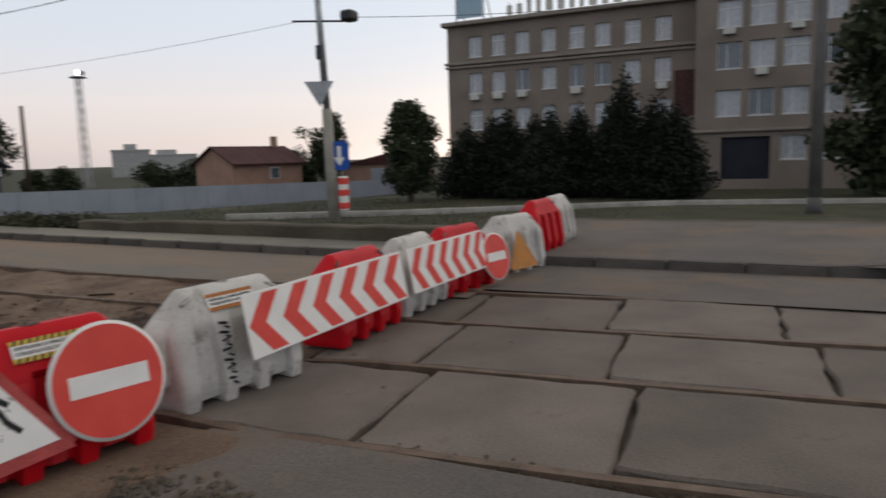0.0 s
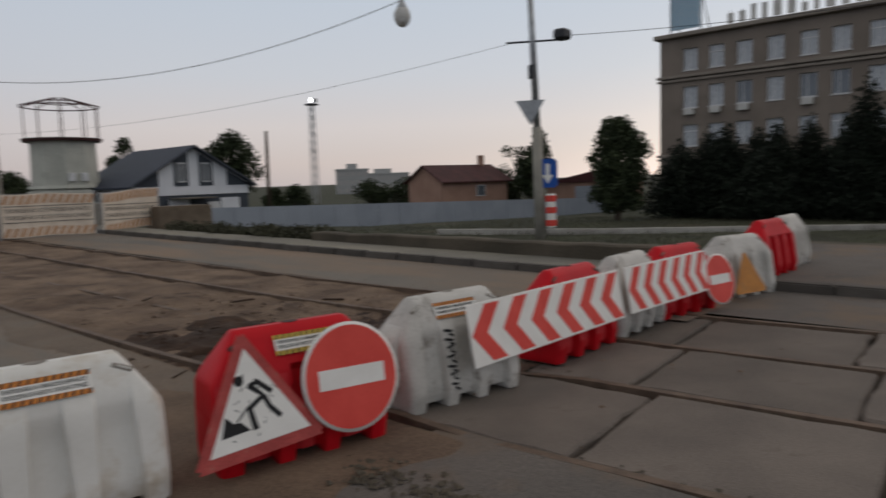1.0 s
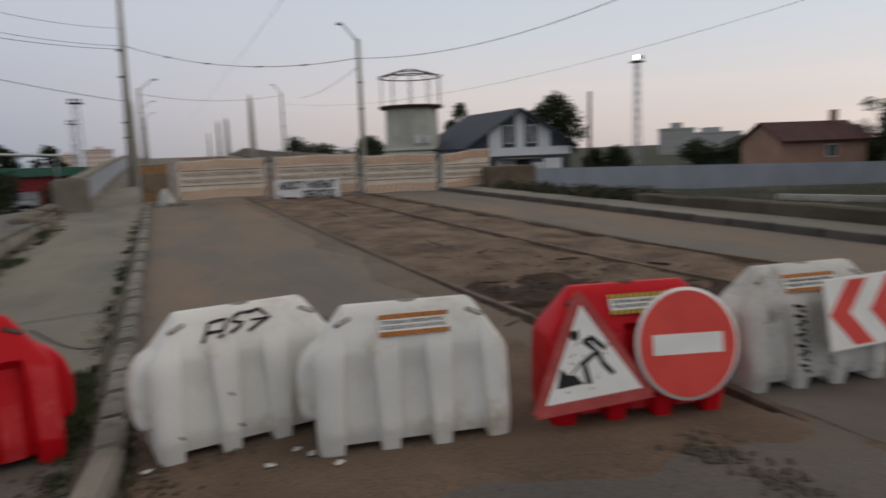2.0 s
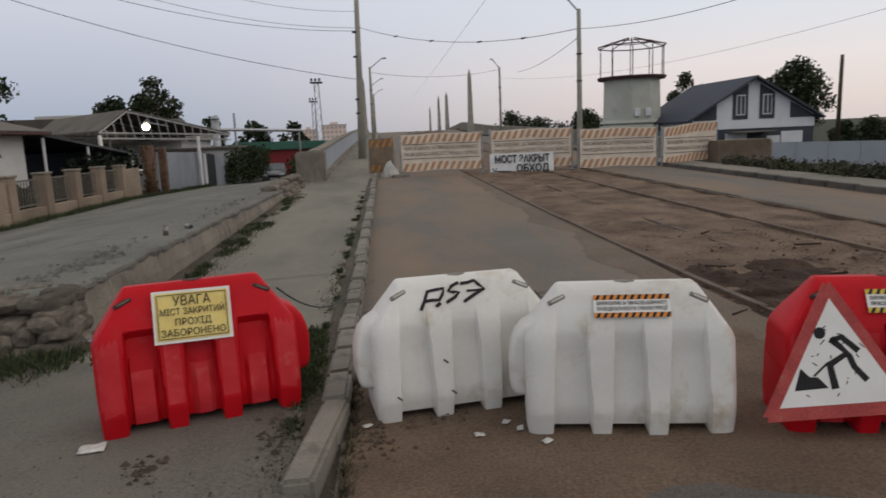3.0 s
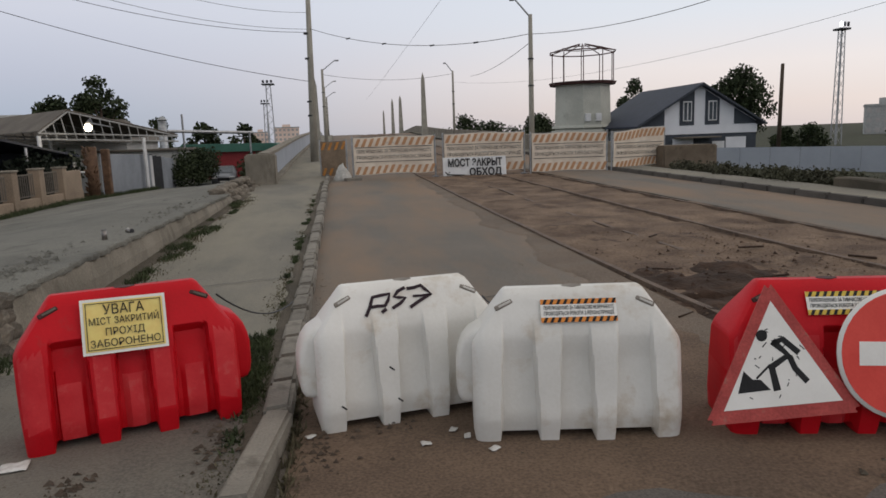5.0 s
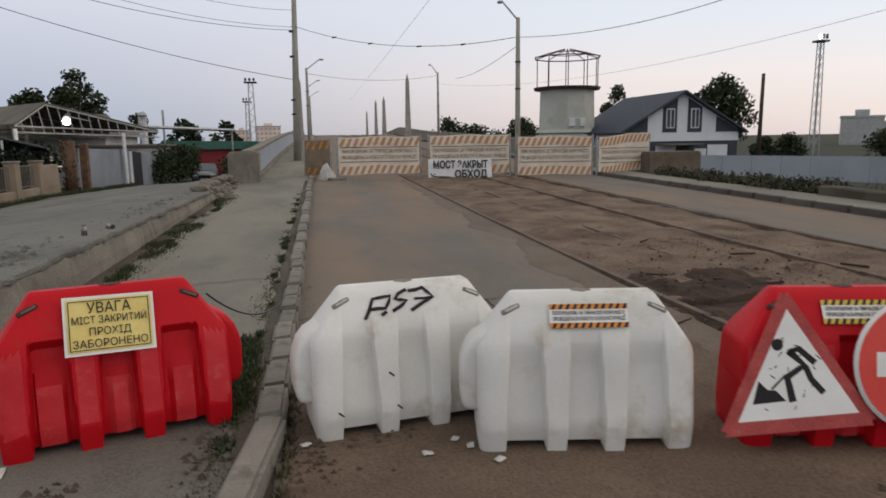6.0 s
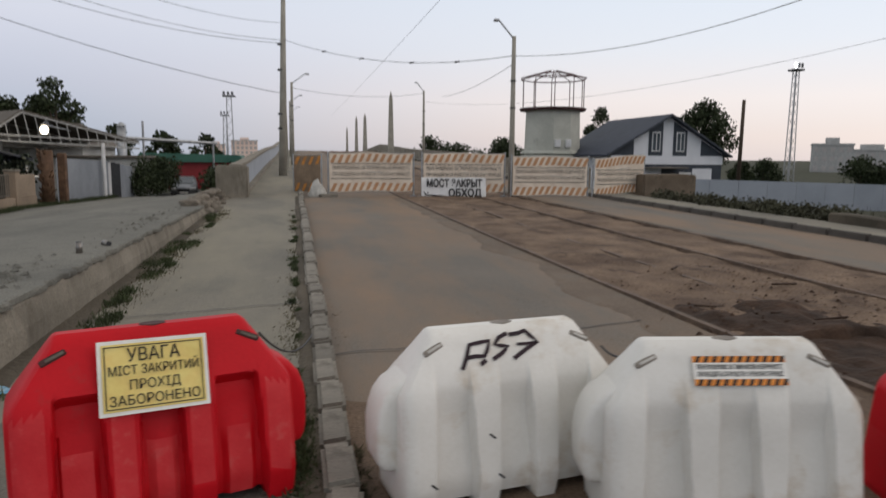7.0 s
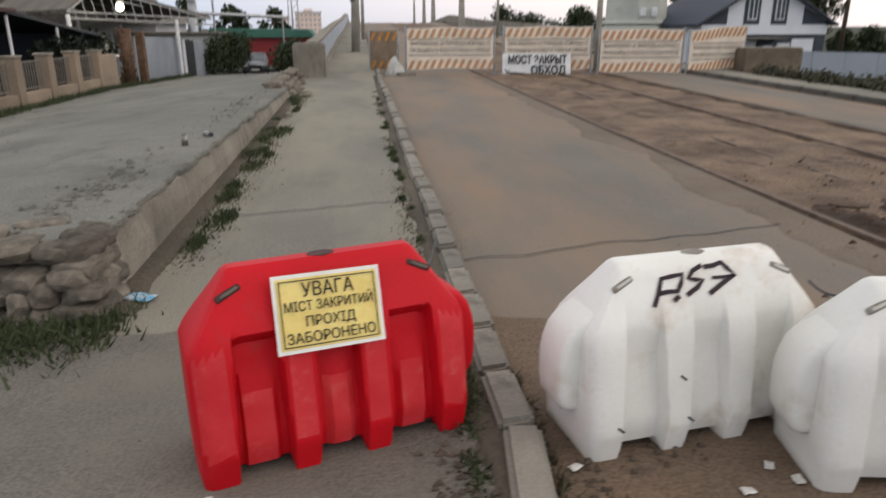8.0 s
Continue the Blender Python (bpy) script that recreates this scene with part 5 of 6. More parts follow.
for z in (9.4, 2.95):
    part("string_course", box(56.2, 56.49, 4.34, 25.1, z, z + 0.22, 0.03), M_TRIM, off_b)
    part("string_course", box(56.3, 56.49, 4.34, 25.1, z - 0.3, z - 0.1, 0.03), M_TRIM, off_b)
part("string_course", box(53.75, 53.99, -18, 4.4, 2.75, 2.95, 0.03), M_TRIM, off_b)
part("rust_panel", box(56.42, 56.49, 4.35, 6.0, 4.2, 7.6), M_RUSTDK, off_b, "rusty red patch on the wall")
for y, z in ((22.35, 6.6), (20.25, 6.6), (18.1, 6.6), (13.55, 6.6), (6.87, 6.55)):
    part("air_conditioner", box(56.1, 56.48, y - 0.4, y + 0.4, z - 0.25, z + 0.25, 0.03), M_WHWALL, off_b)
for y, z in ((-0.08, 6.85), (-2.2, 9.75), (2.05, 9.75)):
    part("air_conditioner", box(53.6, 53.98, y - 0.4, y + 0.4, z - 0.25, z + 0.25, 0.03), M_WHWALL, off_b)
bb = thing("roof_billboard", pose(57.5, 23.2, ROOF + 0.35), "blue and white billboard on a roof frame", "billboard")
part("panel", box(0, 0.1, -1.2, 1.2, 0.5, 4.5, 0.02), M_BLUEPK, bb)
for y in (-1.25, 1.3):
    part("post", rod((0.2, y, 0), (0.2, y, 4.6), 0.06, n=5), M_DARKST, bb)
    part("brace", rod((0.2, y, 3.5), (2.5, y, 0), 0.05, n=5), M_DARKST, bb)
letters = thing("roof_sign", pose(57.2, 5, ROOF + 0.35), "row of pale plain blocks on a roof frame", "roof sign")
y = 0.5
while y < 15:
    w = rnd.uniform(0.3, 0.7)
    part("block", box(0, 0.12, y, y + w, 0.3, 0.9 + 0.7 * rnd.random(), 0.03), M_WHWALL, letters)
    part("strut", rod((0.2, y + 0.3, 0), (0.2, y + 0.3, 1.3), 0.03, n=4), M_DARKST, letters)
    y += w + 0.4

# ---- white house, tower ----
hs = thing("gabled_house", pose(23.8, 43, -1.4) @ Matrix.Diagonal((0.965, 1, 1, 1)), "white and grey sided house with a navy gable roof", "house")
gab = [(-4.2, 0), (4.2, 0), (4.2, 3.4), (0, 5.75), (-4.2, 3.4)]
part("wall", prism(gab, 0, 8.5), M_SIDING, hs)
part("lower_band", box(-4.22, 4.22, -0.04, -0.005, 0, 2.6), M_GREYSID, hs, "dark grey lower cladding")
part("white_band", box(-4.25, 4.25, -0.09, -0.045, 2.62, 3.15), M_SIDING, hs)
for s in (-1, 1):
    part("grey_corner", prism([(s * 4.18, 3.2), (s * 2.55, 3.2), (s * 2.55, 4.25), (s * 4.18, 3.36)], -0.04, -0.005), M_GREYSID, hs)
    part("grey_strip", prism([(s * 0.4, 3.2), (s * 1.45, 3.2), (s * 1.45, 4.85), (s * 0.4, 5.45)], -0.04, -0.005), M_GREYSID, hs)
    wv = part("window", box(s * 0.92 - 0.32, s * 0.92 + 0.32, -0.1, -0.042, 3.45, 4.75, 0.02), M_WFRAME, hs)
    part("pane", box(s * 0.92 - 0.25, s * 0.92 + 0.25, -0.112, -0.102, 3.53, 4.67), M_GLASS, wv)
    part("mullion", box(s * 0.92 - 0.03, s * 0.92 + 0.03, -0.12, -0.1, 3.53, 4.67), M_WFRAME, wv)
    e = 4.75
    part("roof_slope", prism([(0, 5.75), (s * e, 3.1), (s * e, 3.22), (0, 5.92)], -0.45, 8.9), M_NAVY, hs, "navy metal roof")
    part("barge_board", prism([(0, 5.76), (s * e, 3.09), (s * e, 3.2), (0, 5.9)], -0.5, -0.455), M_GREYSID, hs)
for x in (-3.4, -1.2, 2.7):
    part("white_panel", box(x - 0.75, x + 0.75, -0.075, -0.045, 1.6, 2.35), M_SIDING, hs)
part("porch_roof", box(-1.9, 0.9, -1.3, -0.05, 2.35, 2.45, 0.02), M_SLATE, hs)
part("door", box(0.95, 1.85, -0.09, -0.045, 0, 2.1), M_WFRAME, hs)

tw = thing("signal_tower", pose(18.3, 50, -1.4), "round pale plaster tower with an open rusty frame on top", "tower")


def ring(r0, r1, z0, z1, n=10):
    bm = bmesh.new()
    bmesh.ops.create_cone(bm, cap_ends=True, segments=n, radius1=r0, radius2=r1, depth=z1 - z0, matrix=pose(0, 0, (z0 + z1) / 2, 0, 0, 18))
    return bm


part("shaft", ring(2.22, 2.05, 0, 6.4), M_TOWER, tw)
part("base_moulding", ring(2.45, 2.4, 2.8, 3.15), M_TOWER, tw)
part("base_moulding", ring(2.38, 2.3, 3.3, 3.5), M_TOWER, tw)
part("platform", ring(2.4, 2.48, 6.4, 6.6, 16), M_RUSTDK, tw, "dark rusty platform edge")
for k in range(10):
    a = math.tau * k / 10
    part("frame_post", rod((2.3 * math.cos(a), 2.3 * math.sin(a), 6.6), (2.3 * math.cos(a), 2.3 * math.sin(a), 8.7), 0.036, n=5), M_RUSTDK, tw)
    b = math.tau * (k + 1) / 10
    part("frame_ring", rod((2.45 * math.cos(a), 2.45 * math.sin(a), 8.75), (2.45 * math.cos(b), 2.45 * math.sin(b), 8.75), 0.045, n=5), M_RUSTDK, tw)
    part("rafter", rod((2.45 * math.cos(a), 2.45 * math.sin(a), 8.75), (0.3 * math.cos(a), 0.3 * math.sin(a), 9.35), 0.036, n=5), M_RUSTDK, tw)
    part("rafter_ring", rod((1.5 * math.cos(a), 1.5 * math.sin(a), 9.05), (1.5 * math.cos(b), 1.5 * math.sin(b), 9.05), 0.03, n=4), M_RUSTDK, tw)
for x in (-0.35, 0.45):
    part("window", box(x - 0.2, x + 0.2, -2.22, -1.9, 3.75, 4.3, 0.02), M_WFRAME, tw)


# ---- plants ----
def leaves(name, parent, clumps, count, size, material, seed, flat=0.6):
    """Many small leaf blades scattered through ellipsoid clumps (x, y, z, rx, ry, rz)."""
    r = np.random.RandomState(seed)
    vol = np.array([c[3] * c[4] * c[5] for c in clumps])
    pick = r.choice(len(clumps), count, p=vol / vol.sum())
    c = np.array(clumps)[pick]
    d = r.normal(size=(count, 3))
    d /= np.linalg.norm(d, axis=1)[:, None]
    p = c[:, :3] + d * c[:, 3:] * (r.uniform(0.25, 1.4, (count, 1)) ** 0.8)
    u = r.normal(size=(count, 3))
    u /= np.linalg.norm(u, axis=1)[:, None]
    w = np.cross(u, r.normal(size=(count, 3)))
    w /= np.linalg.norm(w, axis=1)[:, None]
    s = size * r.uniform(0.6, 1.4, (count, 1))
    verts = np.concatenate([p - u * s, p + w * s * flat, p + u * s, p - w * s * flat], axis=1).reshape(-1, 3)
    me = bpy.data.meshes.new(name)
    me.from_pydata(verts.tolist(), [], np.arange(count * 4).reshape(-1, 4).tolist())
    me.materials.append(material)
    ob = new(name, me)
    if parent:
        ob.parent = parent
    return ob


def tree(x, y, z, h, clumps, count, size, label, seed, trunk=0.18, material=None, cat="tree"):
    th = thing("tree", pose(x, y, z), label, cat)
    bm = rod((0, 0, -0.2), (0.1, 0, h * 0.75), trunk, trunk * 0.35, 7)
    for cx, cy, cz, *_ in clumps[:6]:
        rod((0.05, 0, min(h * 0.5, cz * 0.6)), (cx, cy, cz), trunk * 0.4, trunk * 0.12, 5, bm)
    part("trunk", bm, M_BARK, th)
    leaves("crown", th, clumps, count, size, material or M_LEAF, seed)
    return th


def crown(seed, h0, h1, w, n, squash=0.8):
    r = random.Random(seed)
    out = []
    for k in range(n):
        t = r.random()
        z = h0 + (h1 - h0) * t
        e = w * math.sqrt(max(0.05, 1 - (2 * t - 0.85) ** 2)) * r.uniform(0.3, 0.85)
        a = r.uniform(0, math.tau)
        s = w * r.uniform(0.22, 0.42)
        out.append((e * math.cos(a), e * math.sin(a), z, s, s, s * squash))
    return out


def conifer(x, y, z, h, w, seed, label):
    r = random.Random(seed)
    cl = [(w * (1 - t) * 0.24 * math.cos(a), w * (1 - t) * 0.24 * math.sin(a), 0.35 + h * t * 0.87, w * (0.44 - 0.38 * t * t), w * (0.44 - 0.38 * t * t), h * 0.13) for t, a in ((i / 13, i * 2.4) for i in range(13))]
    return tree(x, y, z, h, cl, 13000, 0.085, label, seed, 0.15, M_CONIF, "conifer")


for i, (x, y, h, w) in enumerate(((36, 14.6, 4.0, 3.2), (37, 13.4, 4.7, 2.8), (36, 12.2, 4.8, 2.6), (37, 11.0, 4.5, 2.8), (36, 9.8, 4.7, 2.6), (37, 8.6, 4.9, 2.6), (36, 6.05, 6.5, 2.9), (37, 6.9, 4.9, 2.8), (36, 4.5, 5.1, 3.3), (35.5, 3.6, 4.5, 3.0), (35, 10.2, 3.2, 3.2))):
    conifer(x, y, right_z(x, y), h, w, 20 + i, "dense dark conifer in a row before the building")
VR = random.Random(41)
ragged = [(w * math.cos(a), w * math.sin(a), 0.7 + 4.0 * t, q, q, q * 0.85) for t, a, w, q in ((k / 45, 2.4 * k, 1.6 * math.sin(math.pi * (0.2 + 0.72 * k / 45)) * VR.uniform(0.25, 0.95), VR.uniform(0.32, 0.55)) for k in range(46))]
tree(32.0, 16.2, -0.6, 4.7, ragged, 15000, 0.09, "dark green tree with a ragged crown in the verge", 3)
tree(40, -6.9, -0.9, 11, crown(5, 1.0, 11, 4.0, 38), 11000, 0.24, "large dark tree beside the building", 5, 0.35)
tree(33.0, 53.2, -1.4, 7.6, crown(6, 2.6, 7.1, 2.5, 26), 6500, 0.15, "broad tree behind the white house", 6)
tree(26.9, 60.5, -1.4, 7.4, crown(7, 2.0, 7.3, 1.9, 22), 5200, 0.14, "slim tree beside the white house", 7)
tree(28.9, 61.4, -1.4, 6.6, crown(8, 2.0, 6.4, 0.9, 12), 2400, 0.14, "slim tree beside the white house", 8)
tree(-15.2, 48.8, -0.9, 7.2, crown(9, 2.6, 7.3, 1.9, 20), 3800, 0.14, "tall dark airy tree behind the canopy", 9, 0.22)
tree(-17.9, 48.8, -0.9, 5.4, crown(15, 2.6, 5.5, 1.6, 14), 2600, 0.14, "dark airy tree behind the long roof", 15, 0.2)
tree(-12.8, 54, -0.9, 5.2, crown(11, 1.6, 4.2, 1.2, 10), 900, 0.14, "sparse tree behind the canopy", 11)
tree(-21.6, 39, -0.6, 7.6, crown(12, 2.6, 7.0, 2.6, 22), 6000, 0.14, "dark tree above the roofs", 12)
tree(-11.0, 61, -0.9, 4.4, crown(13, 1.4, 3.9, 1.6, 12), 1500, 0.18, "small dark tree near the red shed", 13)
tree(-7.9, 62, -0.9, 4.2, crown(14, 1.2, 3.8, 1.8, 12), 1500, 0.18, "small dark tree by the bridge", 14)
for i in range(16):
    x, y = 14 + i * 1.9, 88 - (i % 3) * 4
    tree(x, y, -1.4, 4, crown(30 + i, -0.6, 2.9 + 0.6 * ((i * 7) % 4), 3.0, 24), 4200, 0.17, "far leafy tree behind the tracks", 30 + i)
for i, (x, y, h, w) in enumerate(((53, 76, 2.2, 1.6), (59, 80, 2.4, 2.2), (57, 62, 2.8, 2.8), (60, 58, 3.0, 3.0), (72, 60, 3.4, 3.0), (66, 46.5, 7.4, 2.6), (66, 43.2, 8.0, 2.2), (84, 62, 4.2, 3.4))):
    tree(x, y, -1.4, h, crown(50 + i, -0.4, h, w, 22), 3400, 0.16, "leafy tree beyond the grey fence", 50 + i)

hedge = thing("hedge", pose(0, 0, 0), "low dusty hedge along the far pavement", "hedge", kind="stuff")
leaves("foliage", hedge, [(11.75 + 0.25 * math.sin(k), 14.3 + 0.42 * k, 0.22, 0.4, 0.4, 0.27) for k in range(21)], 7500, 0.05, M_HEDGE, 61)


WR = random.Random(17)


def tufts(name, spots, count, h, material, label, seed):
    """Upright grass blades round each spot (x, y, z, spread)."""
    r = np.random.RandomState(seed)
    s = np.array(spots)[r.randint(0, len(spots), count)]
    p = s[:, :3] + np.concatenate([r.normal(size=(count, 1)) * s[:, 3:4] * 0.6, r.normal(size=(count, 1)) * s[:, 3:4] * 1.7, np.zeros((count, 1))], axis=1)
    lean = r.normal(size=(count, 3)) * 0.5
    lean[:, 2] = 1
    tip = p + lean * h * r.uniform(0.4, 1.3, (count, 1))
    side = r.normal(size=(count, 3)) * 0.006
    side[:, 2] = 0
    v = np.concatenate([p - side, p + side, tip], axis=1).reshape(-1, 3)
    me = bpy.data.meshes.new(name)
    me.from_pydata(v.tolist(), [], np.arange(count * 3).reshape(-1, 3).tolist())
    me.materials.append(material)
    return tagged(new(name, me), label, "weeds", kind="stuff")


tufts("weeds", [(-2.46 + 0.3 * WR.random() ** 2, yy, 0.06 + road_z(yy), 0.04 + 0.14 * WR.random() ** 2) for yy in (6.6 + 11 * WR.random() for k in range(24))], 7000, 0.055, M_WEED, "green weeds along the foot of the wall", 71)
tufts("weeds", [(-2.5 - 0.25 * k, 5.08 - 0.02 * k, 0.06, 0.13) for k in range(13)], 7500, 0.09, M_WEED, "green weeds below the rubble wall", 72)
tufts("weeds", [(-0.5 - WR.random() * 0.09, yy, 0.06 + road_z(yy), 0.02 + 0.07 * WR.random() ** 2) for yy in (3.4 + 14 * WR.random() ** 1.3 for k in range(26))], 4200, 0.036, M_WEED, "weeds growing along the kerb's back edge", 73)
tufts("weeds", [(-8.9 + 0.15 * math.sin(k), 11 + 0.45 * k, left_z(-9, 11 + 0.45 * k), 0.2) for k in range(56)], 14000, 0.14, M_WEED, "grass strip along the brick fence", 74)
tufts("weeds", [(12.2 + (k * 7) % 23, 5 + (k * 5) % 16, right_z(12.2 + (k * 7) % 23, 9), 0.9) for k in range(120)], 15000, 0.12, M_HEDGE, "dry grass on the verge", 75)
tufts("weeds", [(-0.25, 2.9 + 0.2 * k, 0.0, 0.03) for k in range(8)], 700, 0.05, M_DRYW, "dry weeds at the kerb's foot", 76)

tufts("weeds", [(-0.52 - WR.random() * 0.1, yy, 0.06 + road_z(yy), 0.05 + 0.08 * WR.random()) for yy in (3.0 + 16 * WR.random() for k in range(24))], 2400, 0.016, M_DRYW, "dry flattened grass along the kerb", 77)
tufts("weeds", [(-2.44 + 0.22 * WR.random(), yy, 0.06 + road_z(yy), 0.08 + 0.12 * WR.random()) for yy in (5.6 + 14 * WR.random() for k in range(26))], 3400, 0.024, M_DRYW, "dry flattened grass at the foot of the wall", 78)

tufts("weeds", [(-0.5 - 0.16 * WR.random(), 3.95 + 1.5 * WR.random(), 0.06, 0.06) for k in range(14)], 5200, 0.045, M_WEED, "dark green weeds between the kerb and the red barrier", 79)
dust = sheet(steps(2.2, 3.12, 20), steps(4.2, 24, 160), lambda x, y: road_z(y) + 0.012 - 0.25 * max(0, 2.72 + 0.28 * nz(0, y, 0.55) + 0.12 * nz(1, y, 1.9) + 0.05 * nz(x, y, 6) - x))
tagged(part("rail_dirt", dust, M_DUST2, smooth=True), "brown dirt spilled from the tram bed onto the lane", "dirt", kind="structure")
for x0, x1, y0, y1, dz, label in ((-0.26, 3.3, 2.1, 5.6, 0.008, "brown dirt spread over the road round the barriers"),):
    g = sheet(steps(x0, x1, 40), steps(y0, y1, 50), lambda x, y: 0.012 + 0.008 * nz(x, y, 2.5) - 0.05 * max(0, abs((y - 3.75 + 0.35 * nz(x, 0, 1.1)) / 1.6) ** 3 - 0.35))
    tagged(part("road_dirt", g, M_DUST, smooth=True), label, "dirt", kind="structure")
soil = sheet(steps(-0.68, -0.42, 8), steps(2.9, 24, 170), lambda x, y: road_z(y) + 0.082 + 0.006 * nz(x, y, 9) - 0.5 * max(0, 3.3 - y) - 0.6 * max(0, -0.5 + 0.06 * nz(0, y, 2.2) + 0.035 * nz(1, y, 7) - x))
tagged(part("kerb_soil", soil, M_SOIL, smooth=True), "dark soil gathered behind the kerb", "soil", kind="structure")
foot = sheet(steps(-2.6, -2.2, 12), steps(5.3, 20, 130), lambda x, y: road_z(y) + 0.085 + 0.006 * nz(x, y, 9) - 0.5 * max(0, x + 2.43 - 0.09 * nz(0, y, 1.4) - 0.04 * nz(1, y, 6)))
tagged(part("wall_soil", foot, M_SOIL, smooth=True), "dark soil along the foot of the wall", "soil", kind="structure")



# ---- side street: brick fence ----
bf = thing("brick_fence", pose(0, 0, 0), "low beige brick fence with metal bar panels", "fence", kind="structure")
FX = -9.35


def bar_panel(parent, y0, y1, z0, z1):
    gr = part("bar_panel", box(FX - 0.02, FX + 0.02, y0, y1, z0, z0 + 0.04), M_SLATE, parent)
    part("top_bar", box(FX - 0.02, FX + 0.02, y0, y1, z1 - 0.04, z1), M_SLATE, gr)
    k = int((y1 - y0) / 0.13)
    for i in range(k + 1):
        y = y0 + (y1 - y0) * i / k
        part("bar", box(FX - 0.012, FX + 0.012, y - 0.012, y + 0.012, z0 + 0.04, z1 - 0.04), M_SLATE, gr)


y = 8.45
while y < 26.0:
    z = left_z(FX, y)
    part("brick_post", box(FX - 0.17, FX + 0.17, y - 0.18, y + 0.18, z - 0.1, z + 1.22, 0.015), M_BRICK, bf)
    part("post_cap", box(FX - 0.2, FX + 0.2, y - 0.21, y + 0.21, z + 1.22, z + 1.28, 0.015), M_CONC, bf)
    part("plinth", box(FX - 0.13, FX + 0.13, y + 0.18, y + 1.69, z - 0.1, z + 0.36, 0.015), M_BRICK, bf)
    if int(y) % 5:
        bar_panel(bf, y + 0.3, y + 1.57, z + 0.42, z + 1.12)
    else:
        part("brick_panel", box(FX - 0.1, FX + 0.1, y + 0.18, y + 1.69, z + 0.36, z + 1.1, 0.01), M_BRICK, bf)
    y += 1.87

palm = thing("carved_column", pose(-9.25, 28.2, -0.3), "rough brown carved wooden column at the gate", "column")
bm = rod((0, 0, 0), (0.03, 0, 2.0), 0.22, 0.2, 12)
part("core", bm, M_WOOD, palm, smooth=True)
r5 = random.Random(8)
for k in range(46):
    a, z = r5.uniform(2.2, 6.0), r5.uniform(0.1, 1.95)
    part("bark_flake", rod((0.2 * math.cos(a), 0.2 * math.sin(a), z), (0.31 * math.cos(a), 0.31 * math.sin(a), z + 0.12), 0.05, 0.02, 4), M_WOOD, palm)
post2 = thing("carved_column", pose(-9.0, 29.1, -0.3), "plain dark brown column at the gate", "column")
part("core", box(-0.14, 0.14, -0.14, 0.14, 0, 1.9, 0.03), M_WOOD, post2)

mf = thing("sheet_fence", pose(0, 0, 0), "grey corrugated sheet fence with one white panel", "fence", kind="structure")
y = 29.6
k = 0
while y < 41.5:
    w = 0.5 if k == 8 else 0.92
    z = left_z(FX, y)
    bm = bmesh.new()
    nseg = 14 if w > 0.6 else 8
    prof = [(y + w * 0.98 * i / nseg, FX + (0.025 if i % 2 else -0.025)) for i in range(nseg + 1)]
    lo = [bm.verts.new((b, a, z - 0.05)) for a, b in prof]
    hi = [bm.verts.new((b, a, z + 1.72)) for a, b in prof]
    for i in range(nseg):
        bm.faces.new((lo[i], lo[i + 1], hi[i + 1], hi[i]))
    part("sheet_panel", bm, M_WFRAME if k == 8 else (M_DARKST if k in (9, 10) else M_SHEETM), mf, "white panel" if k == 8 else "")
    y += w
    k += 1
part("top_rail", box(FX - 0.09, FX - 0.03, 29.6, 41.5, 0.9, 0.96), M_SHEETM, mf)
vine = thing("vine", pose(0, 0, 0), "dense green vine hanging over the fence end", "vine", kind="stuff")
leaves("foliage", vine, [(-9.0 + 0.35 * math.sin(k * 1.3), 41.6 + 0.33 * k, -0.1 + 0.45 * (k % 3), 0.55, 0.5, 0.6) for k in range(16)] + [(-8.6 + 0.3 * math.sin(k), 44 + 0.5 * k, 0.0 + 0.4 * (k % 3), 0.6, 0.6, 0.6) for k in range(10)], 9500, 0.09, M_LEAF, 81)
bush = thing("shrub", pose(0, 0, 0), "green shrubs at the end of the side street", "shrub", kind="stuff")
leaves("foliage", bush, [(-5.3 + 0.4 * math.sin(k * 2.1), 46 + 0.8 * k, -0.1 + 0.2 * (k % 2), 0.8, 0.8, 0.75) for k in range(8)], 4200, 0.1, M_LEAF, 82)

# ---- canopy with truss ----
cn = thing("steel_canopy", pose(0, 0, 0), "pale steel canopy with an open truss front", "canopy")
A, B, AP = Vector((-12.5, 32.0, 2.35)), Vector((-7.8, 36.6, 2.1)), Vector((-11.6, 33.0, 3.27))


def chord(p, q, r=0.05):
    part("truss_bar", rod(p, q, r * 0.75, n=5), M_TRUSS, cn)


back = Vector((-6.5, 7.5, 0.0))
for off in (Vector((0, 0, 0)), back * 0.5, back):
    for p, q in ((A, AP), (AP, B), (A, B), (A + Vector((0, 0, -0.25)), B + Vector((0, 0, -0.25)))):
        chord(p + off, q + off)
    for t in steps(0.05, 0.95, 14):
        lo = A.lerp(B, t) + Vector((0, 0, -0.25))
        s = (A - AP).length / ((A - AP).length + (AP - B).length)
        hi = A.lerp(AP, t / s) if t < s else AP.lerp(B, (t - s) / (1 - s))
        chord(lo + off, hi + off, 0.03)
for p, q in ((A, AP), (AP, B)):
    bm = bmesh.new()
    up = Vector((0, 0, 0.07))
    n_ = [bm.verts.new(v + up) for v in (p, q, q + back, p + back)]
    m_ = [bm.verts.new(v + up * 1.6) for v in (p, q, q + back, p + back)]
    bm.faces.new(n_)
    bm.faces.new(m_[::-1])
    for i in range(4):
        bm.faces.new((n_[i], n_[(i + 1) % 4], m_[(i + 1) % 4], m_[i]))
    bmesh.ops.recalc_face_normals(bm, faces=bm.faces)
    part("roof_sheet", bm, M_SLATE, cn, "weathered grey roof sheet")
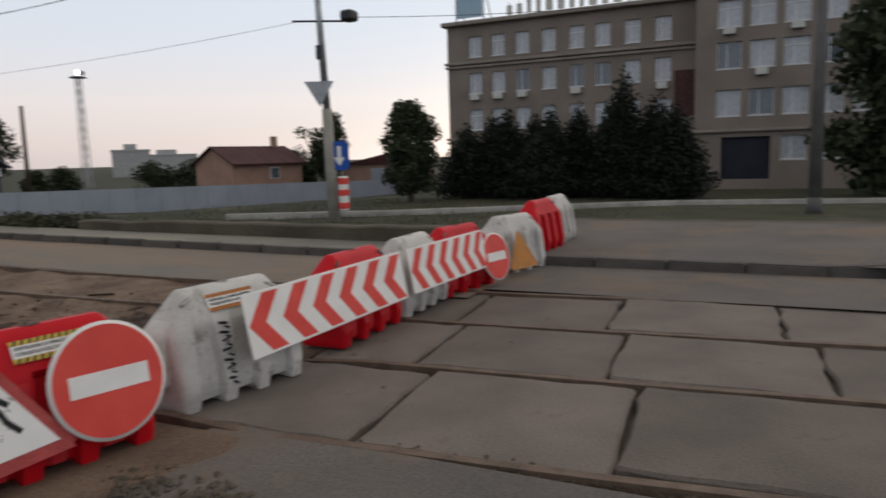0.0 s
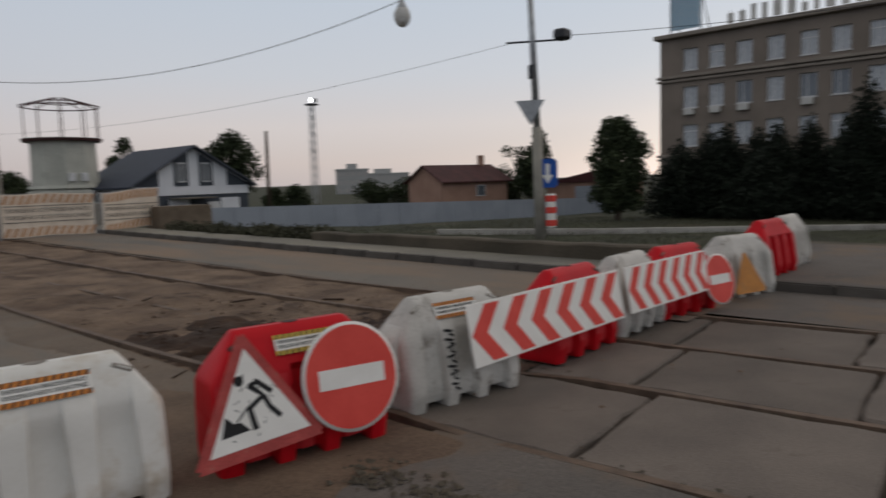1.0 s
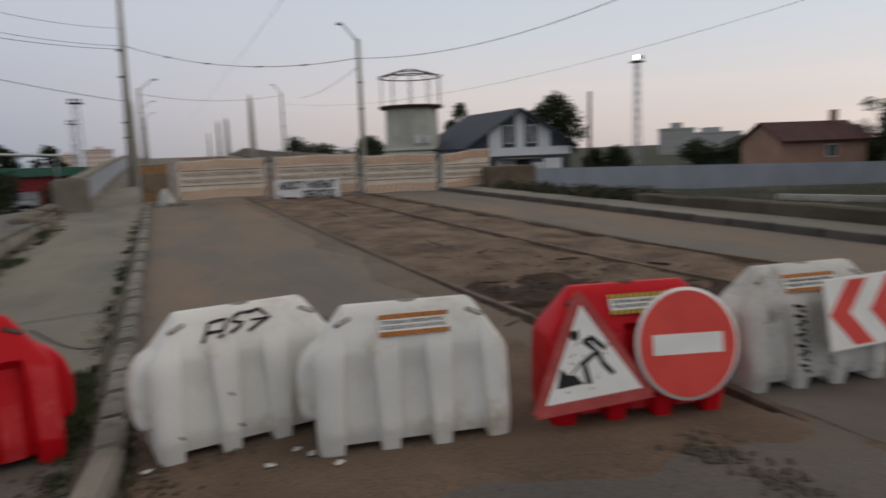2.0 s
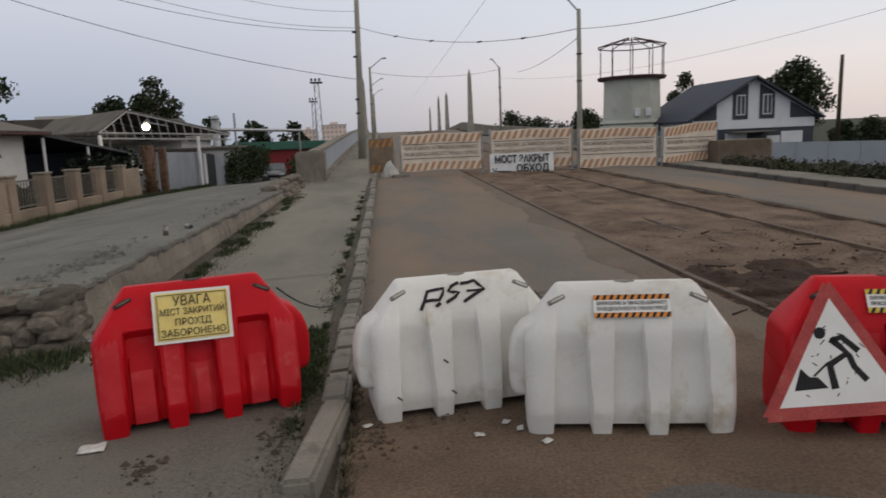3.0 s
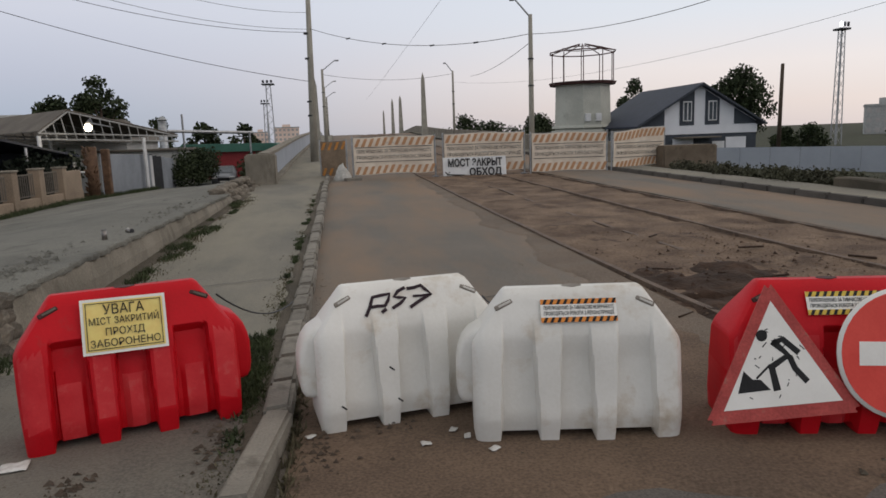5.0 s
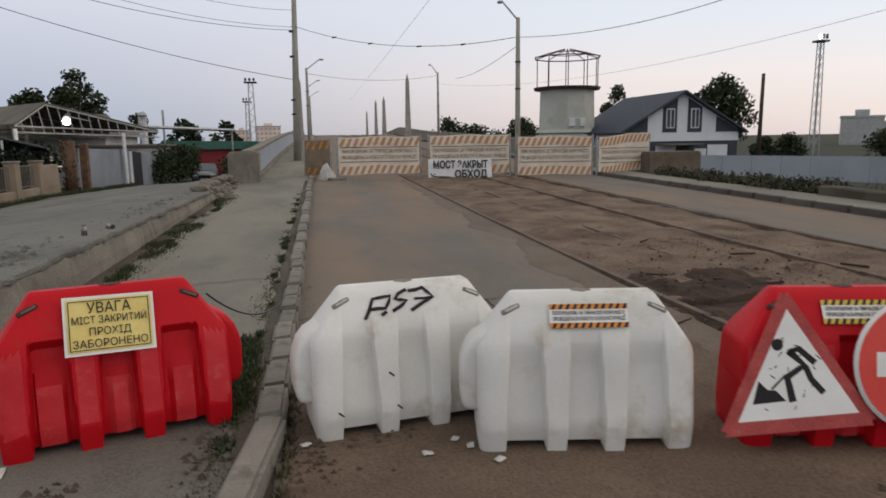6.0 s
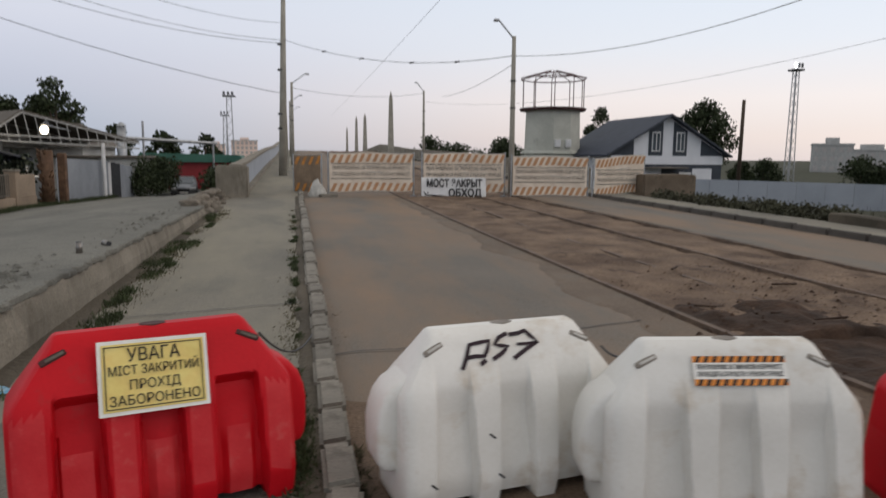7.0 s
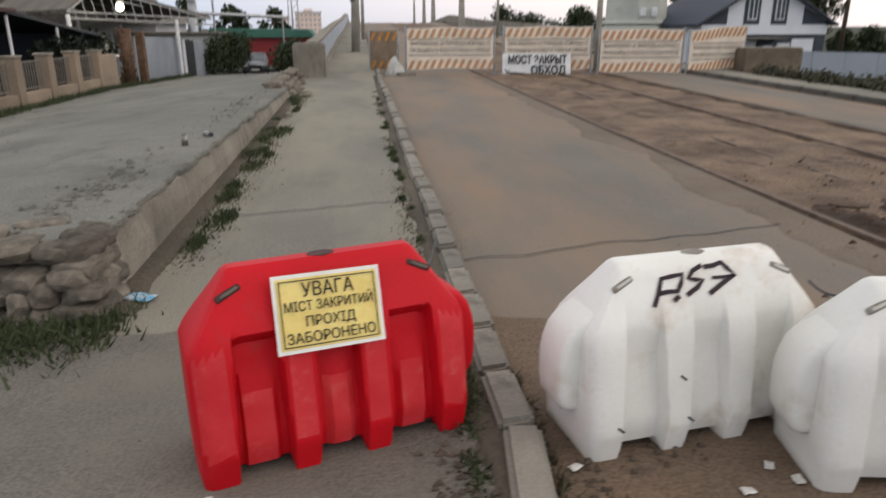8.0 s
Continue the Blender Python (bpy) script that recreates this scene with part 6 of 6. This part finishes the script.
for p in (A, A.lerp(B, 0.72), A + back, B + back, A.lerp(B, 0.35) + back * 0.5):
    part("post", rod((p.x, p.y, -0.6), (p.x, p.y, p.z - 0.1), 0.09, n=8), M_WFRAME, cn)
lampb = thing("yard_lamp", pose(-10.08, 30.8, 2.49), "lit warm floodlight on the canopy's front", "lamp")
bm = bmesh.new()
bmesh.ops.create_uvsphere(bm, u_segments=12, v_segments=8, radius=0.15)
part("bulb", bm, M_LAMP, lampb, "glowing bulb", True)
part("housing", rod((0, 0.05, 0.1), (0, 0.35, 0.3), 0.16, 0.08, 10), M_DARKST, lampb)
part("bracket", rod((0, 0.2, 0.2), (-0.2, 4.0, 0.1), 0.03, n=5), M_STEEL, lampb)
pl = new("yard_lamp_light", bpy.data.lights.new("yard_lamp_light", "POINT"))
pl.data.energy, pl.data.color, pl.data.shadow_soft_size = 55, (1.0, 0.84, 0.6), 0.15
pl.location = (-10.03, 30.45, 2.4)

# ---- houses of the side street ----
lr = thing("long_shed", pose(0, 0, 0), "long low building with a slate sheet roof", "building")
part("wall", box(-34, -12.5, 44.5, 52, -1, 2.1), M_WHWALL, lr)
part("roof", prism([(-35, 1.95), (-12, 1.95), (-12, 2.1), (-15.5, 3.5), (-35, 3.7)], 43.8, 44.2), M_SLATE, lr)
bm = bmesh.new()
vs = [bm.verts.new(v) for v in ((-35, 43.9, 2.0), (-12, 43.9, 2.0), (-13.5, 48, 3.45), (-35, 48, 3.55), (-35, 52.4, 2.0), (-12, 52.4, 2.0))]
bm.faces.new((vs[0], vs[1], vs[2], vs[3]))
bm.faces.new((vs[3], vs[2], vs[5], vs[4]))
bm.faces.new((vs[1], vs[5], vs[2]))
part("roof_slope", bm, M_SLATE, lr, "grey slate roof slope")
part("chimney", box(-22, -19, 46.5, 47.5, 3.2, 3.85), M_WHWALL, lr)
for k in range(6):
    x = -14.5 - 2.4 * k
    w = part("window", box(x - 0.45, x + 0.45, 44.44, 44.52, 0.5, 1.6), M_WFRAME, lr)
    part("pane", box(x - 0.37, x + 0.37, 44.41, 44.45, 0.58, 1.52), M_GLASS, w)
wv = thing("white_outbuilding", pose(-11.5, 42.5, -0.7), "plain white outbuilding behind the sheet fence", "building")
part("wall", box(-2.2, 2.6, 0, 3, 0, 2.05), M_WHWALL, wv)
part("roof", box(-2.4, 2.8, -0.2, 3.2, 2.05, 2.2, 0.03), M_SLATE, wv)
part("dark_door", box(0.0, 0.9, -0.03, 0.0, 0, 1.9), M_DARKST, wv)

ho = thing("cottage", pose(0, 0, 0), "white cottage with a grey roof and a lit porch", "house")
part("wall", box(-18, -11.9, 22, 24.1, -0.4, 2.3), M_WHWALL, ho)
bm = bmesh.new()
vs = [bm.verts.new(v) for v in ((-18.5, 21.4, 2.3), (-11.2, 21.4, 2.3), (-11.2, 24.7, 2.3), (-18.5, 24.7, 2.3), (-15, 23.2, 3.4))]
for i in range(4):
    bm.faces.new((vs[i], vs[(i + 1) % 4], vs[4]))
part("roof", bm, M_SLATE, ho, "grey hipped sheet roof")
part("eave_board", box(-18.5, -11.2, 21.4, 24.7, 2.18, 2.29, 0.02), M_RUSTDK, ho)
door = part("doorway", box(-14.2, -13.2, 21.94, 22.02, -0.3, 1.5), M_WFRAME, ho)
part("door_leaf", box(-14.1, -13.3, 21.91, 21.95, -0.3, 1.42), M_BRICK, door)
bm = prism([(-14.9, 1.5), (-11.5, 1.5), (-11.6, 1.72), (-12.2, 1.95), (-13.2, 2.03), (-14.3, 1.95)], 20.9, 21.95)
part("awning", bm, M_RUSTDK, ho, "red-brown curved porch awning")
part("warm_tube", rod((-14.6, 21.1, 1.52), (-13.2, 21.1, 1.58), 0.035, n=6), M_WARM, ho, "glowing orange tube")
wp = new("porch_light", bpy.data.lights.new("porch_light", "POINT"))
wp.data.energy, wp.data.color, wp.data.shadow_soft_size = 26, (1.0, 0.55, 0.22), 0.1
wp.location = (-12.7, 21.3, 1.3)

pg = thing("dark_shed_roof", pose(0, 0, 0), "dark lean-to roof on pale posts beside the cottage", "shed")
bm = bmesh.new()
vs = [bm.verts.new(v) for v in ((-11.6, 24, 2.25), (-10.6, 31, 1.3), (-16, 33, 1.3), (-16.4, 27, 2.3))]
v2 = [bm.verts.new(v.co + Vector((0, 0, 0.08))) for v in vs]
bm.faces.new(vs)
bm.faces.new(v2[::-1])
for i in range(4):
    bm.faces.new((vs[i], vs[(i + 1) % 4], v2[(i + 1) % 4], v2[i]))
bmesh.ops.recalc_face_normals(bm, faces=bm.faces)
part("roof", bm, M_GATESHADE, pg, "black roofing")
for x, y, z in ((-11.5, 24.6, 2.1), (-11.2, 27.4, 1.75), (-10.75, 30.6, 1.32), (-14, 27, 1.9)):
    part("post", rod((x, y, -0.4), (x, y, z), 0.05, n=6), M_WFRAME, pg)
# Added black box gives the shade under the lean-to as colour.
part("shade_fill", box(-17, -12.0, 29.5, 34, -0.5, 1.55), M_GATESHADE, pg)
gshr = thing("shrub", pose(0, 0, 0), "dark garden shrubs behind the brick fence", "shrub", kind="stuff")
leaves("foliage", gshr, [(-11.3 + 0.4 * math.sin(k), 27 + 0.5 * k, 0.7 + 0.25 * math.sin(k * 2), 0.6, 0.6, 0.6) for k in range(8)] + [(-10.5 + 0.2 * math.sin(k * 1.7), 11 + 0.75 * k, 0.1, 0.45, 0.5, 0.5) for k in range(22)], 8000, 0.1, M_CONIF, 83)
tb = thing("garden_table", pose(-10.4, 29.3, -0.3), "white plastic table behind the brick fence", "table")
part("tabletop", box(-0.9, 0.9, -0.5, 0.5, 0.98, 1.04, 0.02), M_WFRAME, tb)
for sx in (-0.8, 0.8):
    for sy in (-0.4, 0.4):
        part("leg", rod((sx, sy, 0), (sx, sy, 0.98), 0.03, n=6), M_WFRAME, tb)

ch = thing("boiler_chimney", pose(-10.6, 45.6, -0.8), "grey steel boiler chimney with a cap", "chimney")
part("flue", rod((0, 0, 0), (0, 0, 4.0), 0.26, n=12), M_STEEL, ch, smooth=True)
part("cap", rod((0, 0, 4.05), (0, 0, 4.25), 0.32, 0.1, 12), M_STEEL, ch)
pp2 = thing("pipe_bridge", pose(0, 0, 0), "overhead steel pipe on slim posts", "pipe")
part("pipe", rod((-10.4, 46, 2.55), (-5.6, 49.5, 2.35), 0.1, n=8), M_STEEL, pp2)
for x, y in ((-9.6, 46.6), (-5.8, 49.3)):
    part("post", rod((x, y, -0.8), (x, y, 3.6 if x < -9 else 2.4), 0.07, n=6), M_STEEL, pp2)
rs = thing("red_shed", pose(-7.9, 54, -0.9), "long red metal shed with a green roof", "shed")
part("wall", box(-3.5, 3.6, 0, 4, 0, 1.95), M_REDRF, rs)
part("roof", prism([(-3.8, 1.95), (3.9, 1.95), (3.4, 2.5), (-3.4, 2.6)], -0.3, 4.3), mat("green_roof", (0.06, 0.16, 0.12), (0.04, 0.12, 0.09), 1.0, 0.6), rs, "dull green sheet roof")


def make_car(m, label):
    th = thing("car", m, label, "car")
    body = bmesh.new()
    prof = [(-2.0, 0.3), (-2.05, 0.7), (-1.7, 0.85), (-0.9, 0.93), (-0.3, 1.4), (0.9, 1.43), (1.6, 0.98), (2.05, 0.92), (2.08, 0.35)]
    lo = [body.verts.new((-0.8, x, z)) for x, z in prof]
    hi = [body.verts.new((0.8, x, z)) for x, z in prof]
    for v in lo + hi:
        if v.co.z > 1:
            v.co.x *= 0.82
    k = len(prof)
    body.faces.new(lo)
    body.faces.new(hi[::-1])
    for i in range(k):
        body.faces.new((lo[i], hi[i], hi[(i + 1) % k], lo[(i + 1) % k]))
    bmesh.ops.recalc_face_normals(body, faces=body.faces)
    bmesh.ops.bevel(body, geom=body.edges[:], offset=0.06, segments=2, affect="EDGES")
    part("body", body, M_CARS, th, smooth=True)
    ws = part("windscreen", box(-0.58, 0.58, -0.33, 0.33, -0.01, 0.01), M_GLASS, th)
    ws.matrix_local = pose(0, -0.62, 1.19, 38, 0, 0)
    for s in (-1, 1):
        part("headlight", box(s * 0.6 - 0.17, s * 0.6 + 0.17, -2.1, -2.0, 0.62, 0.76, 0.03), M_WFRAME, th)
        for y in (-1.3, 1.3):
            w = part("wheel", rod((s * 0.66, y, 0.31), (s * 0.84, y, 0.31), 0.31, n=16), M_BLACK, th)
            part("rim", rod((s * 0.84, y, 0.31), (s * 0.85, y, 0.31), 0.2, n=12), M_STEEL, w)
    part("grille", box(-0.38, 0.38, -2.09, -2.02, 0.5, 0.68), M_BLACK, th)
    part("plate", box(-0.26, 0.26, -2.1, -2.06, 0.36, 0.47), M_WHITE, th, "plain pale plate")
    return th


make_car(pose(-8.0, 51.4, left_z(-8.0, 51.4), 0, 0, 6), "silver car parked at the end of the side street")

# ---- distance ----
def far_block(x, y, z, w, d, h, rot, cols, rows, material, label):
    th = thing("apartment_block", pose(x, y, z, 0, 0, rot), label, "apartment block", "far apartment blocks")
    part("wall", box(-w / 2, w / 2, 0, d, 0, h), material, th)
    part("roof", box(-w / 2 - 0.2, w / 2 + 0.2, -0.2, d + 0.2, h, h + 0.5), M_FARG, th)
    part("lift_house", box(-w / 6, w / 6, d * 0.3, d * 0.7, h + 0.5, h + 2.0), material, th)
    for r in range(rows):
        for c in range(cols):
            xx, zz = -w / 2 + w * (c + 0.5) / cols, h * (r + 0.55) / rows
            part("window", box(xx - w / cols * 0.28, xx + w / cols * 0.28, -0.08, -0.02, zz - h / rows * 0.24, zz + h / rows * 0.24), M_FARWIN, th)
    return th


far_block(-27.5, 402, -6, 14, 10, 15.5, 4, 6, 6, M_FARB, "far pale pink apartment block, last light put into its colour")
far_block(-44, 420, -6, 9, 10, 13.5, 4, 4, 5, M_FARB, "far pale apartment block behind trees")
far_block(131, 150, -4, 9, 9, 9.3, -38, 5, 4, M_FARG, "far grey panel apartment block")
far_block(168, 176, -4, 18, 9, 8.5, -38, 9, 3, M_FARG, "far low grey panel block")

mr = thing("brick_house", pose(54.3, 50.3, -1.25, 0, 0, -12), "pink brick house with a maroon tiled roof", "house")
part("wall", prism([(0, 0), (9, 0), (9, 2.9), (0, 2.9)], -3.1, 3.1), M_PINK, mr)
for s in (-1, 1):
    bm = bmesh.new()
    vs = [bm.verts.new(v) for v in ((-0.4, s * 3.6, 2.6), (9.4, s * 3.6, 2.6), (9.4, 0, 4.45), (-0.4, 0, 4.45))]
    v2 = [bm.verts.new(v.co + Vector((0, 0, 0.12))) for v in vs]
    bm.faces.new(vs)
    bm.faces.new(v2[::-1])
    for i in range(4):
        bm.faces.new((vs[i], vs[(i + 1) % 4], v2[(i + 1) % 4], v2[i]))
    bmesh.ops.recalc_face_normals(bm, faces=bm.faces)
    part("roof_slope", bm, M_MAROON, mr, "maroon tiled roof slope")
for x in (0.02, 8.98):
    bm = bmesh.new()
    f = [bm.verts.new(v) for v in ((x, -3.1, 2.85), (x, 3.1, 2.85), (x, 0, 4.4))]
    bm.faces.new(f)
    part("gable", bm, M_PINK, mr)
for x in (5.2,):
    w = part("window", box(x - 0.6, x + 0.6, -3.18, -3.08, 1.1, 2.3), M_WFRAME, mr)
    part("pane", box(x - 0.52, x + 0.52, -3.2, -3.17, 1.18, 2.22), M_GLASS, w)
part("chimney", box(7.6, 8.1, -0.3, 0.3, 4.2, 5.6), M_PINK, mr)
tree(60.5, 40.5, -1.4, 5.6, crown(90, 1.2, 5.6, 2.0, 16), 2600, 0.22, "dark tree beside the pink house", 90)
lowb = thing("low_store", pose(66, 36.5, -1.4, 0, 0, -60), "low storehouse with a blue-grey door", "building")
part("wall", box(-5, 5, 0, 4, 0, 2.4), M_PINK, lowb)
part("roof", prism([(-5.4, 2.4), (5.4, 2.4), (0, 3.6)], -0.3, 4.3), M_MAROON, lowb)
part("door", box(-2, 1.5, -0.06, -0.02, 0, 2.0), M_FENCE, lowb)

# ---- litter and small things ----
def can(x, y, z, lying, label):
    th = thing("tin_can", pose(x, y, z + (0.035 if lying else 0), 90 if lying else 0, 0, 40 if lying else 0), label, "can", "cans on the wall")
    part("body", rod((0, 0, 0), (0, 0, 0.13), 0.034, n=14), M_TIN, th, smooth=True)
    part("rim", rod((0, 0, 0.13), (0, 0, 0.136), 0.03, n=14), M_DARKST, th)


can(-2.86, 9.0, wall_top(9) + 0.015, False, "dented drink can standing on the wall's edge")
can(-2.8, 9.75, wall_top(9.7) + 0.015, True, "drink can lying on the wall's edge")


def scrap(name, x, y, z, w, d, material, label, cat, rz, seed):
    g = sheet(steps(-w / 2, w / 2, 6), steps(-d / 2, d / 2, 5), lambda a, b: 0.012 + 0.012 * nz(a, b, 26, seed))
    ob = part(name, g, material, smooth=True)
    sol = ob.modifiers.new("thickness", "SOLIDIFY")
    sol.thickness = 0.004
    ob.matrix_world = pose(x, y, z, 0, 0, rz)
    return tagged(ob, label, cat, "litter on the ground")


scrap("paper_scrap", -1.6, 3.43, 0.068, 0.13, 0.1, M_PAPER, "crumpled white paper scrap on the pavement", "litter", 10, 1)
scrap("snack_packet", -2.4, 5.55, 0.075, 0.2, 0.12, M_BLUEPK, "crushed blue and white snack packet by the wall", "litter", -20, 2)
for i, (x, y, rz) in enumerate(((0.79, 3.22, 20), (0.62, 3.5, 60), (-0.16, 3.58, 30), (0.68, 3.4, 80), (0.45, 3.36, 10))):
    scrap("paper_scrap", x, y, 0.014, 0.055, 0.035, M_PAPER, "small white paper scrap before the barriers", "litter", rz, 3 + i)


def chips(name, boxes, count, size, material, label, seed):
    """Small loose crumbs over ground patches (x0, x1, y0, y1, z)."""
    r = np.random.RandomState(seed)
    bx = np.array(boxes)[r.randint(0, len(boxes), count)]
    p = np.stack([(bx[:, 0] + bx[:, 1]) / 2 + r.normal(size=count) * (bx[:, 1] - bx[:, 0]) / 4, (bx[:, 2] + bx[:, 3]) / 2 + r.normal(size=count) * (bx[:, 3] - bx[:, 2]) / 4, bx[:, 4]], axis=1)
    p[:, 2] -= [pit_dip(u, v) for u, v in p[:, :2]]
    s = size * r.uniform(0.3, 1.0, (count, 1)) ** 1.5
    q = [p + s * (np.array(k) + r.uniform(-0.3, 0.3, (count, 3))) for k in ((-1, -0.6, 0), (1, -0.6, 0), (0, 1, 0), (0, 0, 0.8))]
    v = np.concatenate(q, axis=1).reshape(-1, 3)
    b = np.arange(count)[:, None] * 4
    f = np.concatenate([b + np.array(k) for k in ((0, 1, 3), (1, 2, 3), (2, 0, 3))])
    me = bpy.data.meshes.new(name)
    me.from_pydata(v.tolist(), [], f.tolist())
    me.materials.append(material)
    return tagged(new(name, me), label, "debris", kind="stuff")


chips("gravel", [(-0.28, 0.0, 2.9, 4.3, 0.002), (-0.28, -0.1, 4.3, 12, 0.02), (0.0, 3.0, 3.0, 3.9, 0.014)], 320, 0.009, M_SOIL, "dark crumbs and dead leaves at the kerb and barriers", 91)
chips("gravel", [(3.2, 7.4, 3.5, 12, 0.02)], 1500, 0.022, M_DIRT, "clods and gravel on the tram bed", 92)
chips("gravel", [(3.38, 3.62, -3, 2.6, -0.015), (4.92, 5.15, -3, 2.6, -0.015)], 900, 0.02, M_SOIL, "crumbled bits in the joints beside the rails", 93)
chips("gravel", [(-2.8, -0.7, 3, 12, 0.066)], 260, 0.009, M_STONE, "grit on the pavement", 94)
chips("gravel", [(2.45, 2.8, 2.3, 2.7, 0.014), (2.52, 2.82, 1.75, 2.35, 0.012)], 220, 0.03, M_SOIL, "dark flakes of broken asphalt on the road", 95)
chips("broken_asphalt", [(-3.3, -2.75, 5.8, 8.2, 0.5), (-3.2, -2.8, 8.4, 16, 0.46), (-5.5, -3.2, 6.0, 9.0, 0.36)], 420, 0.045, M_STREET, "broken crumbs of asphalt along the wall's edge", 101)
chips("gravel", [(-8.5, -3.2, 6.5, 16, 0.2)], 300, 0.02, M_STONE, "loose grit on the side street", 102)
chips("grit", [(-0.2, 3.0, 1.4, 2.6, 0.006), (-0.2, 2.9, 4.2, 14, 0.02), (-2.2, -0.6, 2.2, 3.4, 0.068)], 900, 0.009, M_SOIL, "dark grit scattered over the asphalt", 103)
wire("barrier_tie", (-0.72, 4.3, 0.7), (-0.42, 6.4, 0.14), 0.12, 0.006, "thin wire trailing from the red barrier to the kerb")
wire("barrier_tie", (0.86, 3.78, 0.7), (0.93, 3.62, 0.7), 0.03, 0.005, "thin wire tying two white barriers")
for a, b, label in (((-0.28, 6.2), (3.0, 6.9), "dark crack across the asphalt lane"), ((-2.6, 7.4), (-0.5, 7.9), "dark crack across the pavement")):
    pts = [(a[0] + (b[0] - a[0]) * t, a[1] + (b[1] - a[1]) * t + 0.09 * nz(t * 9, a[0], 1.0)) for t in steps(0, 1, 24)]
    ck = part("crack", stroke(bmesh.new(), pts, 0.016), M_BLACK)
    ck.matrix_world = pose(0, 0, 0.018 if a[0] > -1 else 0.09)
    tagged(ck, label, "crack", kind="structure")
pit = sheet(steps(2.9, 5.4, 50), steps(3.5, 8.2, 80), lambda x, y: 0.04 - pit_dip(x, y) + 0.09 * nz(x, y, 2.2, 5) + 0.04 * nz(x, y, 6, 2) - 0.2 * max(0, ((x - 4.1) / 1.1) ** 2 + ((y - 5.7) / 2.1) ** 2 - 0.55))
tagged(part("earth_heap", pit, M_EARTH, smooth=True), "low heap of dark reddish earth in the torn tram bed", "earth", kind="structure")
for px, py, pz, ln, wd, tilt, turn in ((4.3, 6.75, 0.05, 0.55, 0.05, 6, 20), (4.5, 6.5, 0.04, 0.42, 0.035, -9, -28), (4.05, 6.95, 0.03, 0.3, 0.03, 4, 64), (3.72, 7.3, 0.02, 0.24, 0.025, 3, -12), (3.0, 5.4, 0.03, 0.26, 0.016, 2, 35), (5.4, 8.2, 0.03, 0.4, 0.04, 3, 10), (4.6, 9.4, 0.05, 0.35, 0.035, 2, 48), (6.2, 7.2, 0.03, 0.3, 0.04, 4, -35)):
    bm = box(-ln / 2, ln / 2, -wd / 2, wd / 2, 0, 0.4 * wd + 0.008, 0.004)
    for v in bm.verts:
        v.co.y *= 1 - 0.4 * (v.co.x / ln + 0.5)
        v.co.z += 0.05 * wd * nz(v.co.x, px, 9)
    ob = part("broken_board", bm, M_EARTH)
    ob.matrix_world = pose(px, py, road_z(py) + pz - 0.02, 0, tilt, turn)
    tagged(ob, "splintered dark board lying on the torn tram bed", "debris", "boards on the tram bed")
for x0, x1, label in ((-0.46, -0.2, "dirt filling the joint beside the kerb"), (2.95, 3.5, "dirt filling the joint beside the rail")):
    tagged(part("joint_dirt", box(x0, x1, 2.55, 3.4, -0.12, -0.012, 0.005), M_SOIL), label, "soil", kind="structure")
chips("clods", [(2.95, 5.2, 3.8, 7.8, 0.05), (3.1, 6.8, 4.0, 12.0, 0.0)], 260, 0.035, M_EARTH, "dark clods and debris on the tram bed", 97)
chips("dead_leaves", [(-1.35, -1.15, 3.0, 3.3, 0.07), (-0.75, -0.55, 3.0, 4.0, 0.07), (-0.26, 0.5, 3.35, 4.0, 0.016), (-0.24, 0.0, 3.0, 3.8, 0.014)], 220, 0.024, M_BARK, "dead leaves and twigs lying by the kerb", 99)
